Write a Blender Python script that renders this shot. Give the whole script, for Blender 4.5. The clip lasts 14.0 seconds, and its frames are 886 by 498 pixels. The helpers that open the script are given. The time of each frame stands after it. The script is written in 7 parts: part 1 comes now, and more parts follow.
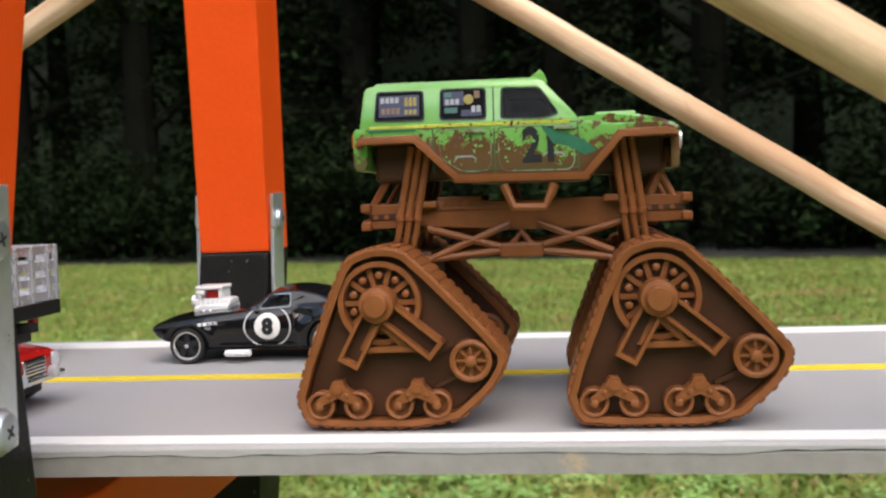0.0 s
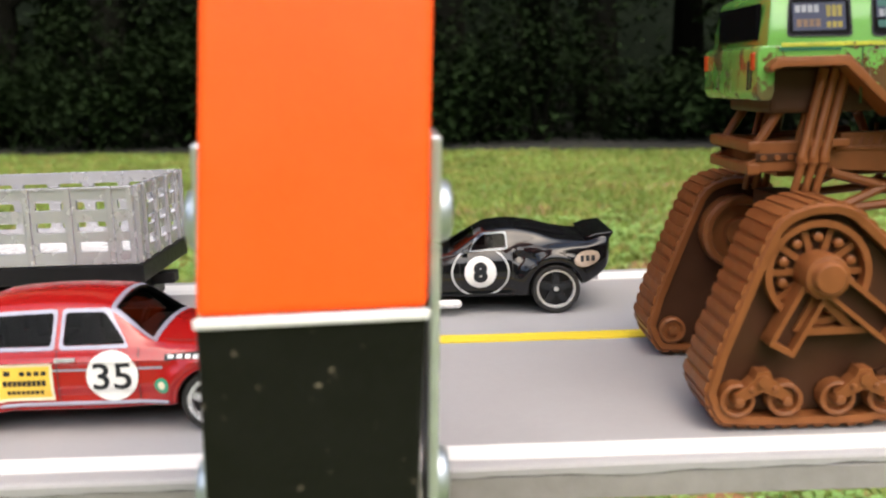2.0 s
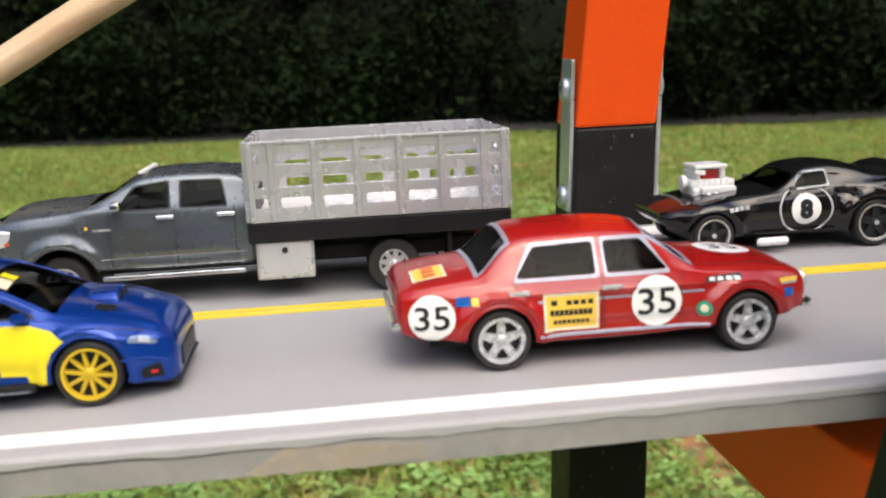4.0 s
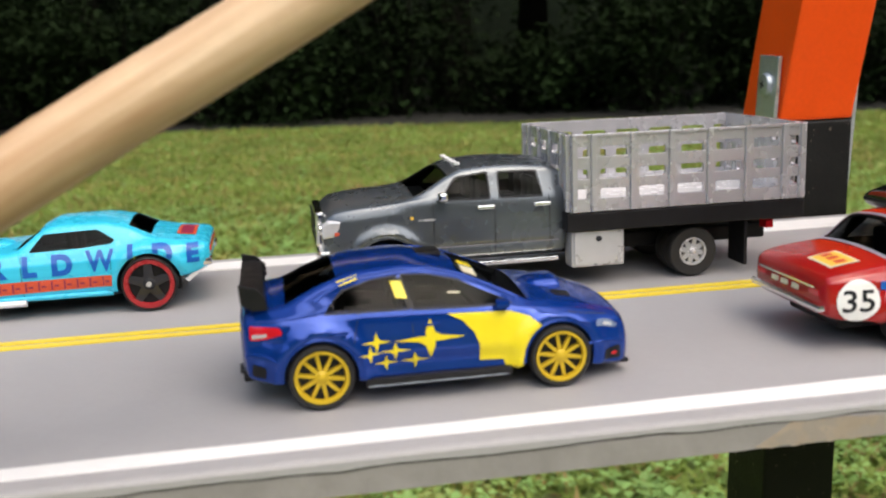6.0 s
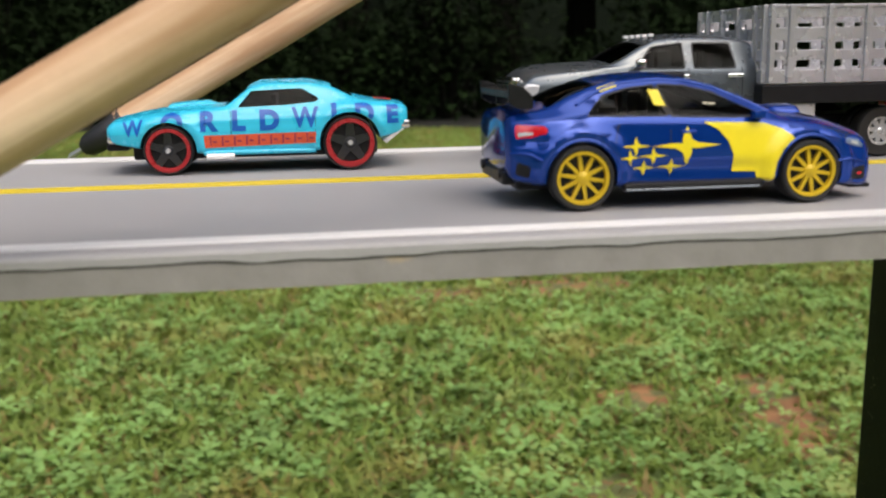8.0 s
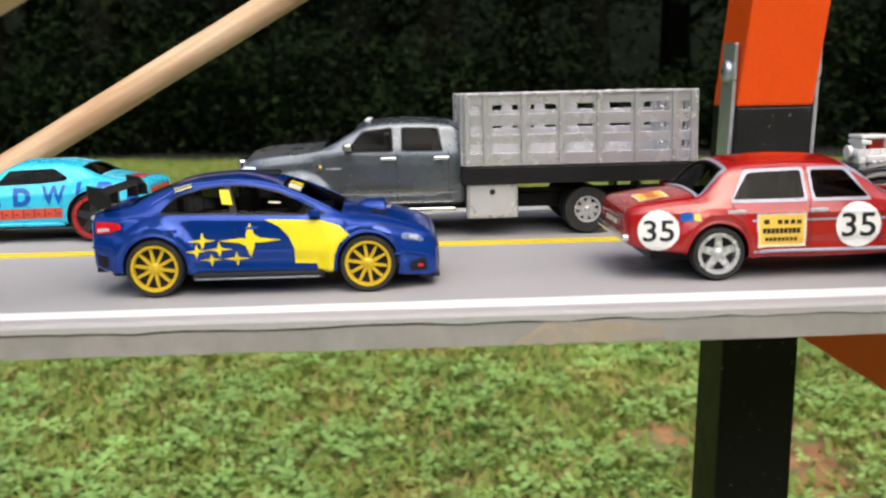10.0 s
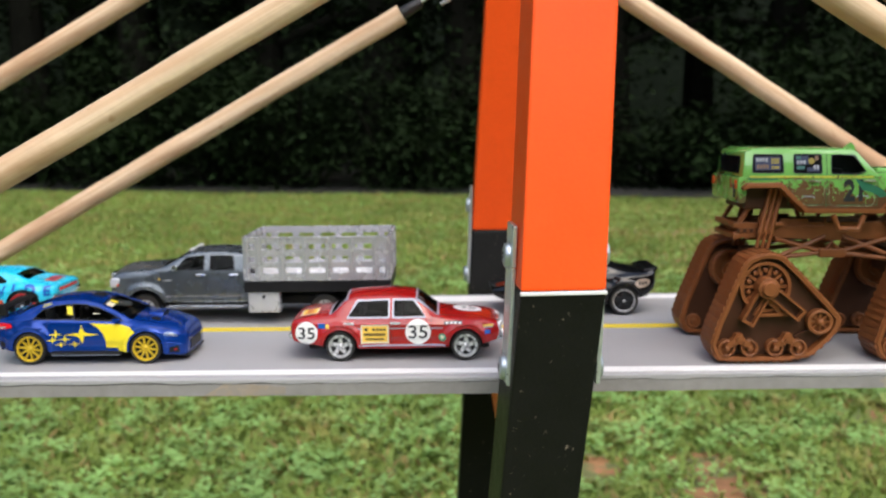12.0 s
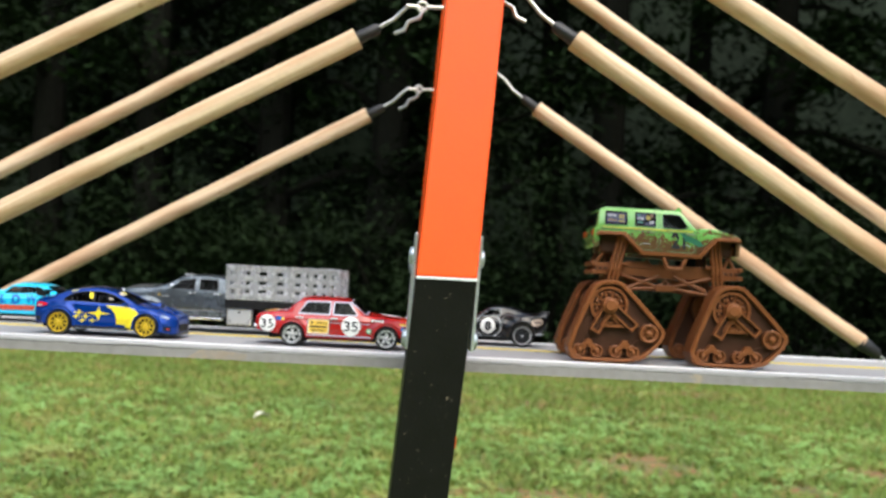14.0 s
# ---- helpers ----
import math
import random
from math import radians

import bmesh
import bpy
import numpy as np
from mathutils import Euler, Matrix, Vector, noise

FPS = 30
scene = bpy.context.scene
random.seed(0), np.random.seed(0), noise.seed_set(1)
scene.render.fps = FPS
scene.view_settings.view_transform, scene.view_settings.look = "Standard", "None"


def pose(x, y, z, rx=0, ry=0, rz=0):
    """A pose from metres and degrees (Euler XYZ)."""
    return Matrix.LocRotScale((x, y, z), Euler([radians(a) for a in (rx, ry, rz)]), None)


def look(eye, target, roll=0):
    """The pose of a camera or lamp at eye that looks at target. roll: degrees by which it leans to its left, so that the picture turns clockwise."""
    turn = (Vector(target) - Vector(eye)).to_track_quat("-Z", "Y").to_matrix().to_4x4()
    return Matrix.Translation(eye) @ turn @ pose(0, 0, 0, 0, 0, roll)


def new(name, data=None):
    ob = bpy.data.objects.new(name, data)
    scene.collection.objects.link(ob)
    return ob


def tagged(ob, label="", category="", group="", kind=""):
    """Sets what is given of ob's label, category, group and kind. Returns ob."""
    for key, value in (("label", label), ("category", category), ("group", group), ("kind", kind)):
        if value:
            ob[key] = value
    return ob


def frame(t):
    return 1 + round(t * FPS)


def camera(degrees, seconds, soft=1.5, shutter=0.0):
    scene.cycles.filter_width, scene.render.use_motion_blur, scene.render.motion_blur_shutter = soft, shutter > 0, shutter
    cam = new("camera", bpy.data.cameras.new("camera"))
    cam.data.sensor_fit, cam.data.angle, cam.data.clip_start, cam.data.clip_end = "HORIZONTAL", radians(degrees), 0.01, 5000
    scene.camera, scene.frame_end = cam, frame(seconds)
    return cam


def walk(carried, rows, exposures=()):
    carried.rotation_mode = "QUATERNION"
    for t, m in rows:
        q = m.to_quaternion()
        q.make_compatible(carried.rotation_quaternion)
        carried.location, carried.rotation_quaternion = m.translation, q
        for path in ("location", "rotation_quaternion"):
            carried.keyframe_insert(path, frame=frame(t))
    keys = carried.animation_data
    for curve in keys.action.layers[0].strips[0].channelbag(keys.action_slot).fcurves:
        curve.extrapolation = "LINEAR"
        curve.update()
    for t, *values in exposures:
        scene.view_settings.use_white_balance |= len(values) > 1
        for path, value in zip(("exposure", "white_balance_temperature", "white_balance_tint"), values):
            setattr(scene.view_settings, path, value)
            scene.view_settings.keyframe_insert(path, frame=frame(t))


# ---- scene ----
cam = camera(49.460, 14.0, soft=2.1)
cam.data.dof.use_dof, cam.data.dof.focus_distance, cam.data.dof.aperture_fstop = True, 0.245, 32.0
PATH = [
    (0, (0.11169, -0.17791, 0.40296), (-0.1416, 1.8028, 0.2907), -2.289),
    (0.5, (0.08357, -0.16480, 0.40864), (-0.0860, 1.8196, 0.2260), -2.368),
    (1, (0.06054, -0.15059, 0.41059), (-0.0552, 1.8292, 0.1518), -2.105),
    (1.5, (0.04358, -0.14050, 0.41051), (-0.0165, 1.8316, 0.0833), -2.049),
    (2, (0.01329, -0.13725, 0.41405), (0.0143, 1.8319, 0.0640), -1.752),
    (2.5, (-0.01238, -0.13726, 0.41246), (0.0101, 1.8313, 0.0598), -1.953),
    (3, (-0.04781, -0.13646, 0.41039), (0.0275, 1.8246, 0.0251), -2.556),
    (5.3, (-0.15085, -0.12862, 0.40650), (0.1850, 1.8062, 0.0275), -1.907),
    (5.5, (-0.16197, -0.12805, 0.40695), (0.1751, 1.8053, 0.0218), -1.887),
    (6, (-0.18495, -0.12939, 0.41232), (0.1527, 1.7994, 0.0051), -2.192),
    (6.5, (-0.20865, -0.13035, 0.41045), (0.1241, 1.7898, -0.0392), -1.863),
    (7, (-0.22433, -0.13311, 0.39313), (0.0865, 1.7886, -0.0656), -0.848),
    (7.2, (-0.22647, -0.13302, 0.38461), (0.0772, 1.7930, -0.0608), -0.755),
    (9.3, (-0.18415, -0.14498, 0.37931), (-0.0500, 1.8291, 0.0878), -1.389),
    (9.5, (-0.16792, -0.14806, 0.38547), (-0.0597, 1.8298, 0.1088), -1.280),
    (10, (-0.12993, -0.16007, 0.39304), (-0.0723, 1.8121, 0.0654), -1.332),
    (10.5, (-0.08530, -0.19080, 0.41342), (-0.0747, 1.7745, 0.0425), -1.733),
    (11, (-0.06644, -0.23685, 0.43994), (-0.0710, 1.7305, 0.0798), -1.610),
    (11.5, (-0.04850, -0.27587, 0.44791), (-0.0643, 1.7008, 0.1436), -0.822),
    (12, (-0.03297, -0.30601, 0.43791), (-0.0454, 1.6765, 0.1746), -0.610),
    (12.5, (-0.01690, -0.34035, 0.42756), (-0.0219, 1.6492, 0.2239), 0.340),
    (13, (-0.00029, -0.36485, 0.40894), (0.0167, 1.6308, 0.2779), 1.647),
    (13.5, (0.00225, -0.39637, 0.39550), (0.0142, 1.6033, 0.3636), 2.274),
    (14, (-0.00001, -0.42405, 0.38731), (-0.0145, 1.5746, 0.4594), 2.886),
]
EXPOSURES = [(0, 1.2, 6750, 10), (0.5, 1.41, 7000, 10), (1.5, 1.46, 7000, 10), (3, 1.31, 7000, 10), (5.5, 1.11, 7000, 10), (6.5, 0.88, 7000, 10), (7.2, 0.73, 7000, 10),
             (9.3, 1.1, 7000, 10), (10, 1.17, 6950, 10), (10.5, 1.32, 7000, 10), (11.5, 1.03, 6750, 10), (12.5, 1.08, 6350, 7), (13.5, 1.36, 6480, 5), (14, 1.31, 6450, 5)]
walk(cam, [(t, look(eye, target, roll)) for t, eye, target, roll in PATH], EXPOSURES)

# ---- light: bright overcast sky over a clearing ----
world = bpy.data.worlds.new("world")
scene.world = world
world.use_nodes = True
wn = world.node_tree
sky = wn.nodes.new("ShaderNodeTexSky")
sky.sky_type = "NISHITA"
sky.sun_disc = False
sky.sun_elevation = radians(58)
sky.sun_rotation = radians(160)
sky.air_density, sky.dust_density, sky.ozone_density = 1.0, 3.0, 1.0
wn.nodes["Background"].inputs["Strength"].default_value = 0.15
wn.links.new(sky.outputs[0], wn.nodes["Background"].inputs["Color"])
sun = new("sun", bpy.data.lights.new("sun", "SUN"))
sun.data.energy, sun.data.angle, sun.data.color = 1.15, radians(80), (1.0, 0.96, 0.9)
sun.matrix_basis = look((0.75, -2.1, 3.5), (0, 0.1, 0.3))

DECK = 0.355          # top of the road
GROUND = -0.03


# ---- materials ----
def mat(name, color, rough=0.5, metal=0.0, vary=0.12, scale=300.0, bump=0.1, coat=0.0, second=None, spots=0.0, spot_scale=60.0, random_tint=0.0, rough_vary=0.08):
    """A surface with colour variation at two scales, fine relief and, at will, worn spots of a second colour."""
    m = bpy.data.materials.new(name)
    m.use_nodes = True
    n, l = m.node_tree.nodes, m.node_tree.links
    b = n["Principled BSDF"]
    b.inputs["Metallic"].default_value = metal
    b.inputs["Coat Weight"].default_value, b.inputs["Coat Roughness"].default_value = coat, 0.12
    tc = n.new("ShaderNodeTexCoord")
    fine, broad = n.new("ShaderNodeTexNoise"), n.new("ShaderNodeTexNoise")
    fine.inputs["Scale"].default_value, fine.inputs["Detail"].default_value = scale, 4
    broad.inputs["Scale"].default_value, broad.inputs["Detail"].default_value = scale * 0.13, 3
    for x in (fine, broad):
        l.new(tc.outputs["Object"], x.inputs["Vector"])
    add = n.new("ShaderNodeMath")
    add.operation = "ADD"
    l.new(fine.outputs["Fac"], add.inputs[0])
    l.new(broad.outputs["Fac"], add.inputs[1])
    span = n.new("ShaderNodeMapRange")
    span.inputs["From Min"].default_value, span.inputs["From Max"].default_value = 0.6, 1.4
    span.inputs["To Min"].default_value, span.inputs["To Max"].default_value = 1 - vary, 1 + vary
    l.new(add.outputs[0], span.inputs["Value"])
    hsv = n.new("ShaderNodeHueSaturation")
    hsv.inputs["Color"].default_value = (*color, 1)
    l.new(span.outputs[0], hsv.inputs["Value"])
    out = hsv.outputs[0]
    if random_tint:
        info = n.new("ShaderNodeNewGeometry")
        r2 = n.new("ShaderNodeMapRange")
        r2.inputs["To Min"].default_value, r2.inputs["To Max"].default_value = 1 - random_tint, 1 + random_tint
        l.new(info.outputs["Random Per Island"], r2.inputs["Value"])
        h2 = n.new("ShaderNodeHueSaturation")
        l.new(out, h2.inputs["Color"])
        l.new(r2.outputs[0], h2.inputs["Value"])
        hue = n.new("ShaderNodeMapRange")
        hue.inputs["To Min"].default_value, hue.inputs["To Max"].default_value = 0.5 - 0.035 * random_tint * 2, 0.5 + 0.02 * random_tint * 2
        l.new(info.outputs["Random Per Island"], hue.inputs["Value"])
        l.new(hue.outputs[0], h2.inputs["Hue"])
        out = h2.outputs[0]
    if second:
        sp = n.new("ShaderNodeTexNoise")
        sp.inputs["Scale"].default_value, sp.inputs["Detail"].default_value, sp.inputs["Roughness"].default_value = spot_scale, 5, 0.65
        l.new(tc.outputs["Object"], sp.inputs["Vector"])
        cut = n.new("ShaderNodeMapRange")
        cut.inputs["From Min"].default_value, cut.inputs["From Max"].default_value = 1 - spots - 0.03, 1 - spots + 0.03
        l.new(sp.outputs["Fac"], cut.inputs["Value"])
        mix = n.new("ShaderNodeMix")
        mix.data_type = "RGBA"
        l.new(cut.outputs[0], mix.inputs["Factor"])
        l.new(out, mix.inputs[6])
        mix.inputs[7].default_value = (*second, 1)
        out = mix.outputs[2]
    l.new(out, b.inputs["Base Color"])
    rr = n.new("ShaderNodeMapRange")
    rr.inputs["From Min"].default_value, rr.inputs["From Max"].default_value = 0.6, 1.4
    rr.inputs["To Min"].default_value, rr.inputs["To Max"].default_value = max(0.02, rough - rough_vary), min(1, rough + rough_vary)
    l.new(add.outputs[0], rr.inputs["Value"])
    l.new(rr.outputs[0], b.inputs["Roughness"])
    if bump:
        bp = n.new("ShaderNodeBump")
        bp.inputs["Strength"].default_value, bp.inputs["Distance"].default_value = bump, 0.3 / scale
        l.new(fine.outputs["Fac"], bp.inputs["Height"])
        l.new(bp.outputs[0], b.inputs["Normal"])
    return m


def wood_mat(name, light, dark, brown):
    """Pale dowel wood: fibres and broader streaks along the local x axis, browner blotches and small knots."""
    m = mat(name, light, 0.62, vary=0.1, scale=420, bump=0.2)
    n, l = m.node_tree.nodes, m.node_tree.links
    tc = n.new("ShaderNodeTexCoord")
    out = [x for x in n if x.bl_idname == "ShaderNodeHueSaturation"][0].outputs[0]
    for stretch, lo, hi, detail, wave, colour, share in (((14, 900, 900), 0.42, 0.72, 4, 0.4, dark, 0.55), ((5, 190, 190), 0.46, 0.66, 5, 0.8, dark, 0.8), ((7, 60, 60), 0.43, 0.62, 4, 1.2, brown, 0.85), ((60, 150, 150), 0.7, 0.76, 2, 0.5, brown, 0.8)):
        mp, grain, ramp, mix = n.new("ShaderNodeMapping"), n.new("ShaderNodeTexNoise"), n.new("ShaderNodeMapRange"), n.new("ShaderNodeMix")
        mp.inputs["Scale"].default_value = stretch
        grain.inputs["Scale"].default_value, grain.inputs["Detail"].default_value, grain.inputs["Distortion"].default_value = 1.0, detail, wave
        l.new(tc.outputs["Object"], mp.inputs["Vector"])
        l.new(mp.outputs[0], grain.inputs["Vector"])
        ramp.inputs["From Min"].default_value, ramp.inputs["From Max"].default_value, ramp.inputs["To Max"].default_value = lo, hi, share
        l.new(grain.outputs["Fac"], ramp.inputs["Value"])
        mix.data_type = "RGBA"
        l.new(ramp.outputs[0], mix.inputs["Factor"])
        l.new(out, mix.inputs[6])
        mix.inputs[7].default_value = (*colour, 1)
        out = mix.outputs[2]
    l.new(out, n["Principled BSDF"].inputs["Base Color"])
    return m


ORANGE = mat("orange_paint", (0.88, 0.09, 0.008), 0.42, vary=0.06, scale=700, bump=0.12, second=(0.9, 0.2, 0.06), spots=0.26, spot_scale=300)
ORANGE.node_tree.nodes["Principled BSDF"].inputs["Specular IOR Level"].default_value = 0.25
BLACK_PAINT = mat("black_paint", (0.008, 0.008, 0.007), 0.5, vary=0.3, scale=800, bump=0.25, second=(0.24, 0.2, 0.15), spots=0.309, spot_scale=420)
BLACK_PAINT.node_tree.nodes["Principled BSDF"].inputs["Specular IOR Level"].default_value = 0.2
WHITE_PAINT = mat("white_paint", (0.77, 0.77, 0.76), 0.5, vary=0.04, scale=600, bump=0.1)
YELLOW_PAINT = mat("yellow_paint", (0.76, 0.58, 0.04), 0.5, vary=0.06, scale=700, bump=0.08)
ROAD_GREY = mat("road_grey", (0.33, 0.327, 0.33), 0.62, vary=0.06, scale=900, bump=0.12)
FASCIA_GREY = mat("fascia_grey", (0.25, 0.237, 0.23), 0.55, vary=0.16, scale=260, bump=0.25, second=(0.42, 0.33, 0.22), spots=0.33, spot_scale=40)
BARE_EDGE = mat("rubbed_edge", (0.31, 0.255, 0.2), 0.7, vary=0.2, scale=200, bump=0.25, second=(0.28, 0.245, 0.21), spots=0.5, spot_scale=130)
JOINT_GREY = mat("joint_grey", (0.05, 0.047, 0.042), 0.7, vary=0.2, scale=500, bump=0.2)
WOOD = wood_mat("dowel_wood", (0.78, 0.6, 0.41), (0.52, 0.335, 0.19), (0.44, 0.25, 0.13))
ZINC = mat("zinc_plate", (0.66, 0.71, 0.73), 0.33, 0.75, vary=0.12, scale=400, bump=0.08)
WIRE = mat("steel_wire", (0.5, 0.49, 0.47), 0.38, 0.9, vary=0.1, scale=900)
BOLT = mat("zinc_bolt", (0.5, 0.55, 0.59), 0.4, 0.8, vary=0.1, scale=500, bump=0.05)
SLEEVE = mat("black_tape", (0.014, 0.014, 0.015), 0.5, vary=0.2, scale=500, bump=0.3)


# ---- mesh helpers ----
def link(name, bm, material, parent=None, label="", smooth=False):
    """Turn a bmesh into one mesh object."""
    me = bpy.data.meshes.new(name)
    bmesh.ops.recalc_face_normals(bm, faces=bm.faces)
    bm.to_mesh(me)
    bm.free()
    if smooth:
        me.shade_smooth()
        try:
            me.set_sharp_from_angle(angle=radians(38))
        except AttributeError:
            pass
    for x in material if isinstance(material, (list, tuple)) else [material]:
        me.materials.append(x)
    ob = new(name, me)
    if parent:
        ob.parent = parent
    if label:
        ob["label"] = label
    return ob


def part(name, bm, material, parent, label="", smooth=False):
    return link(name, bm, material, parent, label, smooth)


def empty(name, m, label="", category="", group="", kind=""):
    ob = new(name)
    ob.empty_display_size = 0.01
    ob.matrix_basis = m
    return tagged(ob, label, category, group, kind)


def add_box(bm, c, s, bevel=0.0, m=None):
    """A box of size s about c, with bevelled edges."""
    ret = bmesh.ops.create_cube(bm, size=1.0)
    vs = ret["verts"]
    bmesh.ops.scale(bm, vec=s, verts=vs)
    if bevel:
        es = list({e for v in vs for e in v.link_edges})
        r = bmesh.ops.bevel(bm, geom=es, offset=bevel, segments=2, profile=0.6, affect="EDGES")
        vs = list({v for f in r["faces"] for v in f.verts} | {v for v in vs if v.is_valid})
    bmesh.ops.translate(bm, vec=c, verts=vs)
    if m is not None:
        bmesh.ops.transform(bm, matrix=m, verts=vs)
    return vs


def box(c, s, bevel=0.0, m=None):
    bm = bmesh.new()
    add_box(bm, c, s, bevel, m)
    return bm


def add_tube(bm, pts, radii, sides=12, cap=True):
    """A round tube through pts with a radius at each."""
    pts = [Vector(p) for p in pts]
    if not isinstance(radii, (list, tuple)):
        radii = [radii] * len(pts)
    rings, side = [], None
    for i, p in enumerate(pts):
        d = (pts[min(i + 1, len(pts) - 1)] - pts[max(i - 1, 0)]).normalized()
        if side is None:
            side = d.cross(Vector((0, 0, 1)) if abs(d.z) < 0.9 else Vector((1, 0, 0))).normalized()
        side = (side - d * side.dot(d)).normalized()
        up = d.cross(side)
        rings.append([bm.verts.new(p + radii[i] * (math.cos(a) * side + math.sin(a) * up)) for a in (2 * math.pi * k / sides for k in range(sides))])
    for a, b in zip(rings, rings[1:]):
        for k in range(sides):
            bm.faces.new((a[k], a[(k + 1) % sides], b[(k + 1) % sides], b[k]))
    if cap:
        bm.faces.new(rings[0][::-1])
        bm.faces.new(rings[-1])
    return [v for r in rings for v in r]


def tube(pts, radii, sides=12, cap=True):
    bm = bmesh.new()
    add_tube(bm, pts, radii, sides, cap)
    return bm


def add_prism(bm, poly, y0, y1, bevel=0.0):
    """A polygon of (x, z) drawn out from y0 to y1."""
    a = [bm.verts.new((x, y0, z)) for x, z in poly]
    b = [bm.verts.new((x, y1, z)) for x, z in poly]
    n = len(poly)
    fs = [bm.faces.new(a), bm.faces.new(b[::-1])] + [bm.faces.new((a[i], b[i], b[(i + 1) % n], a[(i + 1) % n])) for i in range(n)]
    if bevel:
        es = [e for f in fs[:2] for e in f.edges]
        bmesh.ops.bevel(bm, geom=es, offset=bevel, segments=2, profile=0.6, affect="EDGES")


def prism(poly, y0, y1, bevel=0.0):
    bm = bmesh.new()
    add_prism(bm, poly, y0, y1, bevel)
    return bm


# ---- bridge deck ----
X0, X1, WIDTH, THICK = -0.85, 0.85, 0.150, 0.0060
deck = empty("bridge_deck", pose(0, 0, 0), "grey model bridge deck plank with painted road lines", "bridge deck")


def front(x):
    """The near edge of the plank, which is not quite straight."""
    return float(np.interp(x, (-0.25, -0.16, -0.08, -0.02, 0.06, 0.2), (0.0016, 0.0016, 0.0009, 0.0016, 0.0038, 0.0036))) + 0.00015 * noise.noise((x * 40, 2, 0))


def wavy_strip(back, z0, z1, wave, step=0.004, seed=0, lip=0.0006, proud=0.0, thin=0.0):
    """A long slab along the near edge, whose lower front edge wanders a little. thin: how much slimmer it is past the middle of the bridge."""
    bm = bmesh.new()
    rows = []
    for x in np.arange(X0, X1 + step / 2, step):
        y0 = front(x) - proud
        w = wave * (noise.noise((x * 34, seed, 0)) + 0.6 * noise.noise((x * 110, seed, 3)) + 0.25 * noise.noise((x * 260, seed, 5))) + thin * min(1, max(0, (x + 0.125) / 0.03))
        rows.append([bm.verts.new(p) for p in ((x, y0, z0 + w), (x, y0, z1 - lip), (x, y0 + lip * 0.4, z1 - lip * 0.35), (x, y0 + lip * 1.4, z1), (x, back, z1), (x, back, z0))])
    for a, b in zip(rows, rows[1:]):
        for k in range(6):
            bm.faces.new((a[k], a[(k + 1) % 6], b[(k + 1) % 6], b[k]))
    bm.faces.new(rows[0])
    bm.faces.new(rows[-1][::-1])
    return bm


part("plank", wavy_strip(WIDTH, DECK - THICK, DECK - 0.0018, 0.0001, lip=0.0003), FASCIA_GREY, deck, "grey painted edge of the wooden plank")
part("glue_joint", wavy_strip(WIDTH - 0.001, DECK - 0.00215, DECK - 0.0012, 0.0008, seed=4, lip=0.0001, proud=0.00008, thin=0.0002), JOINT_GREY, deck, "dark wavy joint under the road surface")
part("road_surface", wavy_strip(WIDTH, DECK - 0.0018, DECK, 0.0008, step=0.002, seed=4, lip=0.0007, proud=0.0002), ROAD_GREY, deck, "matt grey road surface")


# a scrape on the edge that bares the tan wood, ragged at its ends
bm = bmesh.new()
rows = []
for k in range(45):
    x = -0.1135 + 0.0006 * k
    u = k / 44
    lo = DECK - 0.0059 + 0.0024 * max(0, u - 0.72) + 0.0004 * noise.noise((x * 500, 1, 0))
    hi = DECK - 0.0057 + 0.0036 * min(1, max(0.02, (u - 0.02) / 0.2)) ** 0.8 + 0.0004 * noise.noise((x * 350, 4, 0)) - 0.0022 * max(0, u - 0.6)
    rows.append([bm.verts.new((x, front(x) - 0.00012, z)) for z in (lo, max(hi, lo + 0.0001))] + [bm.verts.new((x, front(x) + 0.001, z)) for z in (max(hi, lo + 0.0001), lo)])
for a, b in zip(rows, rows[1:]):
    for k in range(4):
        bm.faces.new((a[k], a[(k + 1) % 4], b[(k + 1) % 4], b[k]))
bm.faces.new(rows[0])
bm.faces.new(rows[-1][::-1])
part("scrape", bm, BARE_EDGE, deck, "tan scrape where the grey paint is rubbed off")


def road_line(name, near, far, material, z=0.0003, x0=X0, x1=X1, seed=1.0):
    """A painted line between two edges, each a number or a list of (x, y) along the road, with a slightly uneven brush edge."""
    at = lambda edge_, x: float(np.interp(x, [p[0] for p in edge_], [p[1] for p in edge_])) if isinstance(edge_, list) else edge_
    bm = bmesh.new()
    prev = None
    for x in np.arange(x0, x1 + 0.0025, 0.005):
        a, b = (0.00022 * noise.noise((x * 60, seed, k)) + 0.00012 * noise.noise((x * 210, seed, k)) for k in (0, 5))
        y0, y1 = at(near, x) + a, at(far, x) + b
        row = [bm.verts.new((x, y0, DECK + z)), bm.verts.new((x, y1, DECK + z)), bm.verts.new((x, y1, DECK - 0.0005)), bm.verts.new((x, y0, DECK - 0.0005))]
        if prev:
            for k in range(4):
                bm.faces.new((prev[k], prev[(k + 1) % 4], row[(k + 1) % 4], row[k]))
        prev = row
    return part(name, bm, material, deck)


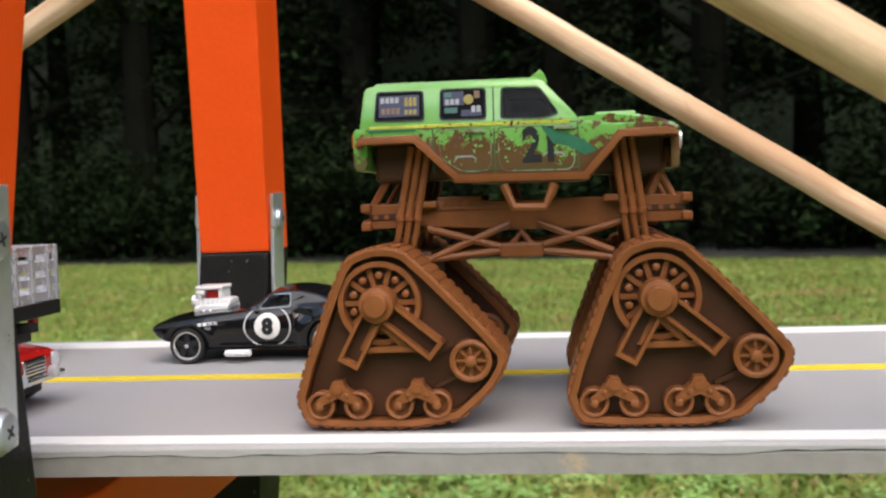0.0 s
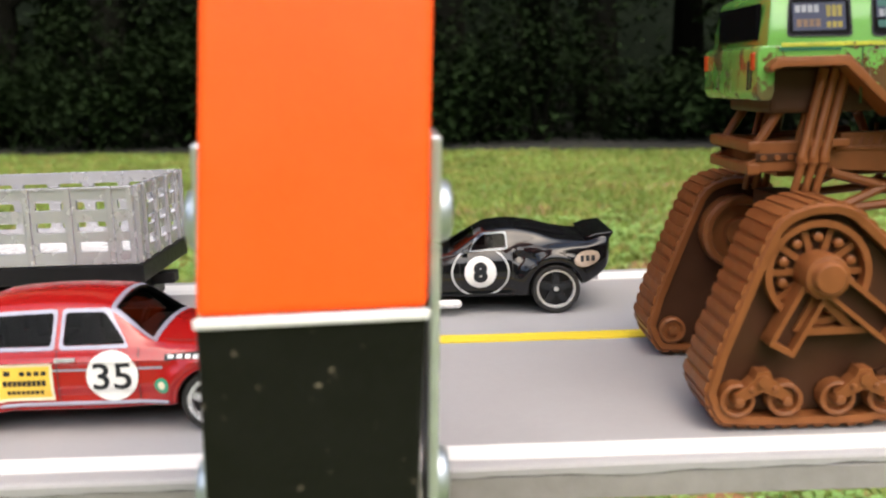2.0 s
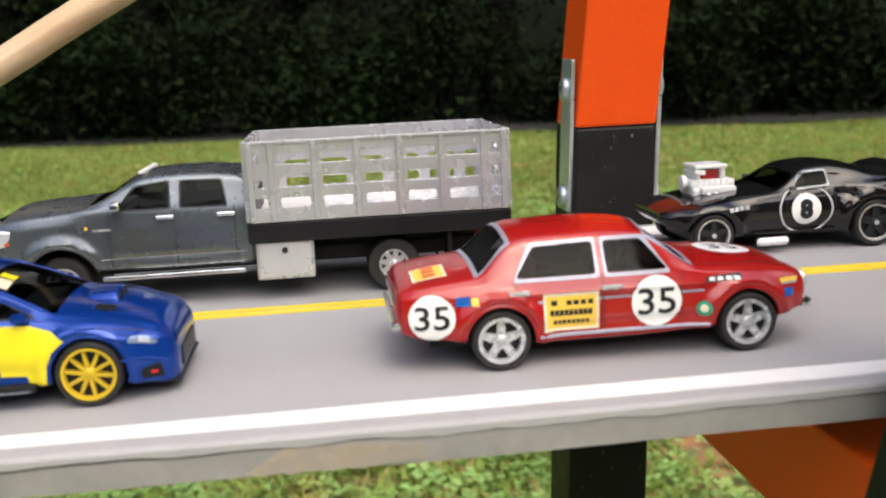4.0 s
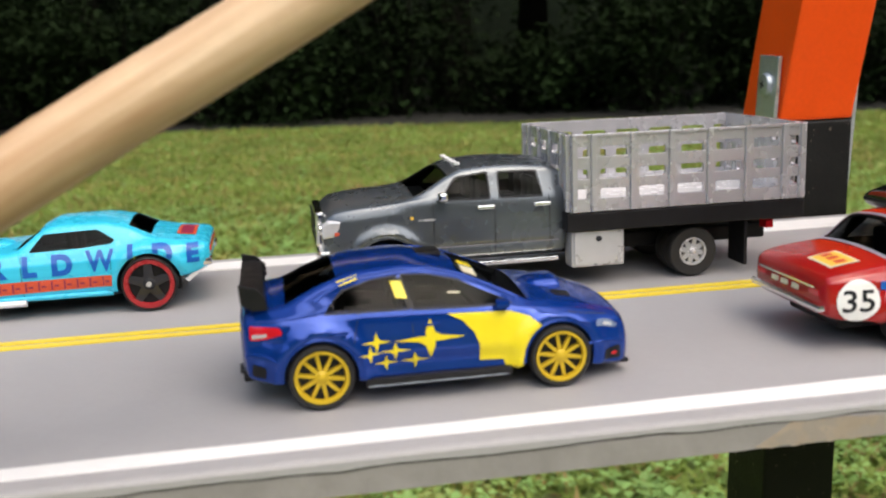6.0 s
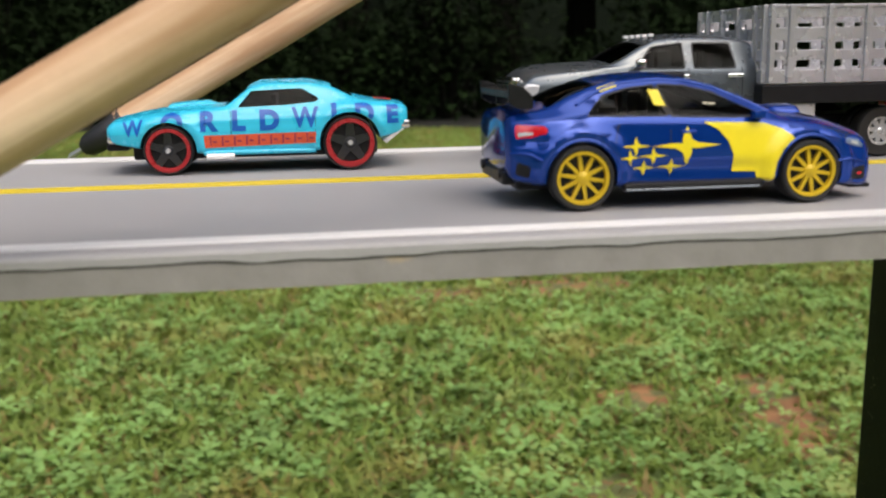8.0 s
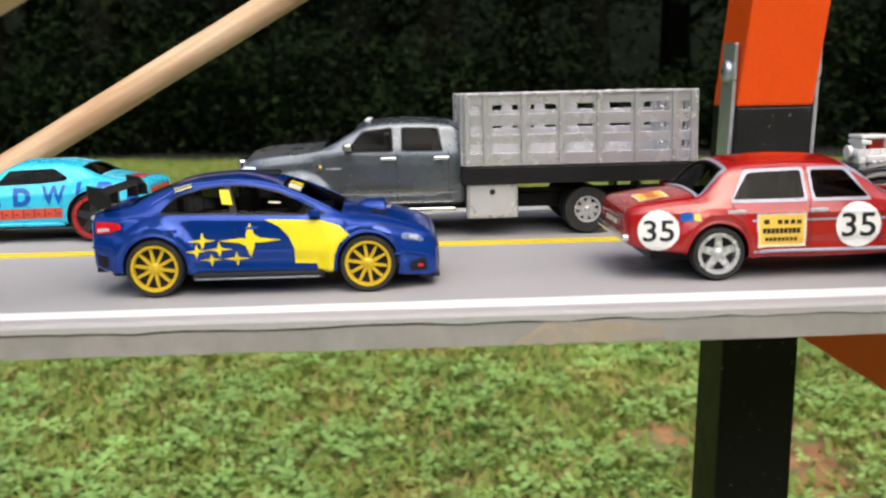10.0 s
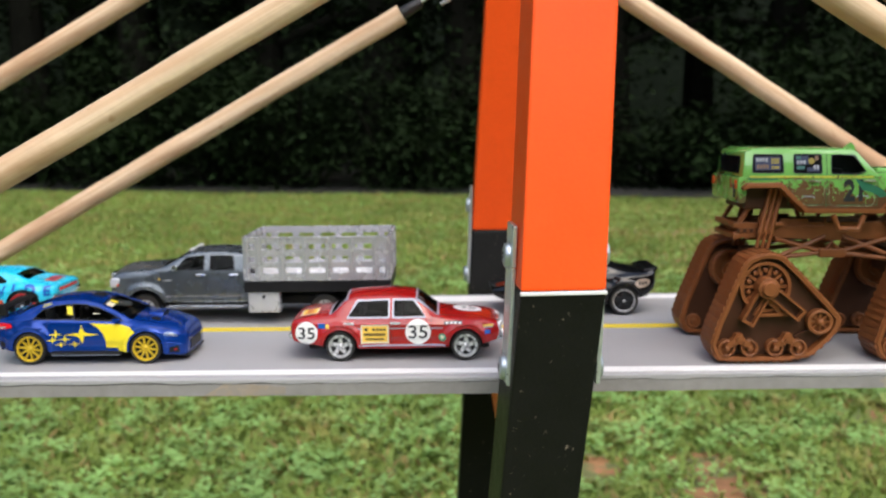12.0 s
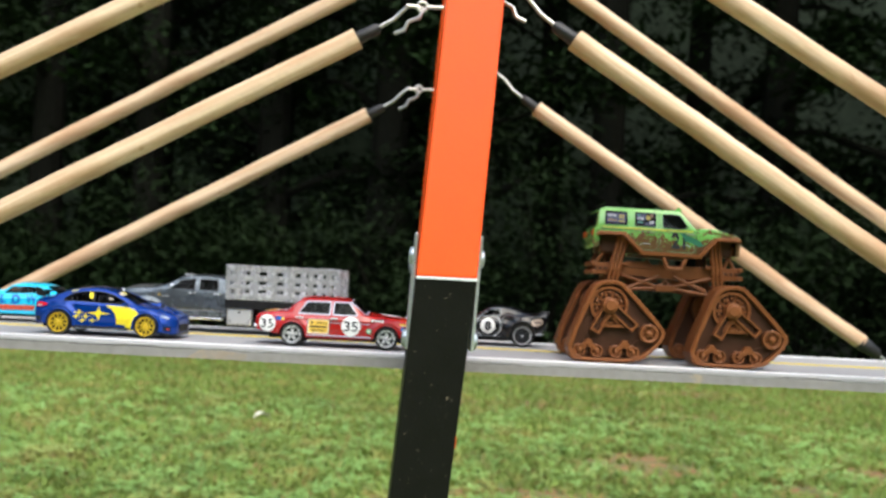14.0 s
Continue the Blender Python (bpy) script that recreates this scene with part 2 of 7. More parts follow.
road_line("white_line_patch", 0.1325, 0.1365, WHITE_PAINT, z=0.0002, x0=-0.075, x1=0.0, seed=6)
road_line("white_line", [(-0.17, 0.0059), (-0.1, 0.0052), (0.0, 0.0052), (0.06, 0.0052)], [(-0.17, 0.0100), (-0.08, 0.0106), (0.1, 0.0109)], WHITE_PAINT, seed=1)
road_line("white_line", 0.13575, 0.14525, WHITE_PAINT, seed=2)
road_line("yellow_line", 0.0729, [(-0.04, 0.0752), (0.0, 0.0759)], YELLOW_PAINT, seed=3)
road_line("yellow_line", [(-0.04, 0.0767), (0.0, 0.0760)], 0.0789, YELLOW_PAINT, seed=4)

# ---- pylon ----
pylon = empty("bridge_pylon", pose(0, 0, GROUND), "orange and black painted wooden bridge pylon with leaning legs", "bridge pylon")
KINK, SIDE, PITCH = 0.390, 0.0245, 3.5


def leg_piece(name, x, y, z, lean, length, up, depth, material, label, yaw=0.0, wide=SIDE):
    """A square post from the kink, drawn up or down, that leans by the given degrees towards the road."""
    bm = box((0, 0, up * length / 2), (wide, depth, length), 0.0009)
    for v in bm.verts:
        v.co.x += v.co.z * math.tan(radians(PITCH))
        v.co.y -= v.co.z * math.tan(radians(lean))
    ob = part(name, bm, material, pylon, label)
    ob.matrix_basis = pose(x, y, z - GROUND, 0, 0, yaw)
    return ob


NX, NY, FX, FY, DEPTH, YAW = -0.0016, -0.0255, -0.0086, 0.1735, 0.0255, 4.0
leg_piece("upper_leg", NX, NY, KINK, -7, 0.42, 1, DEPTH, ORANGE, "bright orange upper leg", YAW)
leg_piece("lower_leg", NX, NY, KINK - 0.0002, 13, KINK - GROUND + 0.02, -1, DEPTH + 0.0006, BLACK_PAINT, "black lower leg with chipped paint", YAW)
leg_piece("upper_leg", FX, FY, KINK - 0.005, 11, 0.42, 1, DEPTH, ORANGE, "bright orange upper leg", 0, 0.0258)
leg_piece("lower_leg", FX, FY, KINK - 0.0052, -5, KINK - GROUND + 0.02, -1, DEPTH + 0.0006, BLACK_PAINT, "black lower leg with chipped paint", 0, 0.0258)
ob = part("paint_stripe", box((0, -DEPTH / 2 - 0.0002, 0), (SIDE + 0.0004, 0.0009, 0.0011), 0.0003), WHITE_PAINT, pylon, "thin white stripe between the colours")
ob.matrix_basis = pose(NX, NY, KINK - 0.0006 - GROUND, 0, 0, YAW)
part("crossbeam", box((-0.004, 0.074, 0.3285 - GROUND), (0.0215, 0.168, 0.0235), 0.0009), ORANGE, pylon, "orange crossbeam beneath the deck")


def bracket(m, dx, dy, lean, face):
    """A zinc mending plate with two domed cross-head bolts on a side of a leg."""
    pl = part("mending_plate", box((0, 0, 0.0013), (0.0014, 0.0125, 0.0479), 0.0004), ZINC, pylon, "zinc-plated mending plate")
    pl.matrix_basis = m @ pose(face * (dx + 0.0011), dy, 0, lean, PITCH - 1.3, 0)
    for dz, spin in ((0.0158, 20), (-0.0185, 50)):
        bm = tube([(face * d, 0, 0) for d in (0.0004, 0.0007, 0.0008, 0.0017, 0.0022, 0.0024, 0.00245)], [0.0044, 0.0044, 0.0038, 0.0037, 0.0033, 0.0024, 0.0006], 24)
        bolt = part("bolt", bm, BOLT, pl, "zinc bolt head", smooth=True)
        bolt.location = (0, 0, dz)
        for turn in (spin, spin + 90):
            part("bolt_slot", box((face * 0.0023, 0, 0), (0.0006, 0.0026, 0.0005), 0, Matrix.Rotation(radians(turn), 4, "X")), SLEEVE, bolt)
    return pl


for face in (-1, 1):
    bracket(pose(NX, NY, 0.3826 - GROUND, 0, 0, YAW), SIDE / 2, 0.0032, 1.5, face)
    bracket(pose(FX, FY, 0.381 - GROUND), 0.0129, -0.0055, 2, face)


# ---- stay cables ----
def stay(tower, anchor, sleeve_at, r=0.0048):
    """A dowel stay from the tower hook down to the deck edge, with taped ends and a bent wire hook."""
    a, b = Vector(tower), Vector(anchor)
    d = (b - a).normalized()
    length = (b - a).length
    rot = d.to_track_quat("X", "Z").to_matrix().to_4x4()
    st = empty("stay_cable", Matrix.Translation(a) @ rot, "pale wooden dowel bridge stay with black taped ends", "stay cable", "bridge stays")
    n = 24
    bm = tube([(sleeve_at + (length - 0.018 - sleeve_at) * i / n, 0.0005 * noise.noise((i * 0.4, a.x * 9, 1)), 0.0005 * noise.noise((i * 0.4, a.x * 9, 7))) for i in range(n + 1)], r, 20)
    part("dowel", bm, WOOD, st, smooth=True)
    part("tape_sleeve", tube([(sleeve_at - 0.011, 0, 0), (sleeve_at - 0.0095, 0, 0), (sleeve_at + 0.002, 0, 0), (sleeve_at + 0.0022, 0, 0)], [0.0018, 0.0026, 0.0031, 0.003], 16), SLEEVE, st, "black tape sleeve", smooth=True)
    part("tape_sleeve", tube([(length - 0.02, 0, 0), (length - 0.0195, 0, 0), (length - 0.006, 0, 0), (length - 0.004, 0, 0)], [r, r + 0.0003, 0.0034, 0.002], 16), SLEEVE, st, "black tape sleeve", smooth=True)
    hook = [(sleeve_at - 0.006, 0, 0), (sleeve_at - 0.018, 0, 0.0006), (sleeve_at - 0.026, 0, 0.003), (0.006, 0, 0.0035), (0.002, 0, 0.001), (0, 0, -0.001), (0.0035, 0.001, -0.004), (0.0085, 0.0015, -0.0035), (0.012, 0.0015, -0.006), (0.0165, 0.001, -0.0055)]
    part("wire_hook", tube(hook, 0.0009, 8), WIRE, st, "bent steel wire hook", smooth=True)
    part("wire_end", tube([(length - 0.008, 0, 0), (length, 0, 0), (length + 0.004, 0, -0.003)], 0.0009, 8), WIRE, st, smooth=True)
    return st


STAYS = [
    # tower hook, deck anchor, start of the wood
    ((-0.0176, -0.0013, 0.5095), (-0.2966, -0.0059, 0.3539), 0.032),
    ((0.0165, -0.0184, 0.5142), (0.2674, -0.0146, 0.3541), 0.038),
    ((-0.0175, -0.0123, 0.5675), (-0.4173, -0.0154, 0.3537), 0.036),
    ((0.0165, -0.0122, 0.5750), (0.3817, -0.0159, 0.3540), 0.036),
    ((-0.0240, 0.1651, 0.5062), (-0.2965, 0.1716, 0.3538), 0.035),
    ((0.0080, 0.1676, 0.5254), (0.2740, 0.1789, 0.3540), 0.049),
    ((-0.0240, 0.1513, 0.5844), (-0.4371, 0.1670, 0.3541), 0.038),
    ((0.0060, 0.1498, 0.6057), (0.3931, 0.1658, 0.3540), 0.038),
]
for s in STAYS:
    stay(*s)
    # the screw eye in the leg that the hook hangs from
    (hx, hy, hz), near = s[0], s[0][1] < 0.08
    up = hz - KINK
    leg_x = (NX if near else FX) + up * math.tan(radians(PITCH)) + math.copysign(SIDE / 2 - 0.001, hx)
    bm = bmesh.new()
    add_tube(bm, [(leg_x, hy, hz - GROUND), (hx - math.copysign(0.002, hx), hy, hz - GROUND)], 0.0009, 8)
    add_tube(bm, [(hx + 0.0021 * math.cos(a), hy, hz - GROUND + 0.0021 * math.sin(a)) for a in np.linspace(0, 2 * math.pi, 15)], 0.0008, 8)
    part("screw_eye", bm, WIRE, pylon, "steel screw eye", smooth=True)


# ---- toy cars: shared pieces (drawn in millimetres, x forward, z up) ----
MM = 0.001
GLASS = mat("dark_window", (0.007, 0.007, 0.008), 0.1, vary=0.3, scale=120, bump=0.0)
GLASS.node_tree.nodes["Principled BSDF"].inputs["IOR"].default_value = 1.2
GLASS.node_tree.nodes["Principled BSDF"].inputs["Specular IOR Level"].default_value = 0.07
BLACK_PLASTIC = mat("black_plastic", (0.012, 0.012, 0.013), 0.4, vary=0.2, scale=500)
RUBBER = mat("tyre_rubber", (0.013, 0.0125, 0.012), 0.6, vary=0.2, scale=700)
CHROME = mat("toy_chrome", (0.8, 0.8, 0.8), 0.16, 1.0, vary=0.05, scale=500, bump=0.05)
ENGINE = mat("bright_plating", (0.78, 0.78, 0.78), 0.25, 0.1, vary=0.05, scale=500, bump=0.03)
RACK = mat("rack_silver", (0.54, 0.54, 0.57), 0.26, 0.5, vary=0.07, scale=240, bump=0.12, rough_vary=0.08)
SILVER = mat("silver_plastic", (0.55, 0.56, 0.57), 0.28, 0.45, vary=0.08, scale=300, bump=0.05)
RED = mat("red_enamel", (0.36, 0.0085, 0.0085), 0.2, vary=0.06, scale=400, bump=0.03, coat=0.35)
BLUE = mat("blue_enamel", (0.002, 0.04, 0.27), 0.13, 0.4, vary=0.06, scale=400, bump=0.02, coat=0.12)
TEAL = mat("turquoise_enamel", (0.02, 0.5, 0.72), 0.28, vary=0.05, scale=400, bump=0.03, coat=0.3)
BLACK_ENAMEL = mat("black_enamel", (0.006, 0.006, 0.007), 0.1, vary=0.2, scale=400, bump=0.02)
BLACK_ENAMEL.node_tree.nodes["Principled BSDF"].inputs["Specular IOR Level"].default_value = 0.5
GUNMETAL = mat("grey_metallic", (0.13, 0.15, 0.168), 0.27, 0.65, vary=0.05, scale=260, bump=0.04, coat=0.2, rough_vary=0.04)
YELLOW = mat("yellow_print", (0.8, 0.66, 0.02), 0.35, vary=0.05, scale=500, bump=0.02)
GOLD_RIM = mat("yellow_rim", (0.58, 0.4, 0.02), 0.35, 0.1, vary=0.08, scale=500, bump=0.04)
STICKER_YELLOW = mat("amber_sticker", (0.85, 0.55, 0.08), 0.4, vary=0.05, scale=500, bump=0.02)
PRINT_WHITE = mat("white_print", (0.82, 0.82, 0.8), 0.4, vary=0.03, scale=500, bump=0.02)
PRINT_BLACK = mat("black_print", (0.02, 0.022, 0.025), 0.4, vary=0.1, scale=500, bump=0.02)
PRINT_BLUE = mat("blue_print", (0.0, 0.095, 0.42), 0.4, vary=0.08, scale=500, bump=0.02)
PRINT_ORANGE = mat("orange_print", (0.6, 0.085, 0.035), 0.4, vary=0.15, scale=900, bump=0.02)
PRINT_GREEN = mat("green_print", (0.02, 0.25, 0.14), 0.4, vary=0.1, scale=500, bump=0.02)
for q in (PRINT_BLACK, BLACK_PLASTIC):
    q.node_tree.nodes["Principled BSDF"].inputs["Specular IOR Level"].default_value = 0.2
BAND_DARK = mat("maroon_print", (0.25, 0.02, 0.06), 0.4, vary=0.1, scale=500, bump=0.02)
TRIM = mat("lavender_trim", (0.33, 0.335, 0.41), 0.35, 0.2, vary=0.05, scale=500, bump=0.02)
RED_RIM = mat("red_rim", (0.32, 0.018, 0.022), 0.3, vary=0.06, scale=500, bump=0.02)
LAMP_RED = mat("red_lamp", (0.6, 0.01, 0.02), 0.15, vary=0.1, scale=500, bump=0.02, coat=0.5)
ALLOY = mat("dull_alloy", (0.55, 0.56, 0.58), 0.28, 0.55, vary=0.1, scale=500, bump=0.05)
PANEL_GAP = mat("panel_shadow_gap", (0.01, 0.009, 0.01), 0.6, vary=0.2, scale=500, bump=0.0)
STICKER_CREAM = mat("cream_print", (0.74, 0.68, 0.5), 0.4, vary=0.06, scale=500, bump=0.02)
PRINT_GREY = mat("pale_grey_print", (0.45, 0.47, 0.48), 0.4, vary=0.1, scale=500, bump=0.02)
PRINT_TAN = mat("tan_print", (0.4, 0.31, 0.24), 0.4, vary=0.2, scale=900, bump=0.02)
SPOKE_DARK = mat("smoked_chrome", (0.06, 0.06, 0.065), 0.2, 0.85, vary=0.1, scale=500, bump=0.02)
LAMP_SMOKE = mat("smoked_lamp", (0.2, 0.27, 0.4), 0.15, 0.3, vary=0.2, scale=500, bump=0.05)
LAMP_CLEAR = mat("clear_lamp", (0.7, 0.72, 0.75), 0.15, 0.4, vary=0.1, scale=500, bump=0.05)


def pane_glass(name, tint, shine):
    """Thin tinted toy glazing: tinted light passes, and a share of it is mirrored."""
    m = bpy.data.materials.new(name)
    m.use_nodes = True
    n, l = m.node_tree.nodes, m.node_tree.links
    n.remove(n["Principled BSDF"])
    clear, gloss, mix = n.new("ShaderNodeBsdfTransparent"), n.new("ShaderNodeBsdfGlossy"), n.new("ShaderNodeMixShader")
    clear.inputs["Color"].default_value = (*tint, 1)
    gloss.inputs["Roughness"].default_value = 0.08
    gloss.inputs["Color"].default_value = (0.9, 0.93, 0.95, 1)
    mix.inputs["Fac"].default_value = shine
    l.new(clear.outputs[0], mix.inputs[1])
    l.new(gloss.outputs[0], mix.inputs[2])
    l.new(mix.outputs[0], n["Material Output"].inputs["Surface"])
    return m


PANE = pane_glass("smoked_window", (0.24, 0.25, 0.245), 0.007)
PANE_SCREEN = pane_glass("smoked_screen", (0.3, 0.32, 0.33), 0.045)
PANE_DARK = pane_glass("dark_smoked_window", (0.24, 0.25, 0.26), 0.008)
SEAT = mat("seat_plastic", (0.03, 0.031, 0.033), 0.55, vary=0.2, scale=500)


class Shell:
    """A car body lofted smoothly through cross-sections. A station: x, z0, ws, zm, wm, zb, wb, zt_edge, wt, zt (bottom, sill, widest, belt, top edge,
    top middle). bulges: (x, z, radius, swell, spread) of flared arches; creases: (x0, z0, x1, z1, swell, spread) of ridges (or, negative, grooves) along the flank."""

    def __init__(self, stations, bulges=(), creases=()):
        self.st = np.array(stations, float)
        self.bulges, self.creases, self.kept = bulges, creases, {}
        x, y = self.st[:, 0], self.st[:, 1:]
        h = np.diff(x)[:, None]
        d = np.diff(y, axis=0) / h
        self.slope = np.zeros_like(y)
        w1, w2 = 2 * h[1:] + h[:-1], h[1:] + 2 * h[:-1]
        same = d[:-1] * d[1:] > 1e-9
        safe = lambda q: np.where(same, q, 1.0)
        self.slope[1:-1] = np.where(same, (w1 + w2) / (w1 / safe(d[:-1]) + w2 / safe(d[1:])), 0.0)
        self.slope[0], self.slope[-1] = d[0], d[-1]

    def at(self, x):
        s = self.st
        x = min(max(x, s[0, 0]), s[-1, 0])
        k = min(max(int(np.searchsorted(s[:, 0], x)) - 1, 0), len(s) - 2)
        h = s[k + 1, 0] - s[k, 0]
        t = (x - s[k, 0]) / h
        a, b = s[k, 1:], s[k + 1, 1:]
        return a * (2 * t ** 3 - 3 * t * t + 1) + b * (3 * t * t - 2 * t ** 3) + h * (self.slope[k] * (t ** 3 - 2 * t * t + t) + self.slope[k + 1] * (t ** 3 - t * t))

    def push(self, x, z):
        """How far the flank swells at a place."""
        out = 0.0
        for cx, cz, r, swell, spread in self.bulges:
            d = (math.hypot(x - cx, z - cz) - r) / spread
            if abs(d) < 3 and z > cz - 4:
                out += swell * math.exp(-d * d)
        for xa, za, xb, zb, swell, spread in self.creases:
            if xa < x < xb:
                u = (x - xa) / (xb - xa)
                out += swell * min(1, 6 * u, 6 * (1 - u)) * math.exp(-((z - za - (zb - za) * u) / spread) ** 2)
        return out

    def section(self, x):
        key = round(float(x), 2)
        if key in self.kept:
            return self.kept[key]
        z0, ws, zm, wm, zb, wb, ze, wt, zt = (float(q) for q in self.at(x))
        pts = [(0, z0), (ws * 0.7, z0), (ws, z0 + 0.25)]
        for k in (0.35, 0.7):
            pts.append((ws + (wm - ws) * math.sin(k * math.pi / 2), z0 + 0.25 + (zm - z0) * k))
        pts += [(wm, zm), (wm + (wb - wm) * 0.35, zm + (zb - zm) * 0.6), (wb, zb)]
        pts += [(wb + (wt - wb) * 0.55, zb + (ze - zb) * 0.5), (wt, ze)]
        for k in (0.8, 0.5, 0.25):
            pts.append((wt * k, ze + (zt - ze) * (1 - k * k)))
        pts.append((0, zt))
        for _ in range(2):
            cut = [pts[0]]
            for a, b in zip(pts, pts[1:]):
                cut += [(a[0] * 0.75 + b[0] * 0.25, a[1] * 0.75 + b[1] * 0.25), (a[0] * 0.25 + b[0] * 0.75, a[1] * 0.25 + b[1] * 0.75)]
            pts = cut + [pts[-1]]
        pts = [(y + self.push(x, z) * min(1, max(0, y / wm - 0.6) * 4), z) for y, z in pts]
        self.kept[key] = pts
        return pts

    def side(self, x, z):
        """Half width of the outer skin at a height."""
        p = self.section(x)
        best = None
        for a, b in zip(p, p[1:]):
            lo, hi = (a, b) if a[1] <= b[1] else (b, a)
            if lo[1] <= z <= hi[1] and hi[1] > lo[1]:
                y = lo[0] + (hi[0] - lo[0]) * (z - lo[1]) / (hi[1] - lo[1])
                best = y if best is None else max(best, y)
        return best if best is not None else (p[5][0] if z < p[5][1] else 0.0)

    def top(self, x, y):
        """Height of the upper skin at a distance from the middle."""
        p = self.section(x)
        y = abs(y)
        best = None
        for a, b in zip(p, p[1:]):
            lo, hi = (a, b) if a[0] <= b[0] else (b, a)
            if lo[0] <= y <= hi[0] and hi[0] > lo[0]:
                z = lo[1] + (hi[1] - lo[1]) * (y - lo[0]) / (hi[0] - lo[0])
                best = z if best is None else max(best, z)
        return best if best is not None else p[-1][1] - 2

    def mesh(self, n=112):
        bm = bmesh.new()
        xs = sorted(set(np.linspace(self.st[0, 0], self.st[-1, 0], n)) | set(self.st[:, 0]))
        rings = []
        for x in xs:
            h = self.section(x)
            rings.append([bm.verts.new((x * MM, -y * MM, z * MM)) for y, z in h] + [bm.verts.new((x * MM, y * MM, z * MM)) for y, z in h[-2:0:-1]])
        m = len(rings[0])
        for a, b in zip(rings, rings[1:]):
            for k in range(m):
                bm.faces.new((a[k], a[(k + 1) % m], b[(k + 1) % m], b[k]))
        bm.faces.new(rings[0][::-1])
        bm.faces.new(rings[-1])
        return bm


def carve(ob, cutter):
    """Cut a bmesh out of an object for good."""
    c = link("cutter", cutter, BLACK_PLASTIC, ob.parent)
    mod = ob.modifiers.new("cut", "BOOLEAN")
    mod.operation, mod.solver, mod.object, mod.material_mode = "DIFFERENCE", "EXACT", c, "TRANSFER"
    bpy.context.view_layer.update()
    me = bpy.data.meshes.new_from_object(ob.evaluated_get(bpy.context.evaluated_depsgraph_get()))
    ob.modifiers.clear()
    ob.data = me
    bpy.data.objects.remove(c)
    me.shade_smooth()
    me.set_sharp_from_angle(angle=radians(32))


def flat_poly(pts, cuts=4):
    """A filled polygon in a plane, cut fine enough to be laid on a curved skin."""
    bm = bmesh.new()
    f = bm.faces.new([bm.verts.new((x, z, 0)) for x, z in pts])
    bmesh.ops.triangulate(bm, faces=[f])
    for _ in range(cuts):
        long = [e for e in bm.edges if e.calc_length() > 0.95]
        if not long:
            break
        bmesh.ops.subdivide_edges(bm, edges=long, cuts=1)
        bmesh.ops.triangulate(bm, faces=[f for f in bm.faces if len(f.verts) > 3])
    return bm


def flat_text(word, x, z, h, bold=0.0, width=1.0):
    """The word's outline filled, h high, centred at x, z."""
    cu = bpy.data.curves.new("word", "FONT")
    cu.body, cu.size, cu.offset, cu.resolution_u = word, 1.0, bold, 4
    cu.align_x = "CENTER"
    ob = new("word", cu)
    bpy.context.view_layer.update()
    me = bpy.data.meshes.new_from_object(ob.evaluated_get(bpy.context.evaluated_depsgraph_get()))
    bpy.data.objects.remove(ob)
    bm = bmesh.new()
    bm.from_mesh(me)
    bpy.data.meshes.remove(me)
    ys = [v.co.y for v in bm.verts]
    lo, hi = min(ys), max(ys)
    xs = [v.co.x for v in bm.verts]
    mid = (min(xs) + max(xs)) / 2
    k = h / (hi - lo)
    for _ in range(3):
        long = [e for e in bm.edges if e.calc_length() * k > 0.9]
        if long:
            bmesh.ops.subdivide_edges(bm, edges=long, cuts=1)
            bmesh.ops.triangulate(bm, faces=[f for f in bm.faces if len(f.verts) > 3])
    for v in bm.verts:
        v.co = (x + (v.co.x - mid) * k * width, z + (v.co.y - (lo + hi) / 2) * k, 0)
    return bm


def on_side(shell, bm, face, off=0.12):
    """Lay a flat drawing (viewer's right, up) on a flank. face -1: the flank towards -y, +1: towards +y."""
    for v in bm.verts:
        u, z = v.co.x, v.co.y
        x = u if face < 0 else -u
        v.co = (x * MM, face * (shell.side(x, z) + off) * MM, z * MM)
    return bm


def on_top(shell, bm, off=0.1):
    for v in bm.verts:
        x, y = v.co.x, v.co.y
        v.co = (x * MM, y * MM, (shell.top(x, y) + off) * MM)
    return bm


def disc(x, z, r, n=28):
    return [(x + r * math.cos(2 * math.pi * k / n), z + r * math.sin(2 * math.pi * k / n)) for k in range(n)]


def rect(x0, z0, x1, z1):
    return [(x0, z0), (x1, z0), (x1, z1), (x0, z1)]


def lathe(profile, n=28):
    """A ring turned about the y axis: profile of (radius, y)."""
    bm = bmesh.new()
    rings = [[bm.verts.new((r * math.cos(2 * math.pi * k / n) * MM, y * MM, r * math.sin(2 * math.pi * k / n) * MM)) for k in range(n)] for r, y in profile]
    for a, b in zip(rings, rings[1:]):
        for k in range(n):
            bm.faces.new((a[k], a[(k + 1) % n], b[(k + 1) % n], b[k]))
    return bm


def repeat(name, first, poses):
    """Lay copies of a small part that share its mesh; the first takes the first pose."""
    first.matrix_basis = poses[0]
    for m in poses[1:]:
        ob = new(name, first.data)
        ob.parent, ob.matrix_basis = first.parent, m


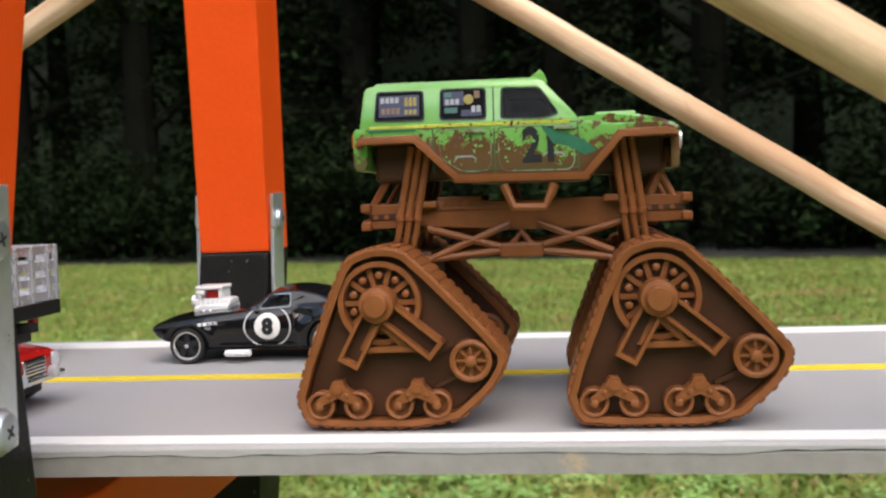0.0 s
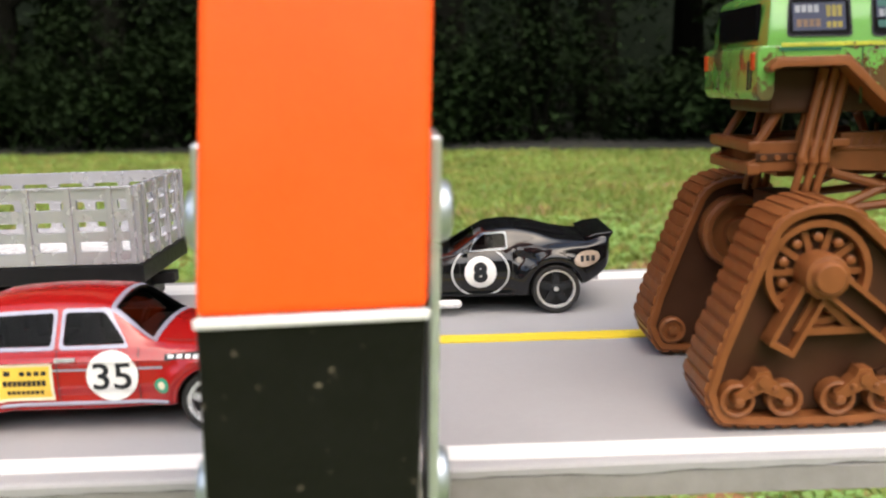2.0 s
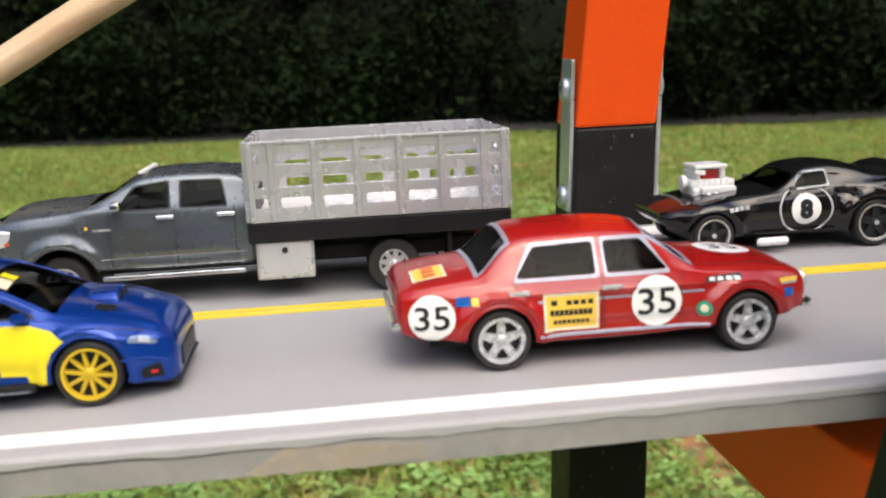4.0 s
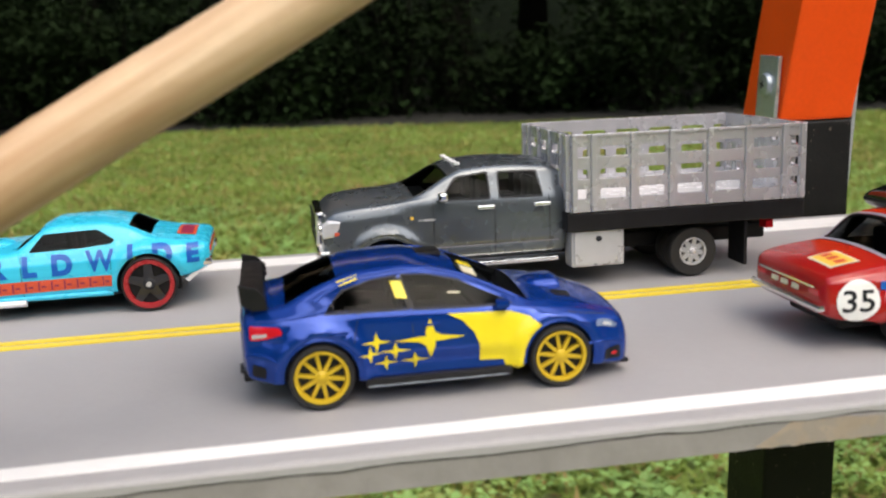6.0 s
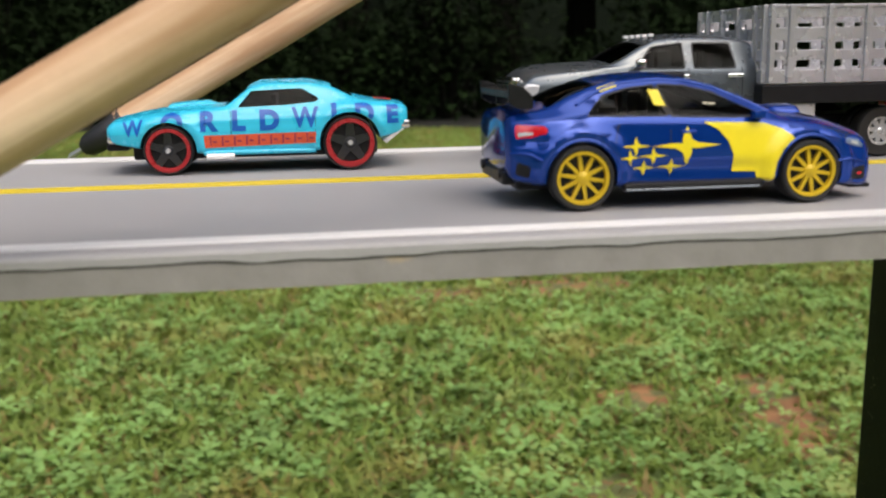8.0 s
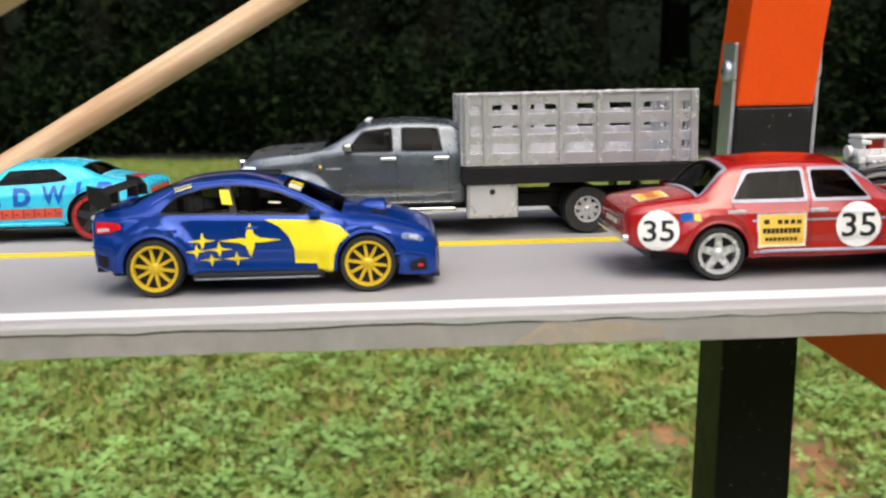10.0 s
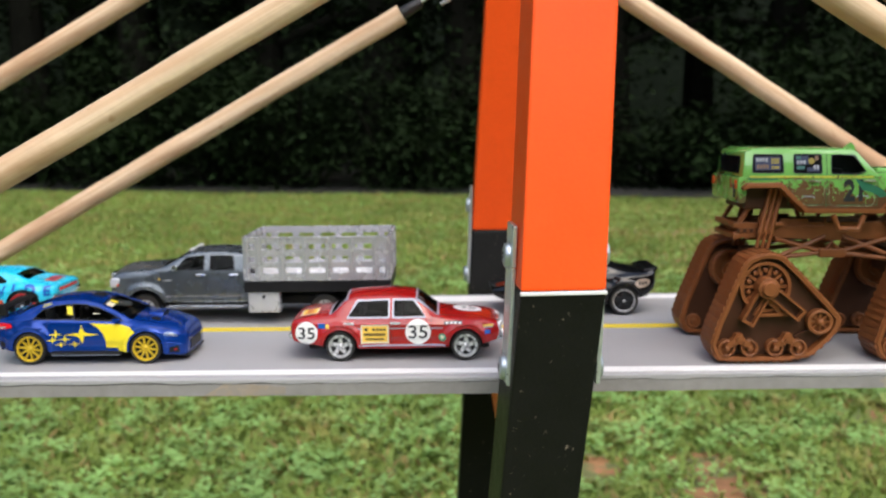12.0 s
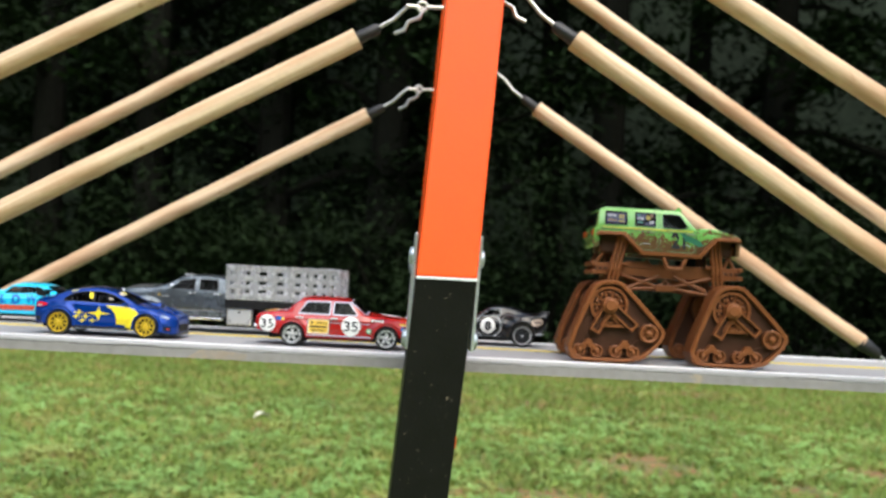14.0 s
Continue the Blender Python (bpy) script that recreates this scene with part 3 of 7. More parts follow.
def wheel(car, x, y, r, w, face, rim_mat, spokes=5, rim=0.72, lip_mat=None, spoke_w=0.24, hub_mat=None, lip=0.87):
    """A wheel with tyre, spoked rim and hub. face: the side on which its outer face looks."""
    wh = part("wheel", lathe([(0.02, -0.3 * w), (r * rim * 0.98, -0.3 * w), (r * rim * 0.98, 0.22 * w), (0.02, 0.22 * w)], 20), BLACK_PLASTIC, car)
    wh.matrix_basis = pose(x * MM, y * MM, r * MM, 0, 0, 0 if face > 0 else 180)
    t = [(r * rim, -0.5 * w), (r * 0.93, -0.5 * w), (r * 0.985, -0.42 * w), (r, -0.3 * w), (r, 0.3 * w), (r * 0.985, 0.42 * w), (r * 0.94, 0.5 * w), (r * rim * 1.04, 0.49 * w), (r * rim, 0.4 * w), (r * rim, -0.5 * w)]
    part("tyre", lathe(t, 36), RUBBER, wh, smooth=True)
    bm = lathe([(r * rim, 0.3 * w), (r * rim * 0.995, 0.47 * w), (r * rim * lip, 0.46 * w), (r * rim * (lip - 0.04), 0.3 * w), (r * rim, 0.3 * w)], 36)
    part("rim", bm, lip_mat or rim_mat, wh, smooth=True)
    q = r * rim * MM
    bm = prism([(q * 0.14, -q * spoke_w * 0.62), (q * 0.9, -q * spoke_w * 0.42), (q * 0.9, q * spoke_w * 0.42), (q * 0.14, q * spoke_w * 0.62)], 0.2 * w * MM, 0.38 * w * MM)
    repeat("spoke", part("spoke", bm, rim_mat, wh), [Matrix.Rotation(-2 * math.pi * (k + 0.25) / spokes, 4, "Y") for k in range(spokes)])
    part("hub", lathe([(r * rim * 0.24, 0.2 * w), (r * rim * 0.24, 0.4 * w), (r * rim * 0.14, 0.46 * w), (0.01, 0.47 * w)], 16), hub_mat or rim_mat, wh, smooth=True)
    return wh


def arches(shell_ob, wheels, gap=1.12):
    bm = bmesh.new()
    for x, r in wheels:
        ring = [(x + gap * r * math.cos(a), r + gap * r * math.sin(a)) for a in (2 * math.pi * k / 40 for k in range(40))]
        add_prism(bm, [(px * MM, pz * MM) for px, pz in ring], -0.03, 0.03)
    carve(shell_ob, bm)


def stand(name, x, y, turn, label, category="toy car"):
    """The empty at a toy's base on the road."""
    return empty(name, pose(x, y, DECK + 0.0002, 0, 0, turn), label, category, "toy vehicles on the bridge")


def strokes(shell, car, name, mat_, quads, face, off=0.2):
    """Small flat bars on a flank, each a print of its own."""
    for q in quads:
        part(name, on_side(shell, flat_poly(q, 2), face, off), mat_, car)


def print_side(shell, car, name, mat_, poly, face, off=0.12, label=""):
    return part(name, on_side(shell, flat_poly(poly), face, off), mat_, car, label)


def rounded(poly, r, n=4):
    """A polygon with its corners rounded by r."""
    out = []
    for k, p in enumerate(poly):
        p = Vector(p)
        a, b = Vector(poly[k - 1]) - p, Vector(poly[(k + 1) % len(poly)]) - p
        p0, p1 = p + a.normalized() * min(r, a.length * 0.45), p + b.normalized() * min(r, b.length * 0.45)
        for i in range(n + 1):
            t = i / n
            q = p0 * (1 - t) ** 2 + p * 2 * t * (1 - t) + p1 * t * t
            out.append((q.x, q.y))
    return out


def grow(poly, d):
    """The polygon enlarged about its middle."""
    cx, cz = sum(p[0] for p in poly) / len(poly), sum(p[1] for p in poly) / len(poly)
    return [(x + d * (1 if x > cx else -1), z + d * (1 if z > cz else -1)) for x, z in poly]


def glaze(car, body, sh, x0, x1, floor, sides, tops, glass, seats=(), skin=0.8):
    """Hollow out the cabin, cut the windows through the skin, set panes into them and put seats inside. sides: outlines in (x, z); tops: in (x, y)."""
    bm = bmesh.new()
    rings = []
    for x in np.linspace(x0, x1, 26):
        top = sh.top(x, 0) - skin
        if top < floor + 0.6:
            continue
        half = [(max(0.4, sh.side(x, min(z + 0.5 * skin, top + skin - 0.06)) - skin), z) for z in (floor + (top - floor) * k for k in (0, 0.2, 0.4, 0.6, 0.75, 0.88, 0.96, 1.0))]
        rings.append([bm.verts.new((x * MM, -y * MM, z * MM)) for y, z in half] + [bm.verts.new((x * MM, y * MM, z * MM)) for y, z in half[::-1]])
    m = len(rings[0])
    for a, b in zip(rings, rings[1:]):
        for k in range(m):
            bm.faces.new((a[k], a[(k + 1) % m], b[(k + 1) % m], b[k]))
    bm.faces.new(rings[0][::-1])
    bm.faces.new(rings[-1])
    bmesh.ops.recalc_face_normals(bm, faces=bm.faces)
    carve(body, bm)
    bm = bmesh.new()
    for poly in sides:
        add_prism(bm, [(px * MM, pz * MM) for px, pz in poly], -0.03, 0.03)
    carve(body, bm)
    for poly in tops:
        bm = bmesh.new()
        a = [bm.verts.new((px * MM, py * MM, (floor + 0.8) * MM)) for px, py in poly]
        b = [bm.verts.new((px * MM, py * MM, 0.06)) for px, py in poly]
        bm.faces.new(a[::-1])
        bm.faces.new(b)
        for k in range(len(a)):
            bm.faces.new((a[k], a[(k + 1) % len(a)], b[(k + 1) % len(a)], b[k]))
        carve(body, bm)
    for poly in sides:
        for f in (-1, 1):
            print_side(sh, car, "window", glass, [((1 if f < 0 else -1) * px, pz) for px, pz in poly], f, -0.25)
    for name, poly in zip(("windscreen", "rear_screen"), tops):
        part(name, on_top(sh, flat_poly(poly), -0.25), PANE_SCREEN, car)
    for x, w, z in seats:
        for y in (-w, w):
            bm = box((x * MM, y * MM, (floor + 0.9) * MM), (6.5 * MM, 6.4 * MM, 1.8 * MM), 0.0006)
            add_box(bm, ((x - 3.4) * MM, y * MM, (floor + z / 2 + 0.5) * MM), (1.6 * MM, 6.0 * MM, z * MM), 0.0006, None)
            part("seat", bm, SEAT, car, "dark moulded seat", smooth=True)


def rim_band(inner, outer):
    """A flat frame between two outlines with the same number of corners."""
    bm = bmesh.new()
    a, b = [bm.verts.new((x, z, 0)) for x, z in inner], [bm.verts.new((x, z, 0)) for x, z in outer]
    n = len(a)
    for k in range(n):
        bm.faces.new((a[k], a[(k + 1) % n], b[(k + 1) % n], b[k]))
    for _ in range(4):
        long = [e for e in bm.edges if e.calc_length() > 0.9]
        if long:
            bmesh.ops.subdivide_edges(bm, edges=long, cuts=1)
            bmesh.ops.triangulate(bm, faces=[f for f in bm.faces if len(f.verts) > 4])
    return bm


def outside(bm, cx, cz, r):
    """Keep of a flat drawing only what lies outside a wheel arch."""
    inner = {v for v in bm.verts if math.hypot(v.co.x - cx, v.co.y - cz) < r}
    bmesh.ops.delete(bm, geom=[f for f in bm.faces if all(v in inner for v in f.verts)], context="FACES")
    for v in bm.verts:
        d = math.hypot(v.co.x - cx, v.co.y - cz)
        if d < r:
            v.co.x, v.co.y = cx + (v.co.x - cx) * r / max(d, 1e-6), cz + (v.co.y - cz) * r / max(d, 1e-6)
    return bm


# ---- red sedan ----
def red_sedan():
    car = stand("toy_sedan", -0.0500, 0.0366, 0, "red die-cast racing sedan with white number roundels")
    wheels = ((-21.2, 5.2), (22.6, 5.2))
    sh = Shell([
        # x, z0, ws, zm, wm, zb, wb, ze, wt, zt
        (-38.8, 8.0, 10.5, 9.5, 11.5, 12.2, 11.2, 12.6, 10.0, 12.9),
        (-37.8, 6.6, 12.5, 9.5, 13.2, 13.2, 12.8, 14.0, 11.7, 14.4),
        (-34.0, 5.6, 13.6, 9.5, 14.3, 13.9, 13.7, 14.9, 12.6, 15.6),
        (-28.0, 5.0, 14.0, 9.5, 14.7, 14.5, 14.0, 15.6, 12.7, 16.4),
        (-25.0, 4.6, 14.0, 9.5, 14.8, 14.7, 14.0, 15.9, 12.5, 16.8),
        (-19.0, 4.0, 14.1, 9.5, 14.8, 14.8, 14.3, 20.9, 10.7, 22.2),
        (-16.0, 3.8, 14.1, 9.5, 14.8, 14.8, 14.3, 21.6, 10.4, 23.0),
        (-6.0, 3.6, 14.1, 9.5, 14.8, 14.8, 14.3, 21.9, 10.2, 23.5),
        (3.0, 3.6, 14.1, 9.5, 14.8, 14.8, 14.3, 21.5, 10.2, 23.0),
        (5.6, 3.7, 14.1, 9.5, 14.8, 14.8, 14.2, 20.9, 10.3, 22.3),
        (13.2, 4.0, 14.1, 9.5, 14.8, 14.6, 13.7, 15.6, 12.2, 16.7),
        (16.0, 4.2, 14.0, 9.5, 14.7, 14.3, 13.6, 15.0, 12.0, 16.3),
        (26.0, 5.0, 13.7, 9.5, 14.4, 13.6, 13.3, 14.4, 11.8, 15.4),
        (31.5, 5.8, 13.0, 9.5, 13.6, 12.9, 12.7, 13.6, 11.2, 14.2),
        (33.6, 6.4, 12.2, 9.5, 12.8, 12.2, 11.9, 12.8, 10.4, 13.2),
        (34.4, 8.0, 11.0, 9.5, 11.6, 11.4, 11.0, 11.8, 9.6, 12.0),
    ], [(x, r, 1.16 * r + 1.3, 1.1, 1.2) for x, r in wheels], [(-37.5, 13.2, 33, 12.6, 0.35, 0.5), (-16.0, 7.0, 16.0, 7.0, -0.25, 0.6)])
    body = part("body", sh.mesh(), RED, car, "glossy red body", smooth=True)
    arches(body, wheels, 1.16)
    rear_w = rounded([(-18.4, 15.5), (-4.4, 15.5), (-4.4, 20.7), (-14.8, 20.4)], 0.6, 2)
    front_w = rounded([(-2.4, 15.5), (8.4, 15.5), (4.3, 20.6), (-2.4, 20.7)], 0.6, 2)
    screen, back = [(5.9, -9.6), (12.6, -11.6), (12.6, 11.6), (5.9, 9.6)], [(-24.4, -11.4), (-19.3, -9.7), (-19.3, 9.7), (-24.4, 11.4)]
    glaze(car, body, sh, -24.0, 12.4, 11.5, [rear_w, front_w], [screen, back], PANE, [(3.0, 5.5, 7.0), (-11.0, 5.5, 6.6)])
    part("chassis", box((-1 * MM, 0, 5.2 * MM), (64 * MM, 18 * MM, 4.4 * MM), 0.0008), BLACK_PLASTIC, car)
    part("dashboard", box((8.8 * MM, 0, 14.2 * MM), (4.6 * MM, 22 * MM, 2.2 * MM), 0.0007), SEAT, car)
    part("steering_wheel", tube([((6.0 + 0.6 * math.sin(a)) * MM, (5.2 + 2.0 * math.cos(a)) * MM, (15.6 + 1.9 * math.sin(a)) * MM) for a in np.linspace(0, 2 * math.pi, 17)], 0.3 * MM, 6), SEAT, car, smooth=True)
    for x, r in wheels:
        for f in (-1, 1):
            bm = bmesh.new()
            add_tube(bm, [((x + 1.2 * r * math.cos(a)) * MM, f * (sh.side(x + 1.2 * r * math.cos(a), r + 1.2 * r * math.sin(a)) - 0.15) * MM, (r + 1.2 * r * math.sin(a)) * MM) for a in np.linspace(0.0, math.pi, 24)], 0.42 * MM, 8)
            part("arch_lip", bm, RED, car, smooth=True)
            wheel(car, x, f * 12.9, r, 4.4, f, ALLOY, 5, 0.79, spoke_w=0.34, hub_mat=SILVER, lip=0.82)
    for f in (-1, 1):
        s = 1 if f < 0 else -1
        fl = lambda poly: [(s * px, pz) for px, pz in poly]
        for w in (rear_w, front_w):
            part("window_trim", on_side(sh, rim_band(fl(w), fl(grow(w, 0.62))), f, 0.14), TRIM, car, "pale window trim")
        for a, b in ((-36.5, -29.0), (-14.8, 14.6), (28.9, 32)):
            print_side(sh, car, "side_strip", TRIM, fl(rect(a, 11.25, b, 11.65)), f, 0.14)
        part("sill_strip", tube([(px * MM, f * (sh.side(px, 5.4) + 0.05) * MM, 5.4 * MM) for px in np.linspace(-14.5, 15.5, 8)], 0.34 * MM, 8), TRIM, car, smooth=True)
        for cx, cz, r in ((6.0, 10.2, 4.45), (-32.9, 9.9, 3.95)):
            print_side(sh, car, "roundel", PRINT_WHITE, disc(s * cx, cz, r), f, 0.2, "white number roundel")
            part("number", on_side(sh, flat_text("35", s * cx, cz, 4.7 * r / 4.45, 0.012, 1.14), f, 0.28), PRINT_BLACK, car)
        print_side(sh, car, "sticker", STICKER_CREAM, fl(rect(-13.9, 6.2, -4.2, 12.8)), f, 0.18, "amber sponsor sticker with a pale rim")
        print_side(sh, car, "sticker", STICKER_YELLOW, fl(rect(-13.4, 6.7, -4.7, 12.3)), f, 0.23)
        bars = [rect(-12.6, 10.7, -11.5, 11.6)] + [rect(-9.9 + 1.25 * k, 10.7, -9.0 + 1.25 * k, 11.5) for k in range(4)] + [rect(-12.8 + 0.83 * k, 8.9, -12.1 + 0.83 * k, 9.9) for k in range(9)] + [rect(-12.2 + 0.8 * k, 7.4, -11.6 + 0.8 * k, 8.1) for k in range(8)]
        strokes(sh, car, "print_bar", PRINT_BLACK, [fl(b) for b in bars], f, 0.3)
        for x in (-18.0, -1.9):
            part("door_handle", box((x * MM, f * (sh.side(x, 13.3) + 0.25) * MM, 13.3 * MM), (3.6 * MM, 0.8 * MM, 0.7 * MM), 0.0002), SILVER, car)
        strokes(sh, car, "panel_gap", PANEL_GAP, [fl(q) for q in (rect(-3.5, 5.9, -3.3, 15.0), rect(10.4, 5.9, 10.6, 14.8), [(-15.9, 8.4), (-15.7, 8.4), (-18.6, 14.9), (-18.8, 14.9)])], f, 0.05)
        print_side(sh, car, "sticker", PRINT_BLACK, fl([(15.0, 12.6), (21.4, 13.1), (21.4, 13.9), (15.0, 13.6)]), f, 0.17)
        strokes(sh, car, "print_bar", PRINT_WHITE, [fl(rect(a, 12.95, a + 1.0, 13.5)) for a in (15.6, 17.1, 18.6, 20.0)], f, 0.24)
        print_side(sh, car, "sticker", PRINT_GREEN, disc(s * 14.4, 8.3, 1.35, 16), f, 0.18)
        print_side(sh, car, "sticker", STICKER_CREAM, disc(s * 14.4, 8.3, 0.7, 12), f, 0.24)
        print_side(sh, car, "sticker", PRINT_BLUE, fl(rect(-28.8, 11.7, -26.4, 13.3)), f, 0.18)
        print_side(sh, car, "sticker", STICKER_YELLOW, fl(rect(-26.2, 11.8, -25.0, 13.1)), f, 0.18)
        print_side(sh, car, "sticker", PRINT_BLUE, fl(rect(29.2, 9.2, 31.2, 10.6)), f, 0.18)
        print_side(sh, car, "indicator_lamp", STICKER_YELLOW, fl(rect(28.6, 11.6, 32.2, 12.4)), f, 0.18, "amber indicator lamp")
    for name, outer, inner in (("windscreen_trim", [(5.1, -10.4), (13.4, -12.5), (13.4, 12.5), (5.1, 10.4)], screen), ("rear_screen_trim", [(-25.2, -12.4), (-18.5, -10.4), (-18.5, 10.4), (-25.2, 12.4)], back)):
        part(name, on_top(sh, rim_band(inner, outer), 0.12), TRIM, car)
    part("boot_sticker", on_top(sh, flat_poly(rect(-35.5, -9.2, -29.5, -1.2)), 0.14), STICKER_CREAM, car)
    part("boot_sticker", on_top(sh, flat_poly(rect(-35.0, -8.7, -30.0, -1.7)), 0.2), STICKER_YELLOW, car)
    for y in (-7.4, -5.0, -2.8):
        part("print_bar", on_top(sh, flat_poly(rect(-33.6, y - 0.8, -31.4, y + 0.8)), 0.27), PRINT_ORANGE, car)
    part("bonnet_roundel", on_top(sh, flat_poly(disc(23.5, 0, 5.2)), 0.14), PRINT_WHITE, car)
    part("bonnet_number", on_top(sh, flat_text("35", 23.5, 0, 4.6, 0.004), 0.22), PRINT_BLACK, car)
    for f in (-1, 1):
        part("bonnet_gap", on_top(sh, flat_poly([(14.4, f * 10.9), (32.6, f * 9.6), (32.6, f * 9.85), (14.4, f * 11.15)]), 0.05), PANEL_GAP, car)
    g = part("grille", box((34.0 * MM, 0, 10.2 * MM), (1.6 * MM, 9.5 * MM, 4.8 * MM), 0.0006), CHROME, car, "chrome grille")
    for k in range(5):
        part("grille_slot", box((34.85 * MM, 0, (8.6 + 0.8 * k) * MM), (0.2 * MM, 8.2 * MM, 0.35 * MM)), PRINT_BLACK, g)
    part("front_panel", box((33.6 * MM, 0, 10.0 * MM), (1.0 * MM, 23.0 * MM, 3.6 * MM), 0.0007), CHROME, car, "chrome front panel")
    part("front_bumper", box((34.4 * MM, 0, 7.2 * MM), (2.0 * MM, 25.4 * MM, 1.7 * MM), 0.0007), CHROME, car, "chrome front bumper")
    part("rear_bumper", box((-38.8 * MM, 0, 8.4 * MM), (1.8 * MM, 25 * MM, 1.4 * MM), 0.0006), CHROME, car, "chrome rear bumper")
    for y in (-9.6, 9.6):
        part("headlight", tube([(32.6 * MM, y * MM, 10.8 * MM), (34.6 * MM, y * MM, 10.8 * MM), (35.2 * MM, y * MM, 10.8 * MM), (35.4 * MM, y * MM, 10.8 * MM)], [2.0 * MM, 2.0 * MM, 1.3 * MM, 0.4 * MM], 18), LAMP_CLEAR, car, smooth=True)
        part("fog_light", tube([(34 * MM, y * 0.75 * MM, 8.2 * MM), (36.0 * MM, y * 0.75 * MM, 8.2 * MM), (36.4 * MM, y * 0.75 * MM, 8.2 * MM)], [1.5 * MM, 1.6 * MM, 0.9 * MM], 16), LAMP_CLEAR, car, smooth=True)
        part("tail_light", box((-38.5 * MM, y * 1.0 * MM, 11.0 * MM), (0.9 * MM, 3.4 * MM, 1.3 * MM), 0.0003), LAMP_RED, car)
    part("boot_trim", box((-38.95 * MM, 0, 11.9 * MM), (0.3 * MM, 20 * MM, 0.35 * MM)), CHROME, car)
    for y in (-3.4, 0.6, 4.0):
        part("print_bar", box((-39.0 * MM, y * MM, 10.7 * MM), (0.3 * MM, 2.2 * MM, 0.9 * MM)), STICKER_CREAM, car)


red_sedan()


# ---- blue rally saloon ----
def star(x, z, w, h):
    """A four-pointed star with curved-in sides."""
    pts = []
    for k in range(16):
        a = math.pi / 8 * k
        r = (1.0, 0.36, 0.17, 0.36)[k % 4]
        pts.append((x + w * r * math.cos(a), z + h * r * math.sin(a)))
    return pts


def rally_saloon():
    car = stand("toy_rally_car", -0.1615, 0.0362, 0, "glossy blue die-cast rally saloon with yellow stars and yellow wheels")
    wheels = ((-17.9, 5.5), (22.5, 5.4))
    sh = Shell([
        (-30.4, 7.0, 10.4, 9.6, 11.4, 13.6, 11.0, 14.8, 9.6, 15.2),
        (-29.5, 5.2, 12.4, 9.6, 13.3, 14.6, 12.4, 15.8, 10.8, 16.5),
        (-27.0, 4.4, 13.4, 9.6, 14.2, 15.0, 13.2, 16.3, 11.6, 17.2),
        (-23.6, 4.0, 14.0, 9.5, 14.8, 15.2, 14.2, 16.8, 11.5, 17.8),
        (-19.5, 3.8, 14.2, 9.3, 14.9, 15.3, 14.3, 18.6, 11.0, 19.7),
        (-15.0, 3.6, 14.3, 9.3, 14.9, 15.3, 14.3, 20.3, 10.4, 21.2),
        (-10.5, 3.5, 14.2, 9.2, 14.8, 15.2, 14.3, 21.3, 10.1, 22.1),
        (-3.0, 3.5, 14.1, 9.2, 14.7, 15.0, 14.2, 21.6, 9.9, 22.6),
        (3.5, 3.5, 14.1, 9.2, 14.7, 14.8, 14.2, 20.7, 10.1, 21.7),
        (8.5, 3.5, 14.2, 9.2, 14.8, 14.6, 14.2, 19.1, 10.7, 20.1),
        (14.0, 3.5, 14.3, 9.0, 14.9, 14.2, 14.2, 16.7, 11.6, 17.8),
        (18.8, 3.6, 14.4, 9.0, 15.0, 13.8, 14.0, 14.7, 12.2, 15.6),
        (22.0, 3.4, 14.5, 9.0, 15.0, 13.6, 13.7, 14.4, 12.1, 15.3),
        (27.0, 2.8, 14.2, 8.0, 14.8, 12.8, 13.3, 13.5, 11.5, 14.6),
        (31.0, 2.2, 13.4, 7.0, 14.0, 11.4, 12.5, 12.2, 10.8, 13.4),
        (33.6, 1.9, 12.6, 6.0, 13.2, 10.5, 12.0, 11.3, 10.4, 12.3),
        (35.2, 1.9, 11.4, 5.6, 12.0, 9.2, 11.0, 10.0, 9.5, 10.7),
        (36.0, 2.4, 10.0, 5.0, 10.4, 7.6, 9.8, 8.2, 8.2, 8.7),
    ], [(x, r, 1.13 * r + 1.2, 0.95, 1.3) for x, r in wheels], [(-12.5, 6.6, 16.0, 6.2, -0.45, 1.3), (20.0, 12.6, 35.0, 9.6, 0.4, 0.6), (-30.0, 11.2, -22.0, 11.8, -0.35, 0.5)])
    body = part("body", sh.mesh(), BLUE, car, "glossy dark blue body", smooth=True)
    arches(body, wheels, 1.13)
    rear_w = [(-16.6, 15.9), (-15.8, 17.0), (-13.4, 18.7), (-9.2, 19.9), (-4.8, 20.3), (-3.2, 15.6), (-13.2, 15.8)]
    front_w = [(-3.6, 20.4), (1.0, 20.1), (5.6, 18.9), (10.6, 16.9), (14.4, 15.2), (9.0, 15.1), (-2.0, 15.5)]
    screen, back = [(6.2, -9.4), (17.6, -12.0), (17.6, 12.0), (6.2, 9.4)], [(-23.0, -10.6), (-14.4, -9.4), (-14.4, 9.4), (-23.0, 10.6)]
    glaze(car, body, sh, -22.6, 17.4, 12.0, [rear_w, front_w], [screen, back], PANE, [(1.5, 5.4, 6.4), (-10.5, 5.4, 5.6)])
    part("chassis", box((0, 0, 5 * MM), (56 * MM, 18 * MM, 4 * MM), 0.0008), BLACK_PLASTIC, car)
    part("dashboard", box((11.5 * MM, 0, 14.0 * MM), (6.0 * MM, 22 * MM, 1.8 * MM), 0.0007), SEAT, car)
    for y in (-7.4, 7.4):
        part("roll_bar", tube([(-4.4 * MM, y * MM, 12.4 * MM), (-4.8 * MM, y * 0.95 * MM, 18.0 * MM), (-4.6 * MM, y * 0.6 * MM, 20.6 * MM)], 0.45 * MM, 8), SEAT, car, smooth=True)
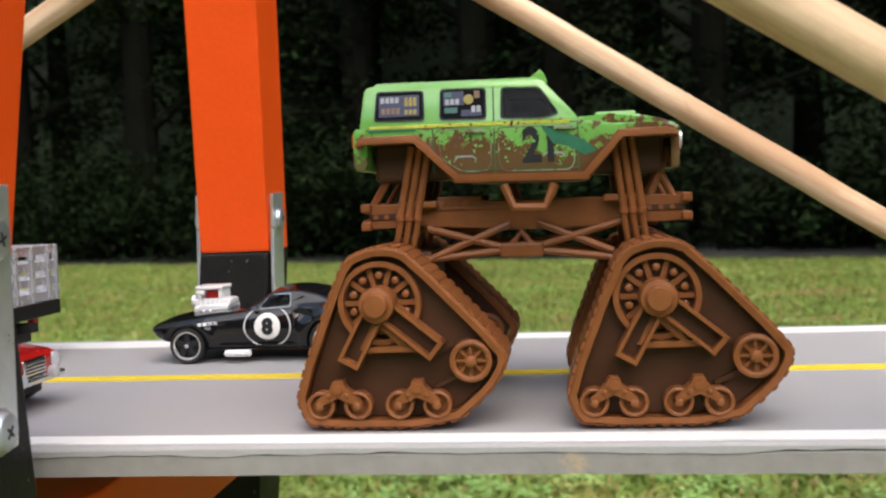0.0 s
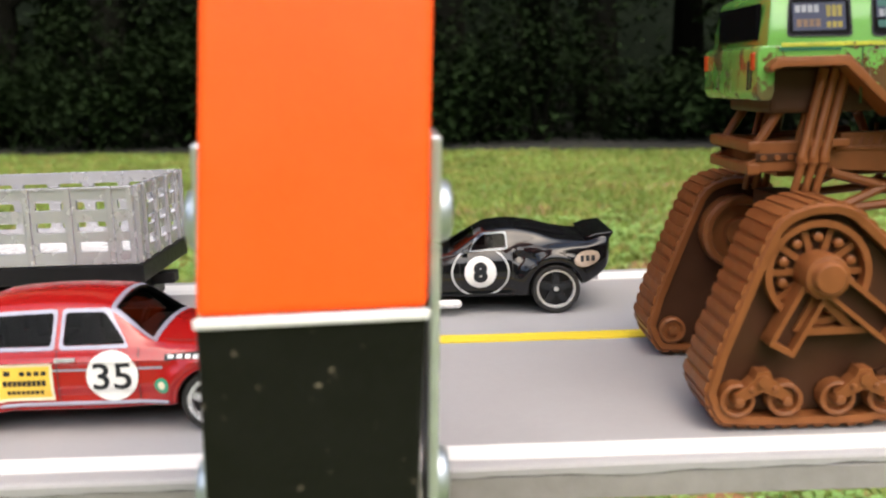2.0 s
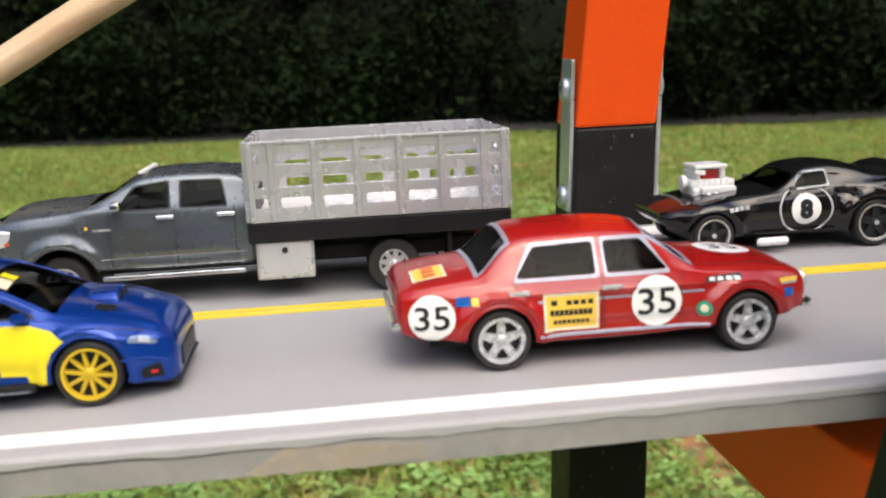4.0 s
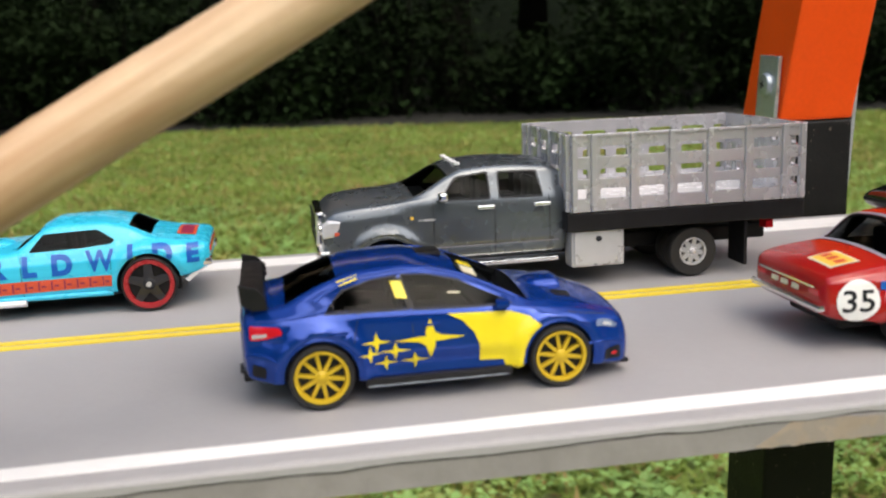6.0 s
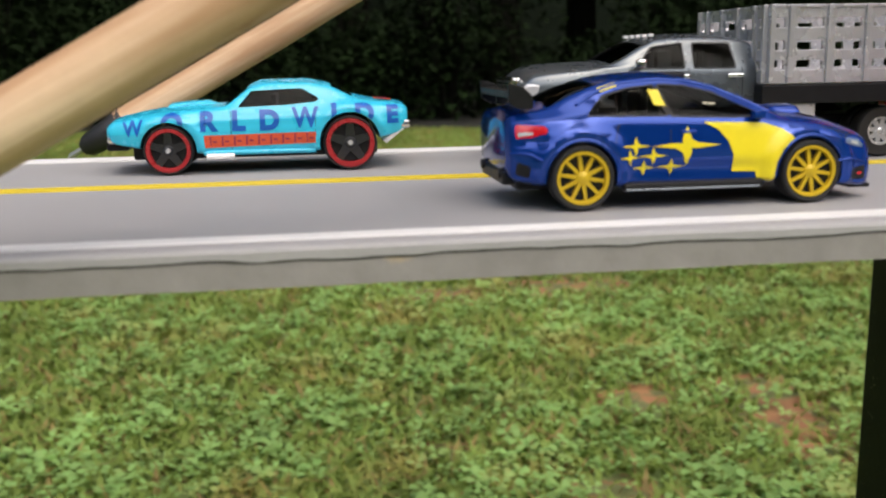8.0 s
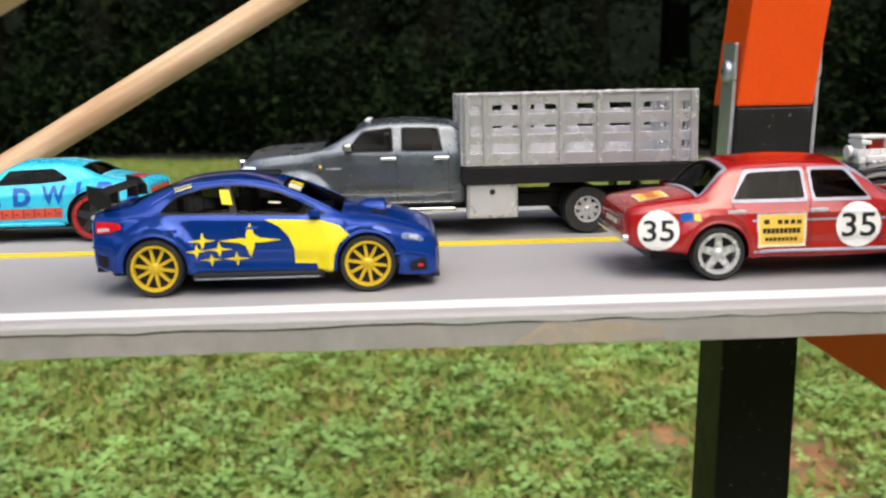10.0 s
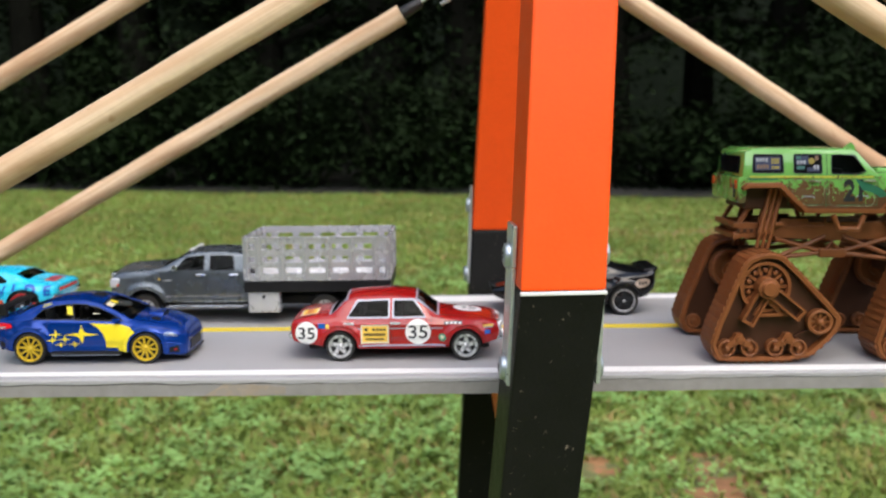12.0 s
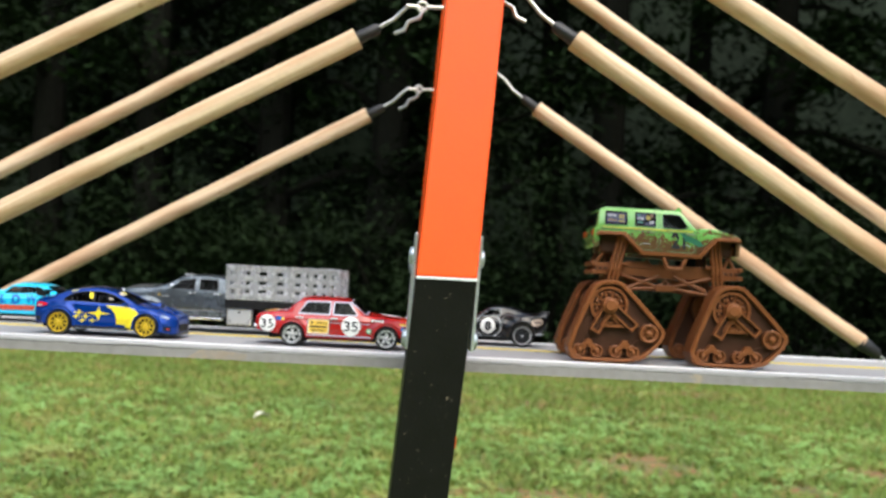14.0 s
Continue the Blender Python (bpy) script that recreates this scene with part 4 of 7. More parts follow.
    for x, r in wheels:
        for f in (-1, 1):
            bm = bmesh.new()
            add_tube(bm, [((x + 1.16 * r * math.cos(a)) * MM, f * (sh.side(x + 1.16 * r * math.cos(a), r + 1.16 * r * math.sin(a)) - 0.2) * MM, (r + 1.16 * r * math.sin(a)) * MM) for a in np.linspace(-0.1, math.pi + 0.1, 24)], 0.4 * MM, 8)
            part("arch_lip", bm, BLUE, car, smooth=True)
            wheel(car, x, f * 13.5, r, 4.4, f, GOLD_RIM, 10, 0.82, spoke_w=0.13, hub_mat=GOLD_RIM, lip=0.88)
    for f in (-1, 1):
        s = 1 if f < 0 else -1
        fl = lambda poly: [(s * px, pz) for px, pz in poly]
        for w in (rear_w, front_w):
            part("window_seal", on_side(sh, rim_band(fl(w), fl(grow(w, 0.32))), f, 0.06), PRINT_BLACK, car)
        print_side(sh, car, "window_pillar", BLACK_PLASTIC, fl([(-3.1, 15.5), (-2.1, 15.5), (-3.7, 20.3), (-4.7, 20.2)]), f, 0.1)
        print_side(sh, car, "yellow_patch", YELLOW, fl([(-5.0, 17.2), (-3.0, 17.0), (-3.8, 19.7), (-5.7, 19.8)]), f, 0.14)
        print_side(sh, car, "yellow_patch", YELLOW, fl([(-14.0, 19.5), (-11.0, 20.4), (-11.0, 21.1), (-14.4, 20.2)]), f, 0.2)
        panel = [(3.2, 14.3), (13.8, 13.9), (17.2, 12.8), (19.2, 11.2), (17.2, 9.4), (16.2, 7.2), (15.7, 3.3), (13.3, 3.3), (12.7, 5.6), (8.6, 5.7), (8.6, 8.6), (7.6, 11.0), (5.8, 12.9)]
        part("yellow_panel", on_side(sh, outside(flat_poly(fl(panel), 6), s * 22.5, 5.4, 6.4), f, 0.16), YELLOW, car, "yellow printed door panel")
        for x, z, w, h in ((0.3, 10.4, 6.0, 3.4), (-8.7, 10.5, 2.6, 1.7), (-9.8, 8.6, 2.0, 1.4), (-5.6, 8.8, 2.6, 1.5), (-7.2, 6.8, 2.1, 1.3), (-2.4, 6.9, 2.5, 1.4)):
            part("yellow_star", on_side(sh, flat_poly([(s * px, pz) for px, pz in star(x, z, w, h)], 7), f, 0.24), YELLOW, car)
        part("side_skirt", box((1.6 * MM, f * 14.7 * MM, 3.7 * MM), (25.0 * MM, 1.6 * MM, 1.6 * MM), 0.0006), BLACK_PLASTIC, car, "black side skirt")
        part("skirt_edge", tube([(-10.4 * MM, f * 15.3 * MM, 3.2 * MM), (13.2 * MM, f * 15.3 * MM, 3.2 * MM)], 0.24 * MM, 8), GUNMETAL, car, smooth=True)
        mir = part("door_mirror", box((12.6 * MM, f * 14.9 * MM, 15.3 * MM), (2.4 * MM, 1.9 * MM, 1.5 * MM), 0.0006), BLUE, car, smooth=True)
        part("mirror_stalk", box((13.2 * MM, f * 13.8 * MM, 14.7 * MM), (1.0 * MM, 1.6 * MM, 0.6 * MM), 0.0002), PRINT_BLACK, mir)
        print_side(sh, car, "tail_light", LAMP_RED, rounded(fl([(-29.0, 12.2), (-26.4, 12.4), (-23.6, 13.2), (-24.2, 14.3), (-29.0, 14.5)]), 0.5), f, 0.14, "red tail light")
        print_side(sh, car, "reversing_lamp", LAMP_CLEAR, fl([(-28.6, 12.5), (-26.2, 12.8), (-26.2, 13.3), (-28.6, 13.2)]), f, 0.22)
        print_side(sh, car, "headlight", LAMP_SMOKE, rounded(fl([(28.8, 10.0), (32.8, 9.0), (33.4, 9.4), (32.0, 10.5), (29.2, 11.0)]), 0.4), f, 0.1, "bluish headlight")
        print_side(sh, car, "headlight_glint", LAMP_CLEAR, fl([(30.4, 9.9), (32.2, 9.4), (32.0, 10.0), (30.6, 10.4)]), f, 0.2)
        part("bumper_crease", tube([(px * MM, f * (sh.side(px, pz) + 0.02) * MM, pz * MM) for px, pz in ((27.6, 7.0), (29.6, 7.4), (32.0, 7.0), (34.2, 6.2))], 0.28 * MM, 8), BLUE, car, smooth=True)
        part("rear_bumper_crease", tube([(px * MM, f * (sh.side(px, pz) + 0.02) * MM, pz * MM) for px, pz in ((-24.8, 8.6), (-26.6, 9.6), (-28.6, 9.8), (-29.8, 9.6))], 0.3 * MM, 8), BLUE, car, smooth=True)
        print_side(sh, car, "number_print", STICKER_CREAM, fl([(3.8, 17.2), (6.0, 17.05), (6.0, 17.3), (3.8, 17.45)]), f, -0.1)
        seams = [rect(-2.6, 5.0, -2.45, 15.2), [(-12.8, 9.6), (-12.65, 9.6), (-11.2, 15.5), (-11.35, 15.5)], rect(13.0, 5.8, 13.15, 14.0), [(24.0, 12.9), (31.6, 11.2), (31.6, 11.35), (24.0, 13.05)]]
        strokes(sh, car, "panel_gap", PANEL_GAP, [fl(q) for q in seams], f, 0.06)
        rail = [(-18.4, 17.4), (-17.0, 18.2), (-14.6, 19.6), (-10.4, 20.9), (-4.0, 21.4), (1.4, 21.1), (6.2, 19.9), (10.8, 18.0), (15.8, 15.6)]
        part("roof_rail", tube([(px * MM, f * (sh.side(px, pz) + 0.0) * MM, pz * MM) for px, pz in rail], 0.32 * MM, 8), BLUE, car, smooth=True)
        print_side(sh, car, "bumper_intake", BLACK_PLASTIC, rounded(fl([(30.6, 3.6), (34.0, 3.4), (33.6, 6.0), (30.6, 5.4)]), 0.5), f, 0.1, "black corner intake")
        print_side(sh, car, "fog_lamp", LAMP_RED, fl(rect(32.0, 4.3, 33.0, 4.8)), f, 0.18)
        print_side(sh, car, "bumper_outlet", BLACK_PLASTIC, rounded(fl([(-29.0, 6.2), (-26.8, 5.6), (-26.6, 7.6), (-28.8, 8.4)]), 0.5), f, 0.1)
        for x in (-14.6, 0.6):
            part("door_handle", box((x * MM, f * (sh.side(x, 12.7) + 0.1) * MM, 12.7 * MM), (2.8 * MM, 0.5 * MM, 0.5 * MM), 0.0002), BLUE, car)
    part("screen_sticker", on_top(sh, flat_poly([(7.2, -9.0), (9.6, -9.4), (9.6, -5.4), (7.2, -5.2)]), 0.05), STICKER_CREAM, car)
    part("screen_sticker", on_top(sh, flat_poly([(7.2, -4.6), (9.6, -4.8), (9.6, -2.4), (7.2, -2.4)]), 0.05), YELLOW, car)
    part("roof_vent", box((2.4 * MM, 0, 21.9 * MM), (4.5 * MM, 5 * MM, 1.2 * MM), 0.0006), BLACK_PLASTIC, car, smooth=True)
    scoop = Shell([(19.4, 14.2, 3.0, 14.4, 3.0, 14.6, 2.9, 14.8, 2.4, 14.9), (21.5, 14.2, 4.0, 14.6, 4.0, 15.4, 3.8, 15.9, 3.2, 16.2), (25.2, 13.6, 4.4, 14.4, 4.4, 15.4, 4.1, 16.0, 3.4, 16.3), (25.8, 13.6, 4.3, 14.4, 4.3, 15.2, 4.0, 15.7, 3.2, 16.0)])
    part("bonnet_scoop", scoop.mesh(16), BLUE, car, "blue raised bonnet scoop", smooth=True)
    part("scoop_mouth", box((25.75 * MM, 0, 15.1 * MM), (0.5 * MM, 6.2 * MM, 0.9 * MM), 0.0002), PRINT_BLACK, car)
    for y in (-8, 8):
        part("bonnet_vent", on_top(sh, flat_poly(rounded(rect(23.0, y - 1.4, 26.2, y + 1.4), 0.5)), 0.08), BLACK_PLASTIC, car)
    wing = [(-29.9, 18.9), (-26.8, 19.2), (-26.4, 19.6), (-28.2, 20.1), (-30.2, 20.0)]
    part("rear_wing", prism([(a * MM, b * MM) for a, b in wing], -12.6 * MM, 12.6 * MM, 0.0002), BLACK_PLASTIC, car, "black rear wing")
    for y in (-12.8, 12.8):
        poly = [(-30.0, 18.0), (-28.0, 16.9), (-25.8, 17.0), (-26.0, 19.2), (-27.6, 20.8), (-30.2, 21.4)]
        part("wing_end_plate", prism([(a * MM, b * MM) for a, b in poly], (y - 0.45) * MM, (y + 0.45) * MM, 0.0002), BLACK_PLASTIC, car)
    for y in (-6.5, 6.5):
        part("wing_post", box((-27.2 * MM, y * MM, 18.4 * MM), (2.2 * MM, 0.9 * MM, 2.4 * MM), 0.0002), BLACK_PLASTIC, car)
    part("front_grille", box((35.6 * MM, 0, 5.0 * MM), (1.4 * MM, 14 * MM, 3.6 * MM), 0.0004), BLACK_PLASTIC, car)
    part("front_splitter", box((34.2 * MM, 0, 2.0 * MM), (4.2 * MM, 22 * MM, 0.8 * MM), 0.0004), BLACK_PLASTIC, car)
    part("rear_diffuser", box((-29.4 * MM, 0, 5.2 * MM), (2.2 * MM, 20 * MM, 2.2 * MM), 0.0004), BLACK_PLASTIC, car)
    for y in (-8, 8):
        part("exhaust_pipe", tube([(-28.8 * MM, y * MM, 6 * MM), (-31.0 * MM, y * MM, 6 * MM)], 0.9 * MM, 12), PRINT_BLACK, car)


rally_saloon()


# ---- black coupe with an exposed engine ----
def black_coupe():
    car = stand("toy_muscle_car", 0.0182, 0.1128, 180, "glossy black die-cast muscle car with chrome engine and eight-ball print")
    wheels = ((20.6, 5.4), (-23.2, 6.1))
    sh = Shell([
        (-37.2, 12.6, 10.6, 14.6, 11.6, 17.2, 11.2, 18.8, 10.6, 19.1),
        (-36.2, 10.4, 12.4, 13.8, 13.4, 17.6, 12.6, 19.0, 11.6, 19.5),
        (-31.0, 7.0, 13.8, 12.6, 14.8, 16.6, 13.8, 17.7, 12.0, 18.8),
        (-24.0, 5.0, 14.4, 11.6, 15.2, 16.2, 14.0, 18.2, 11.6, 19.8),
        (-18.0, 4.2, 14.0, 11.0, 14.8, 15.8, 13.6, 19.9, 10.6, 21.4),
        (-12.0, 4.0, 13.8, 10.5, 14.5, 15.4, 13.2, 20.8, 9.9, 22.2),
        (-6.5, 4.0, 13.8, 10.5, 14.5, 15.3, 13.2, 20.4, 10.0, 21.8),
        (-3.2, 4.0, 13.8, 10.5, 14.5, 15.2, 13.2, 18.9, 10.6, 20.2),
        (3.6, 4.0, 13.8, 10.5, 14.6, 14.8, 13.4, 15.4, 12.2, 16.2),
        (12.0, 4.2, 13.8, 10.5, 14.6, 14.0, 13.5, 14.8, 11.8, 15.5),
        (20.0, 4.8, 13.8, 10.4, 14.7, 13.2, 13.4, 13.9, 11.6, 14.8),
        (27.0, 6.2, 13.2, 9.8, 14.0, 12.2, 12.8, 12.8, 11.0, 13.6),
        (31.6, 7.8, 11.8, 9.8, 12.6, 11.2, 11.6, 11.7, 10.0, 12.2),
        (33.0, 9.2, 10.4, 10.2, 10.8, 10.7, 10.2, 11.0, 9.2, 11.3),
    ], [(x, r, 1.12 * r + 1.3, 1.1, 1.5) for x, r in wheels], [(-36.0, 16.6, -10.0, 15.6, 0.5, 0.8), (6.0, 12.9, 32.0, 10.6, 0.4, 0.7), (-16.0, 6.4, 14.0, 6.4, -0.6, 1.2), (-19.0, 13.0, -12.5, 14.6, -0.8, 1.0)])
    body = part("body", sh.mesh(), BLACK_ENAMEL, car, "glossy black body", smooth=True)
    arches(body, wheels, 1.12)
    win = rounded([(-11.0, 16.6), (-1.9, 16.0), (-2.9, 17.6), (-5.2, 19.6), (-10.8, 19.9)], 0.8)
    screen, back = [(-3.0, -9.4), (3.0, -11.4), (3.0, 11.4), (-3.0, 9.4)], [(-26.0, -8.6), (-17.5, -8.6), (-17.5, 8.6), (-26.0, 8.6)]
    glaze(car, body, sh, -15.5, 3.2, 12.0, [win], [screen], PANE, [(-4.0, 5.2, 5.4)])
    part("rear_screen", on_top(sh, flat_poly(back), 0.1), GLASS, car)
    part("chassis", box((-2 * MM, 0, 5.4 * MM), (54 * MM, 18 * MM, 4.6 * MM), 0.0008), BLACK_PLASTIC, car)
    for x, r in wheels:
        for f in (-1, 1):
            wheel(car, x, f * 13.2, r, 4.6, f, PRINT_BLACK, 5, 0.8, lip_mat=SILVER, spoke_w=0.36, hub_mat=PRINT_BLACK, lip=0.9)
            part("hub_cap", tube([(x * MM, f * 14.9 * MM, r * MM), (x * MM, f * 15.6 * MM, r * MM)], 0.6 * MM, 10), SILVER, car)
    for f in (-1, 1):
        s = 1 if f < 0 else -1
        fl = lambda poly: [(s * px, pz) for px, pz in poly]
        part("window_trim", on_side(sh, rim_band(fl(win), fl(grow(win, 0.45))), f, 0.1), GUNMETAL, car, "grey window surround")
        clip = lambda poly: [(px, min(max(pz, 5.2), 15.6)) for px, pz in poly]
        ring = lambda r: clip([(s * -4.4 + 1.14 * r * math.cos(a), 10.7 + r * math.sin(a)) for a in (2 * math.pi * k / 40 for k in range(40))])
        part("print_ring", on_side(sh, rim_band(ring(6.0), ring(6.45)), f, 0.16), PRINT_GREY, car, "thin pale printed ring")
        print_side(sh, car, "roundel", PRINT_WHITE, disc(s * -4.4, 10.7, 4.0), f, 0.18, "white eight-ball roundel")
        part("number", on_side(sh, flat_text("8", s * -4.4, 10.7, 5.2, 0.07), f, 0.26), PRINT_BLACK, car)
        oval = lambda k: [(s * (-31.0 + k * (3.2 * math.cos(a) - 0.7 * math.sin(a))), 13.6 + k * 2.0 * math.sin(a)) for a in (2 * math.pi * q / 24 for q in range(24))]
        print_side(sh, car, "print_oval", PRINT_TAN, oval(1.0), f, 0.16)
        strokes(sh, car, "print_bar", PRINT_BLACK, [fl(rect(-33.0 + 1.4 * k, 12.9, -32.1 + 1.4 * k, 14.3)) for k in range(3)], f, 0.24)
        strokes(sh, car, "print_bar", PRINT_GREY, [fl([(10.9 + 1.5 * k, 11.6 - 0.1 * k), (12.1 + 1.5 * k, 11.5 - 0.1 * k), (12.3 + 1.5 * k, 12.5 - 0.1 * k), (11.1 + 1.5 * k, 12.6 - 0.1 * k)]) for k in range(4)], f, 0.2)
        part("side_exhaust", tube([(8.8 * MM, f * 14.6 * MM, 2.9 * MM), (8.4 * MM, f * 14.8 * MM, 2.9 * MM), (1.2 * MM, f * 14.8 * MM, 2.9 * MM), (0.8 * MM, f * 14.6 * MM, 2.9 * MM)], [0.7 * MM, 1.1 * MM, 1.1 * MM, 0.7 * MM], 12), ENGINE, car, "chrome side exhaust", smooth=True)
        strokes(sh, car, "panel_gap", PANEL_GAP, [fl(q) for q in (rect(0.6, 5.4, 0.8, 15.0), rect(-12.6, 7.0, -12.4, 15.6))], f, 0.05)
        print_side(sh, car, "side_scoop", PRINT_BLACK, rounded(fl([(-19.2, 13.4), (-13.6, 14.4), (-13.2, 15.8), (-15.0, 16.0)]), 0.6), f, 0.06)
        part("door_mirror", box((-0.6 * MM, f * 14.4 * MM, 16.2 * MM), (1.6 * MM, 1.6 * MM, 1.1 * MM), 0.0005), GUNMETAL, car, smooth=True)
    part("boot_spoiler", prism([(a * MM, b * MM) for a, b in [(-37.2, 18.0), (-31.0, 18.4), (-33.5, 19.3), (-37.9, 19.8), (-38.1, 19.3)]], -12 * MM, 12 * MM, 0.0003), BLACK_ENAMEL, car)
    eng = part("engine_block", box((16.4 * MM, 0, 14.9 * MM), (11.5 * MM, 9.5 * MM, 2.6 * MM), 0.0007), ENGINE, car, "chrome blower engine")
    part("blower_case", box((16.4 * MM, 0, 17.2 * MM), (12.4 * MM, 8.0 * MM, 2.4 * MM), 0.0010), ENGINE, eng, smooth=True)
    rib = part("blower_rib", box((0, 0, 0), (0.6 * MM, 8.4 * MM, 2.0 * MM), 0.0001), ENGINE, eng)
    repeat("blower_rib", rib, [pose((12.6 + 1.5 * k) * MM, 0, 17.3 * MM) for k in range(6)])
    part("pulley", tube([(22.6 * MM, 0, 17.4 * MM), (23.8 * MM, 0, 17.4 * MM)], 2.0 * MM, 16), ENGINE, eng, smooth=True)
    part("carburettor", box((16.6 * MM, 0, 19.6 * MM), (4.6 * MM, 5.0 * MM, 2.6 * MM), 0.0004), RED, eng, "red carburettor block")
    for x in (13.6, 20.4):
        part("scoop_post", box((x * MM, 0, 19.8 * MM), (1.4 * MM, 7.6 * MM, 3.0 * MM), 0.0004), ENGINE, eng)
    part("scoop_step", box((20.0 * MM, 0, 20.3 * MM), (3.0 * MM, 8.6 * MM, 1.2 * MM), 0.0003), ENGINE, eng)
    part("intake_scoop", box((17.0 * MM, 0, 21.8 * MM), (9.0 * MM, 8.6 * MM, 1.1 * MM), 0.0004), ENGINE, eng)
    for y in (-4.9, 4.9):
        part("valve_cover", box((15.4 * MM, y * MM, 15.6 * MM), (9.6 * MM, 1.8 * MM, 2.0 * MM), 0.0006), ENGINE, eng, smooth=True)
        for k in range(4):
            part("header_pipe", tube([((12.2 + 2.1 * k) * MM, y * MM, 15.0 * MM), ((12.0 + 2.1 * k) * MM, y * 1.25 * MM, 14.6 * MM), ((11.8 + 2.1 * k) * MM, y * 1.32 * MM, 13.8 * MM)], 0.5 * MM, 8), ENGINE, eng, smooth=True)
    part("front_bumper", box((32.4 * MM, 0, 9.8 * MM), (1.6 * MM, 22 * MM, 1.2 * MM), 0.0004), BLACK_PLASTIC, car)
    part("tail_light", box((-36.9 * MM, 0, 16 * MM), (0.8 * MM, 20 * MM, 1.5 * MM), 0.0003), LAMP_RED, car)
    for y in (-6, 6):
        part("exhaust_tip", tube([(-28 * MM, y * MM, 7 * MM), (-35.0 * MM, y * MM, 7.4 * MM)], 1.1 * MM, 12), CHROME, car)


black_coupe()


# ---- turquoise coupe ----
def turquoise_coupe():
    car = stand("toy_coupe", -0.2400, 0.1110, 180, "turquoise die-cast coupe with blue lettering and red-rimmed wheels")
    wheels = ((17.0, 5.7), (-25.2, 6.4))
    sh = Shell([
        (-39.2, 10.2, 11.0, 11.5, 12.0, 13.6, 11.6, 14.2, 10.8, 14.5),
        (-38.2, 8.6, 12.6, 11.5, 13.4, 14.2, 12.8, 14.9, 11.8, 15.4),
        (-31.0, 6.8, 13.8, 11.0, 14.7, 15.0, 13.8, 15.9, 12.0, 16.5),
        (-26.5, 5.6, 14.2, 11.0, 14.9, 15.4, 14.0, 16.9, 11.6, 17.6),
        (-20.5, 4.6, 14.0, 10.5, 14.8, 15.2, 13.7, 19.5, 10.5, 20.4),
        (-14.0, 4.4, 13.9, 10.5, 14.6, 14.9, 13.5, 20.5, 10.0, 21.5),
        (-5.0, 4.4, 13.9, 10.5, 14.6, 14.8, 13.5, 20.3, 10.0, 21.4),
        (-2.0, 4.4, 13.9, 10.5, 14.6, 14.7, 13.5, 19.4, 10.4, 20.4),
        (4.6, 4.4, 13.9, 10.5, 14.7, 14.6, 13.5, 15.3, 12.2, 16.0),
        (12.0, 4.6, 13.9, 10.5, 14.8, 14.2, 13.6, 14.9, 11.8, 15.7),
        (19.0, 5.4, 13.9, 10.5, 14.8, 13.7, 13.5, 14.3, 11.6, 15.1),
        (26.0, 6.4, 13.5, 10.0, 14.2, 12.7, 13.0, 13.2, 11.2, 13.9),
        (30.0, 7.4, 12.6, 9.6, 13.2, 11.8, 12.2, 12.3, 10.8, 12.8),
        (31.0, 8.6, 11.4, 9.8, 12.0, 10.9, 11.4, 11.3, 10.2, 11.6),
    ], [(x, r, 1.13 * r + 1.1, 0.7, 1.2) for x, r in wheels], [(-38.0, 13.2, 30.0, 11.6, 0.25, 0.6)])
    body = part("body", sh.mesh(), TEAL, car, "turquoise body", smooth=True)
    arches(body, wheels, 1.13)
    win = rounded([(0.8, 15.2), (-2.4, 18.9), (-14.2, 19.3), (-18.2, 16.9), (-17.4, 16.1), (-10.5, 15.5)], 0.5)
    screen, back = [(-1.4, -9.4), (3.8, -11.2), (3.8, 11.2), (-1.4, 9.4)], [(-26.2, -9.6), (-21.2, -9.2), (-21.2, 9.2), (-26.2, 9.6)]
    glaze(car, body, sh, -25.6, 3.6, 12.0, [win], [screen, back], PANE_DARK, [(-4.0, 5.2, 5.4), (-14.0, 5.2, 4.6)])
    part("chassis", box((-3 * MM, 0, 5.2 * MM), (58 * MM, 18 * MM, 4.2 * MM), 0.0008), BLACK_PLASTIC, car)
    for x, r in wheels:
        for f in (-1, 1):
            wheel(car, x, f * 13.0, r, 4.6, f, SPOKE_DARK, 5, 0.9, lip_mat=RED_RIM, spoke_w=0.34, hub_mat=PRINT_BLACK, lip=0.83)
            part("hub_cap", tube([(x * MM, f * 14.9 * MM, r * MM), (x * MM, f * 15.7 * MM, r * MM)], 0.6 * MM, 10), SILVER, car)
    for f in (-1, 1):
        s = 1 if f < 0 else -1
        fl = lambda poly: [(s * px, pz) for px, pz in poly]
        part("window_frame", on_side(sh, rim_band(fl(win), fl(grow(win, 0.3))), f, 0.04), TEAL, car)
        places = (24.8, 15.8, 7.4, 0.6, -6.5, -14.8, -21.6, -28.8, -35.5)
        high = (3.8, 4.8, 4.8, 4.8, 4.9, 4.9, 4.8, 4.8, 4.4)
        mid = (11.0, 12.0, 12.2, 12.2, 12.2, 12.6, 13.4, 13.3, 12.9)
        for k, ch in enumerate("WORLDWIDE"):
            q = k if f > 0 else 8 - k
            bm = flat_text(ch, s * places[q], mid[q], high[q], 0.055 if ch != "W" else 0.03, 0.86 if ch == "W" else 1.0)
            for x, r in wheels:
                bm = outside(bm, s * x, r, 1.13 * r + 0.15)
            part("letter", on_side(sh, bm, f, 0.14), PRINT_BLUE, car)
        print_side(sh, car, "orange_band", PRINT_ORANGE, fl([(8.6, 6.0), (-17.0, 6.6), (-17.2, 9.2), (8.8, 8.9)]), f, 0.12, "orange printed band")
        bars = []
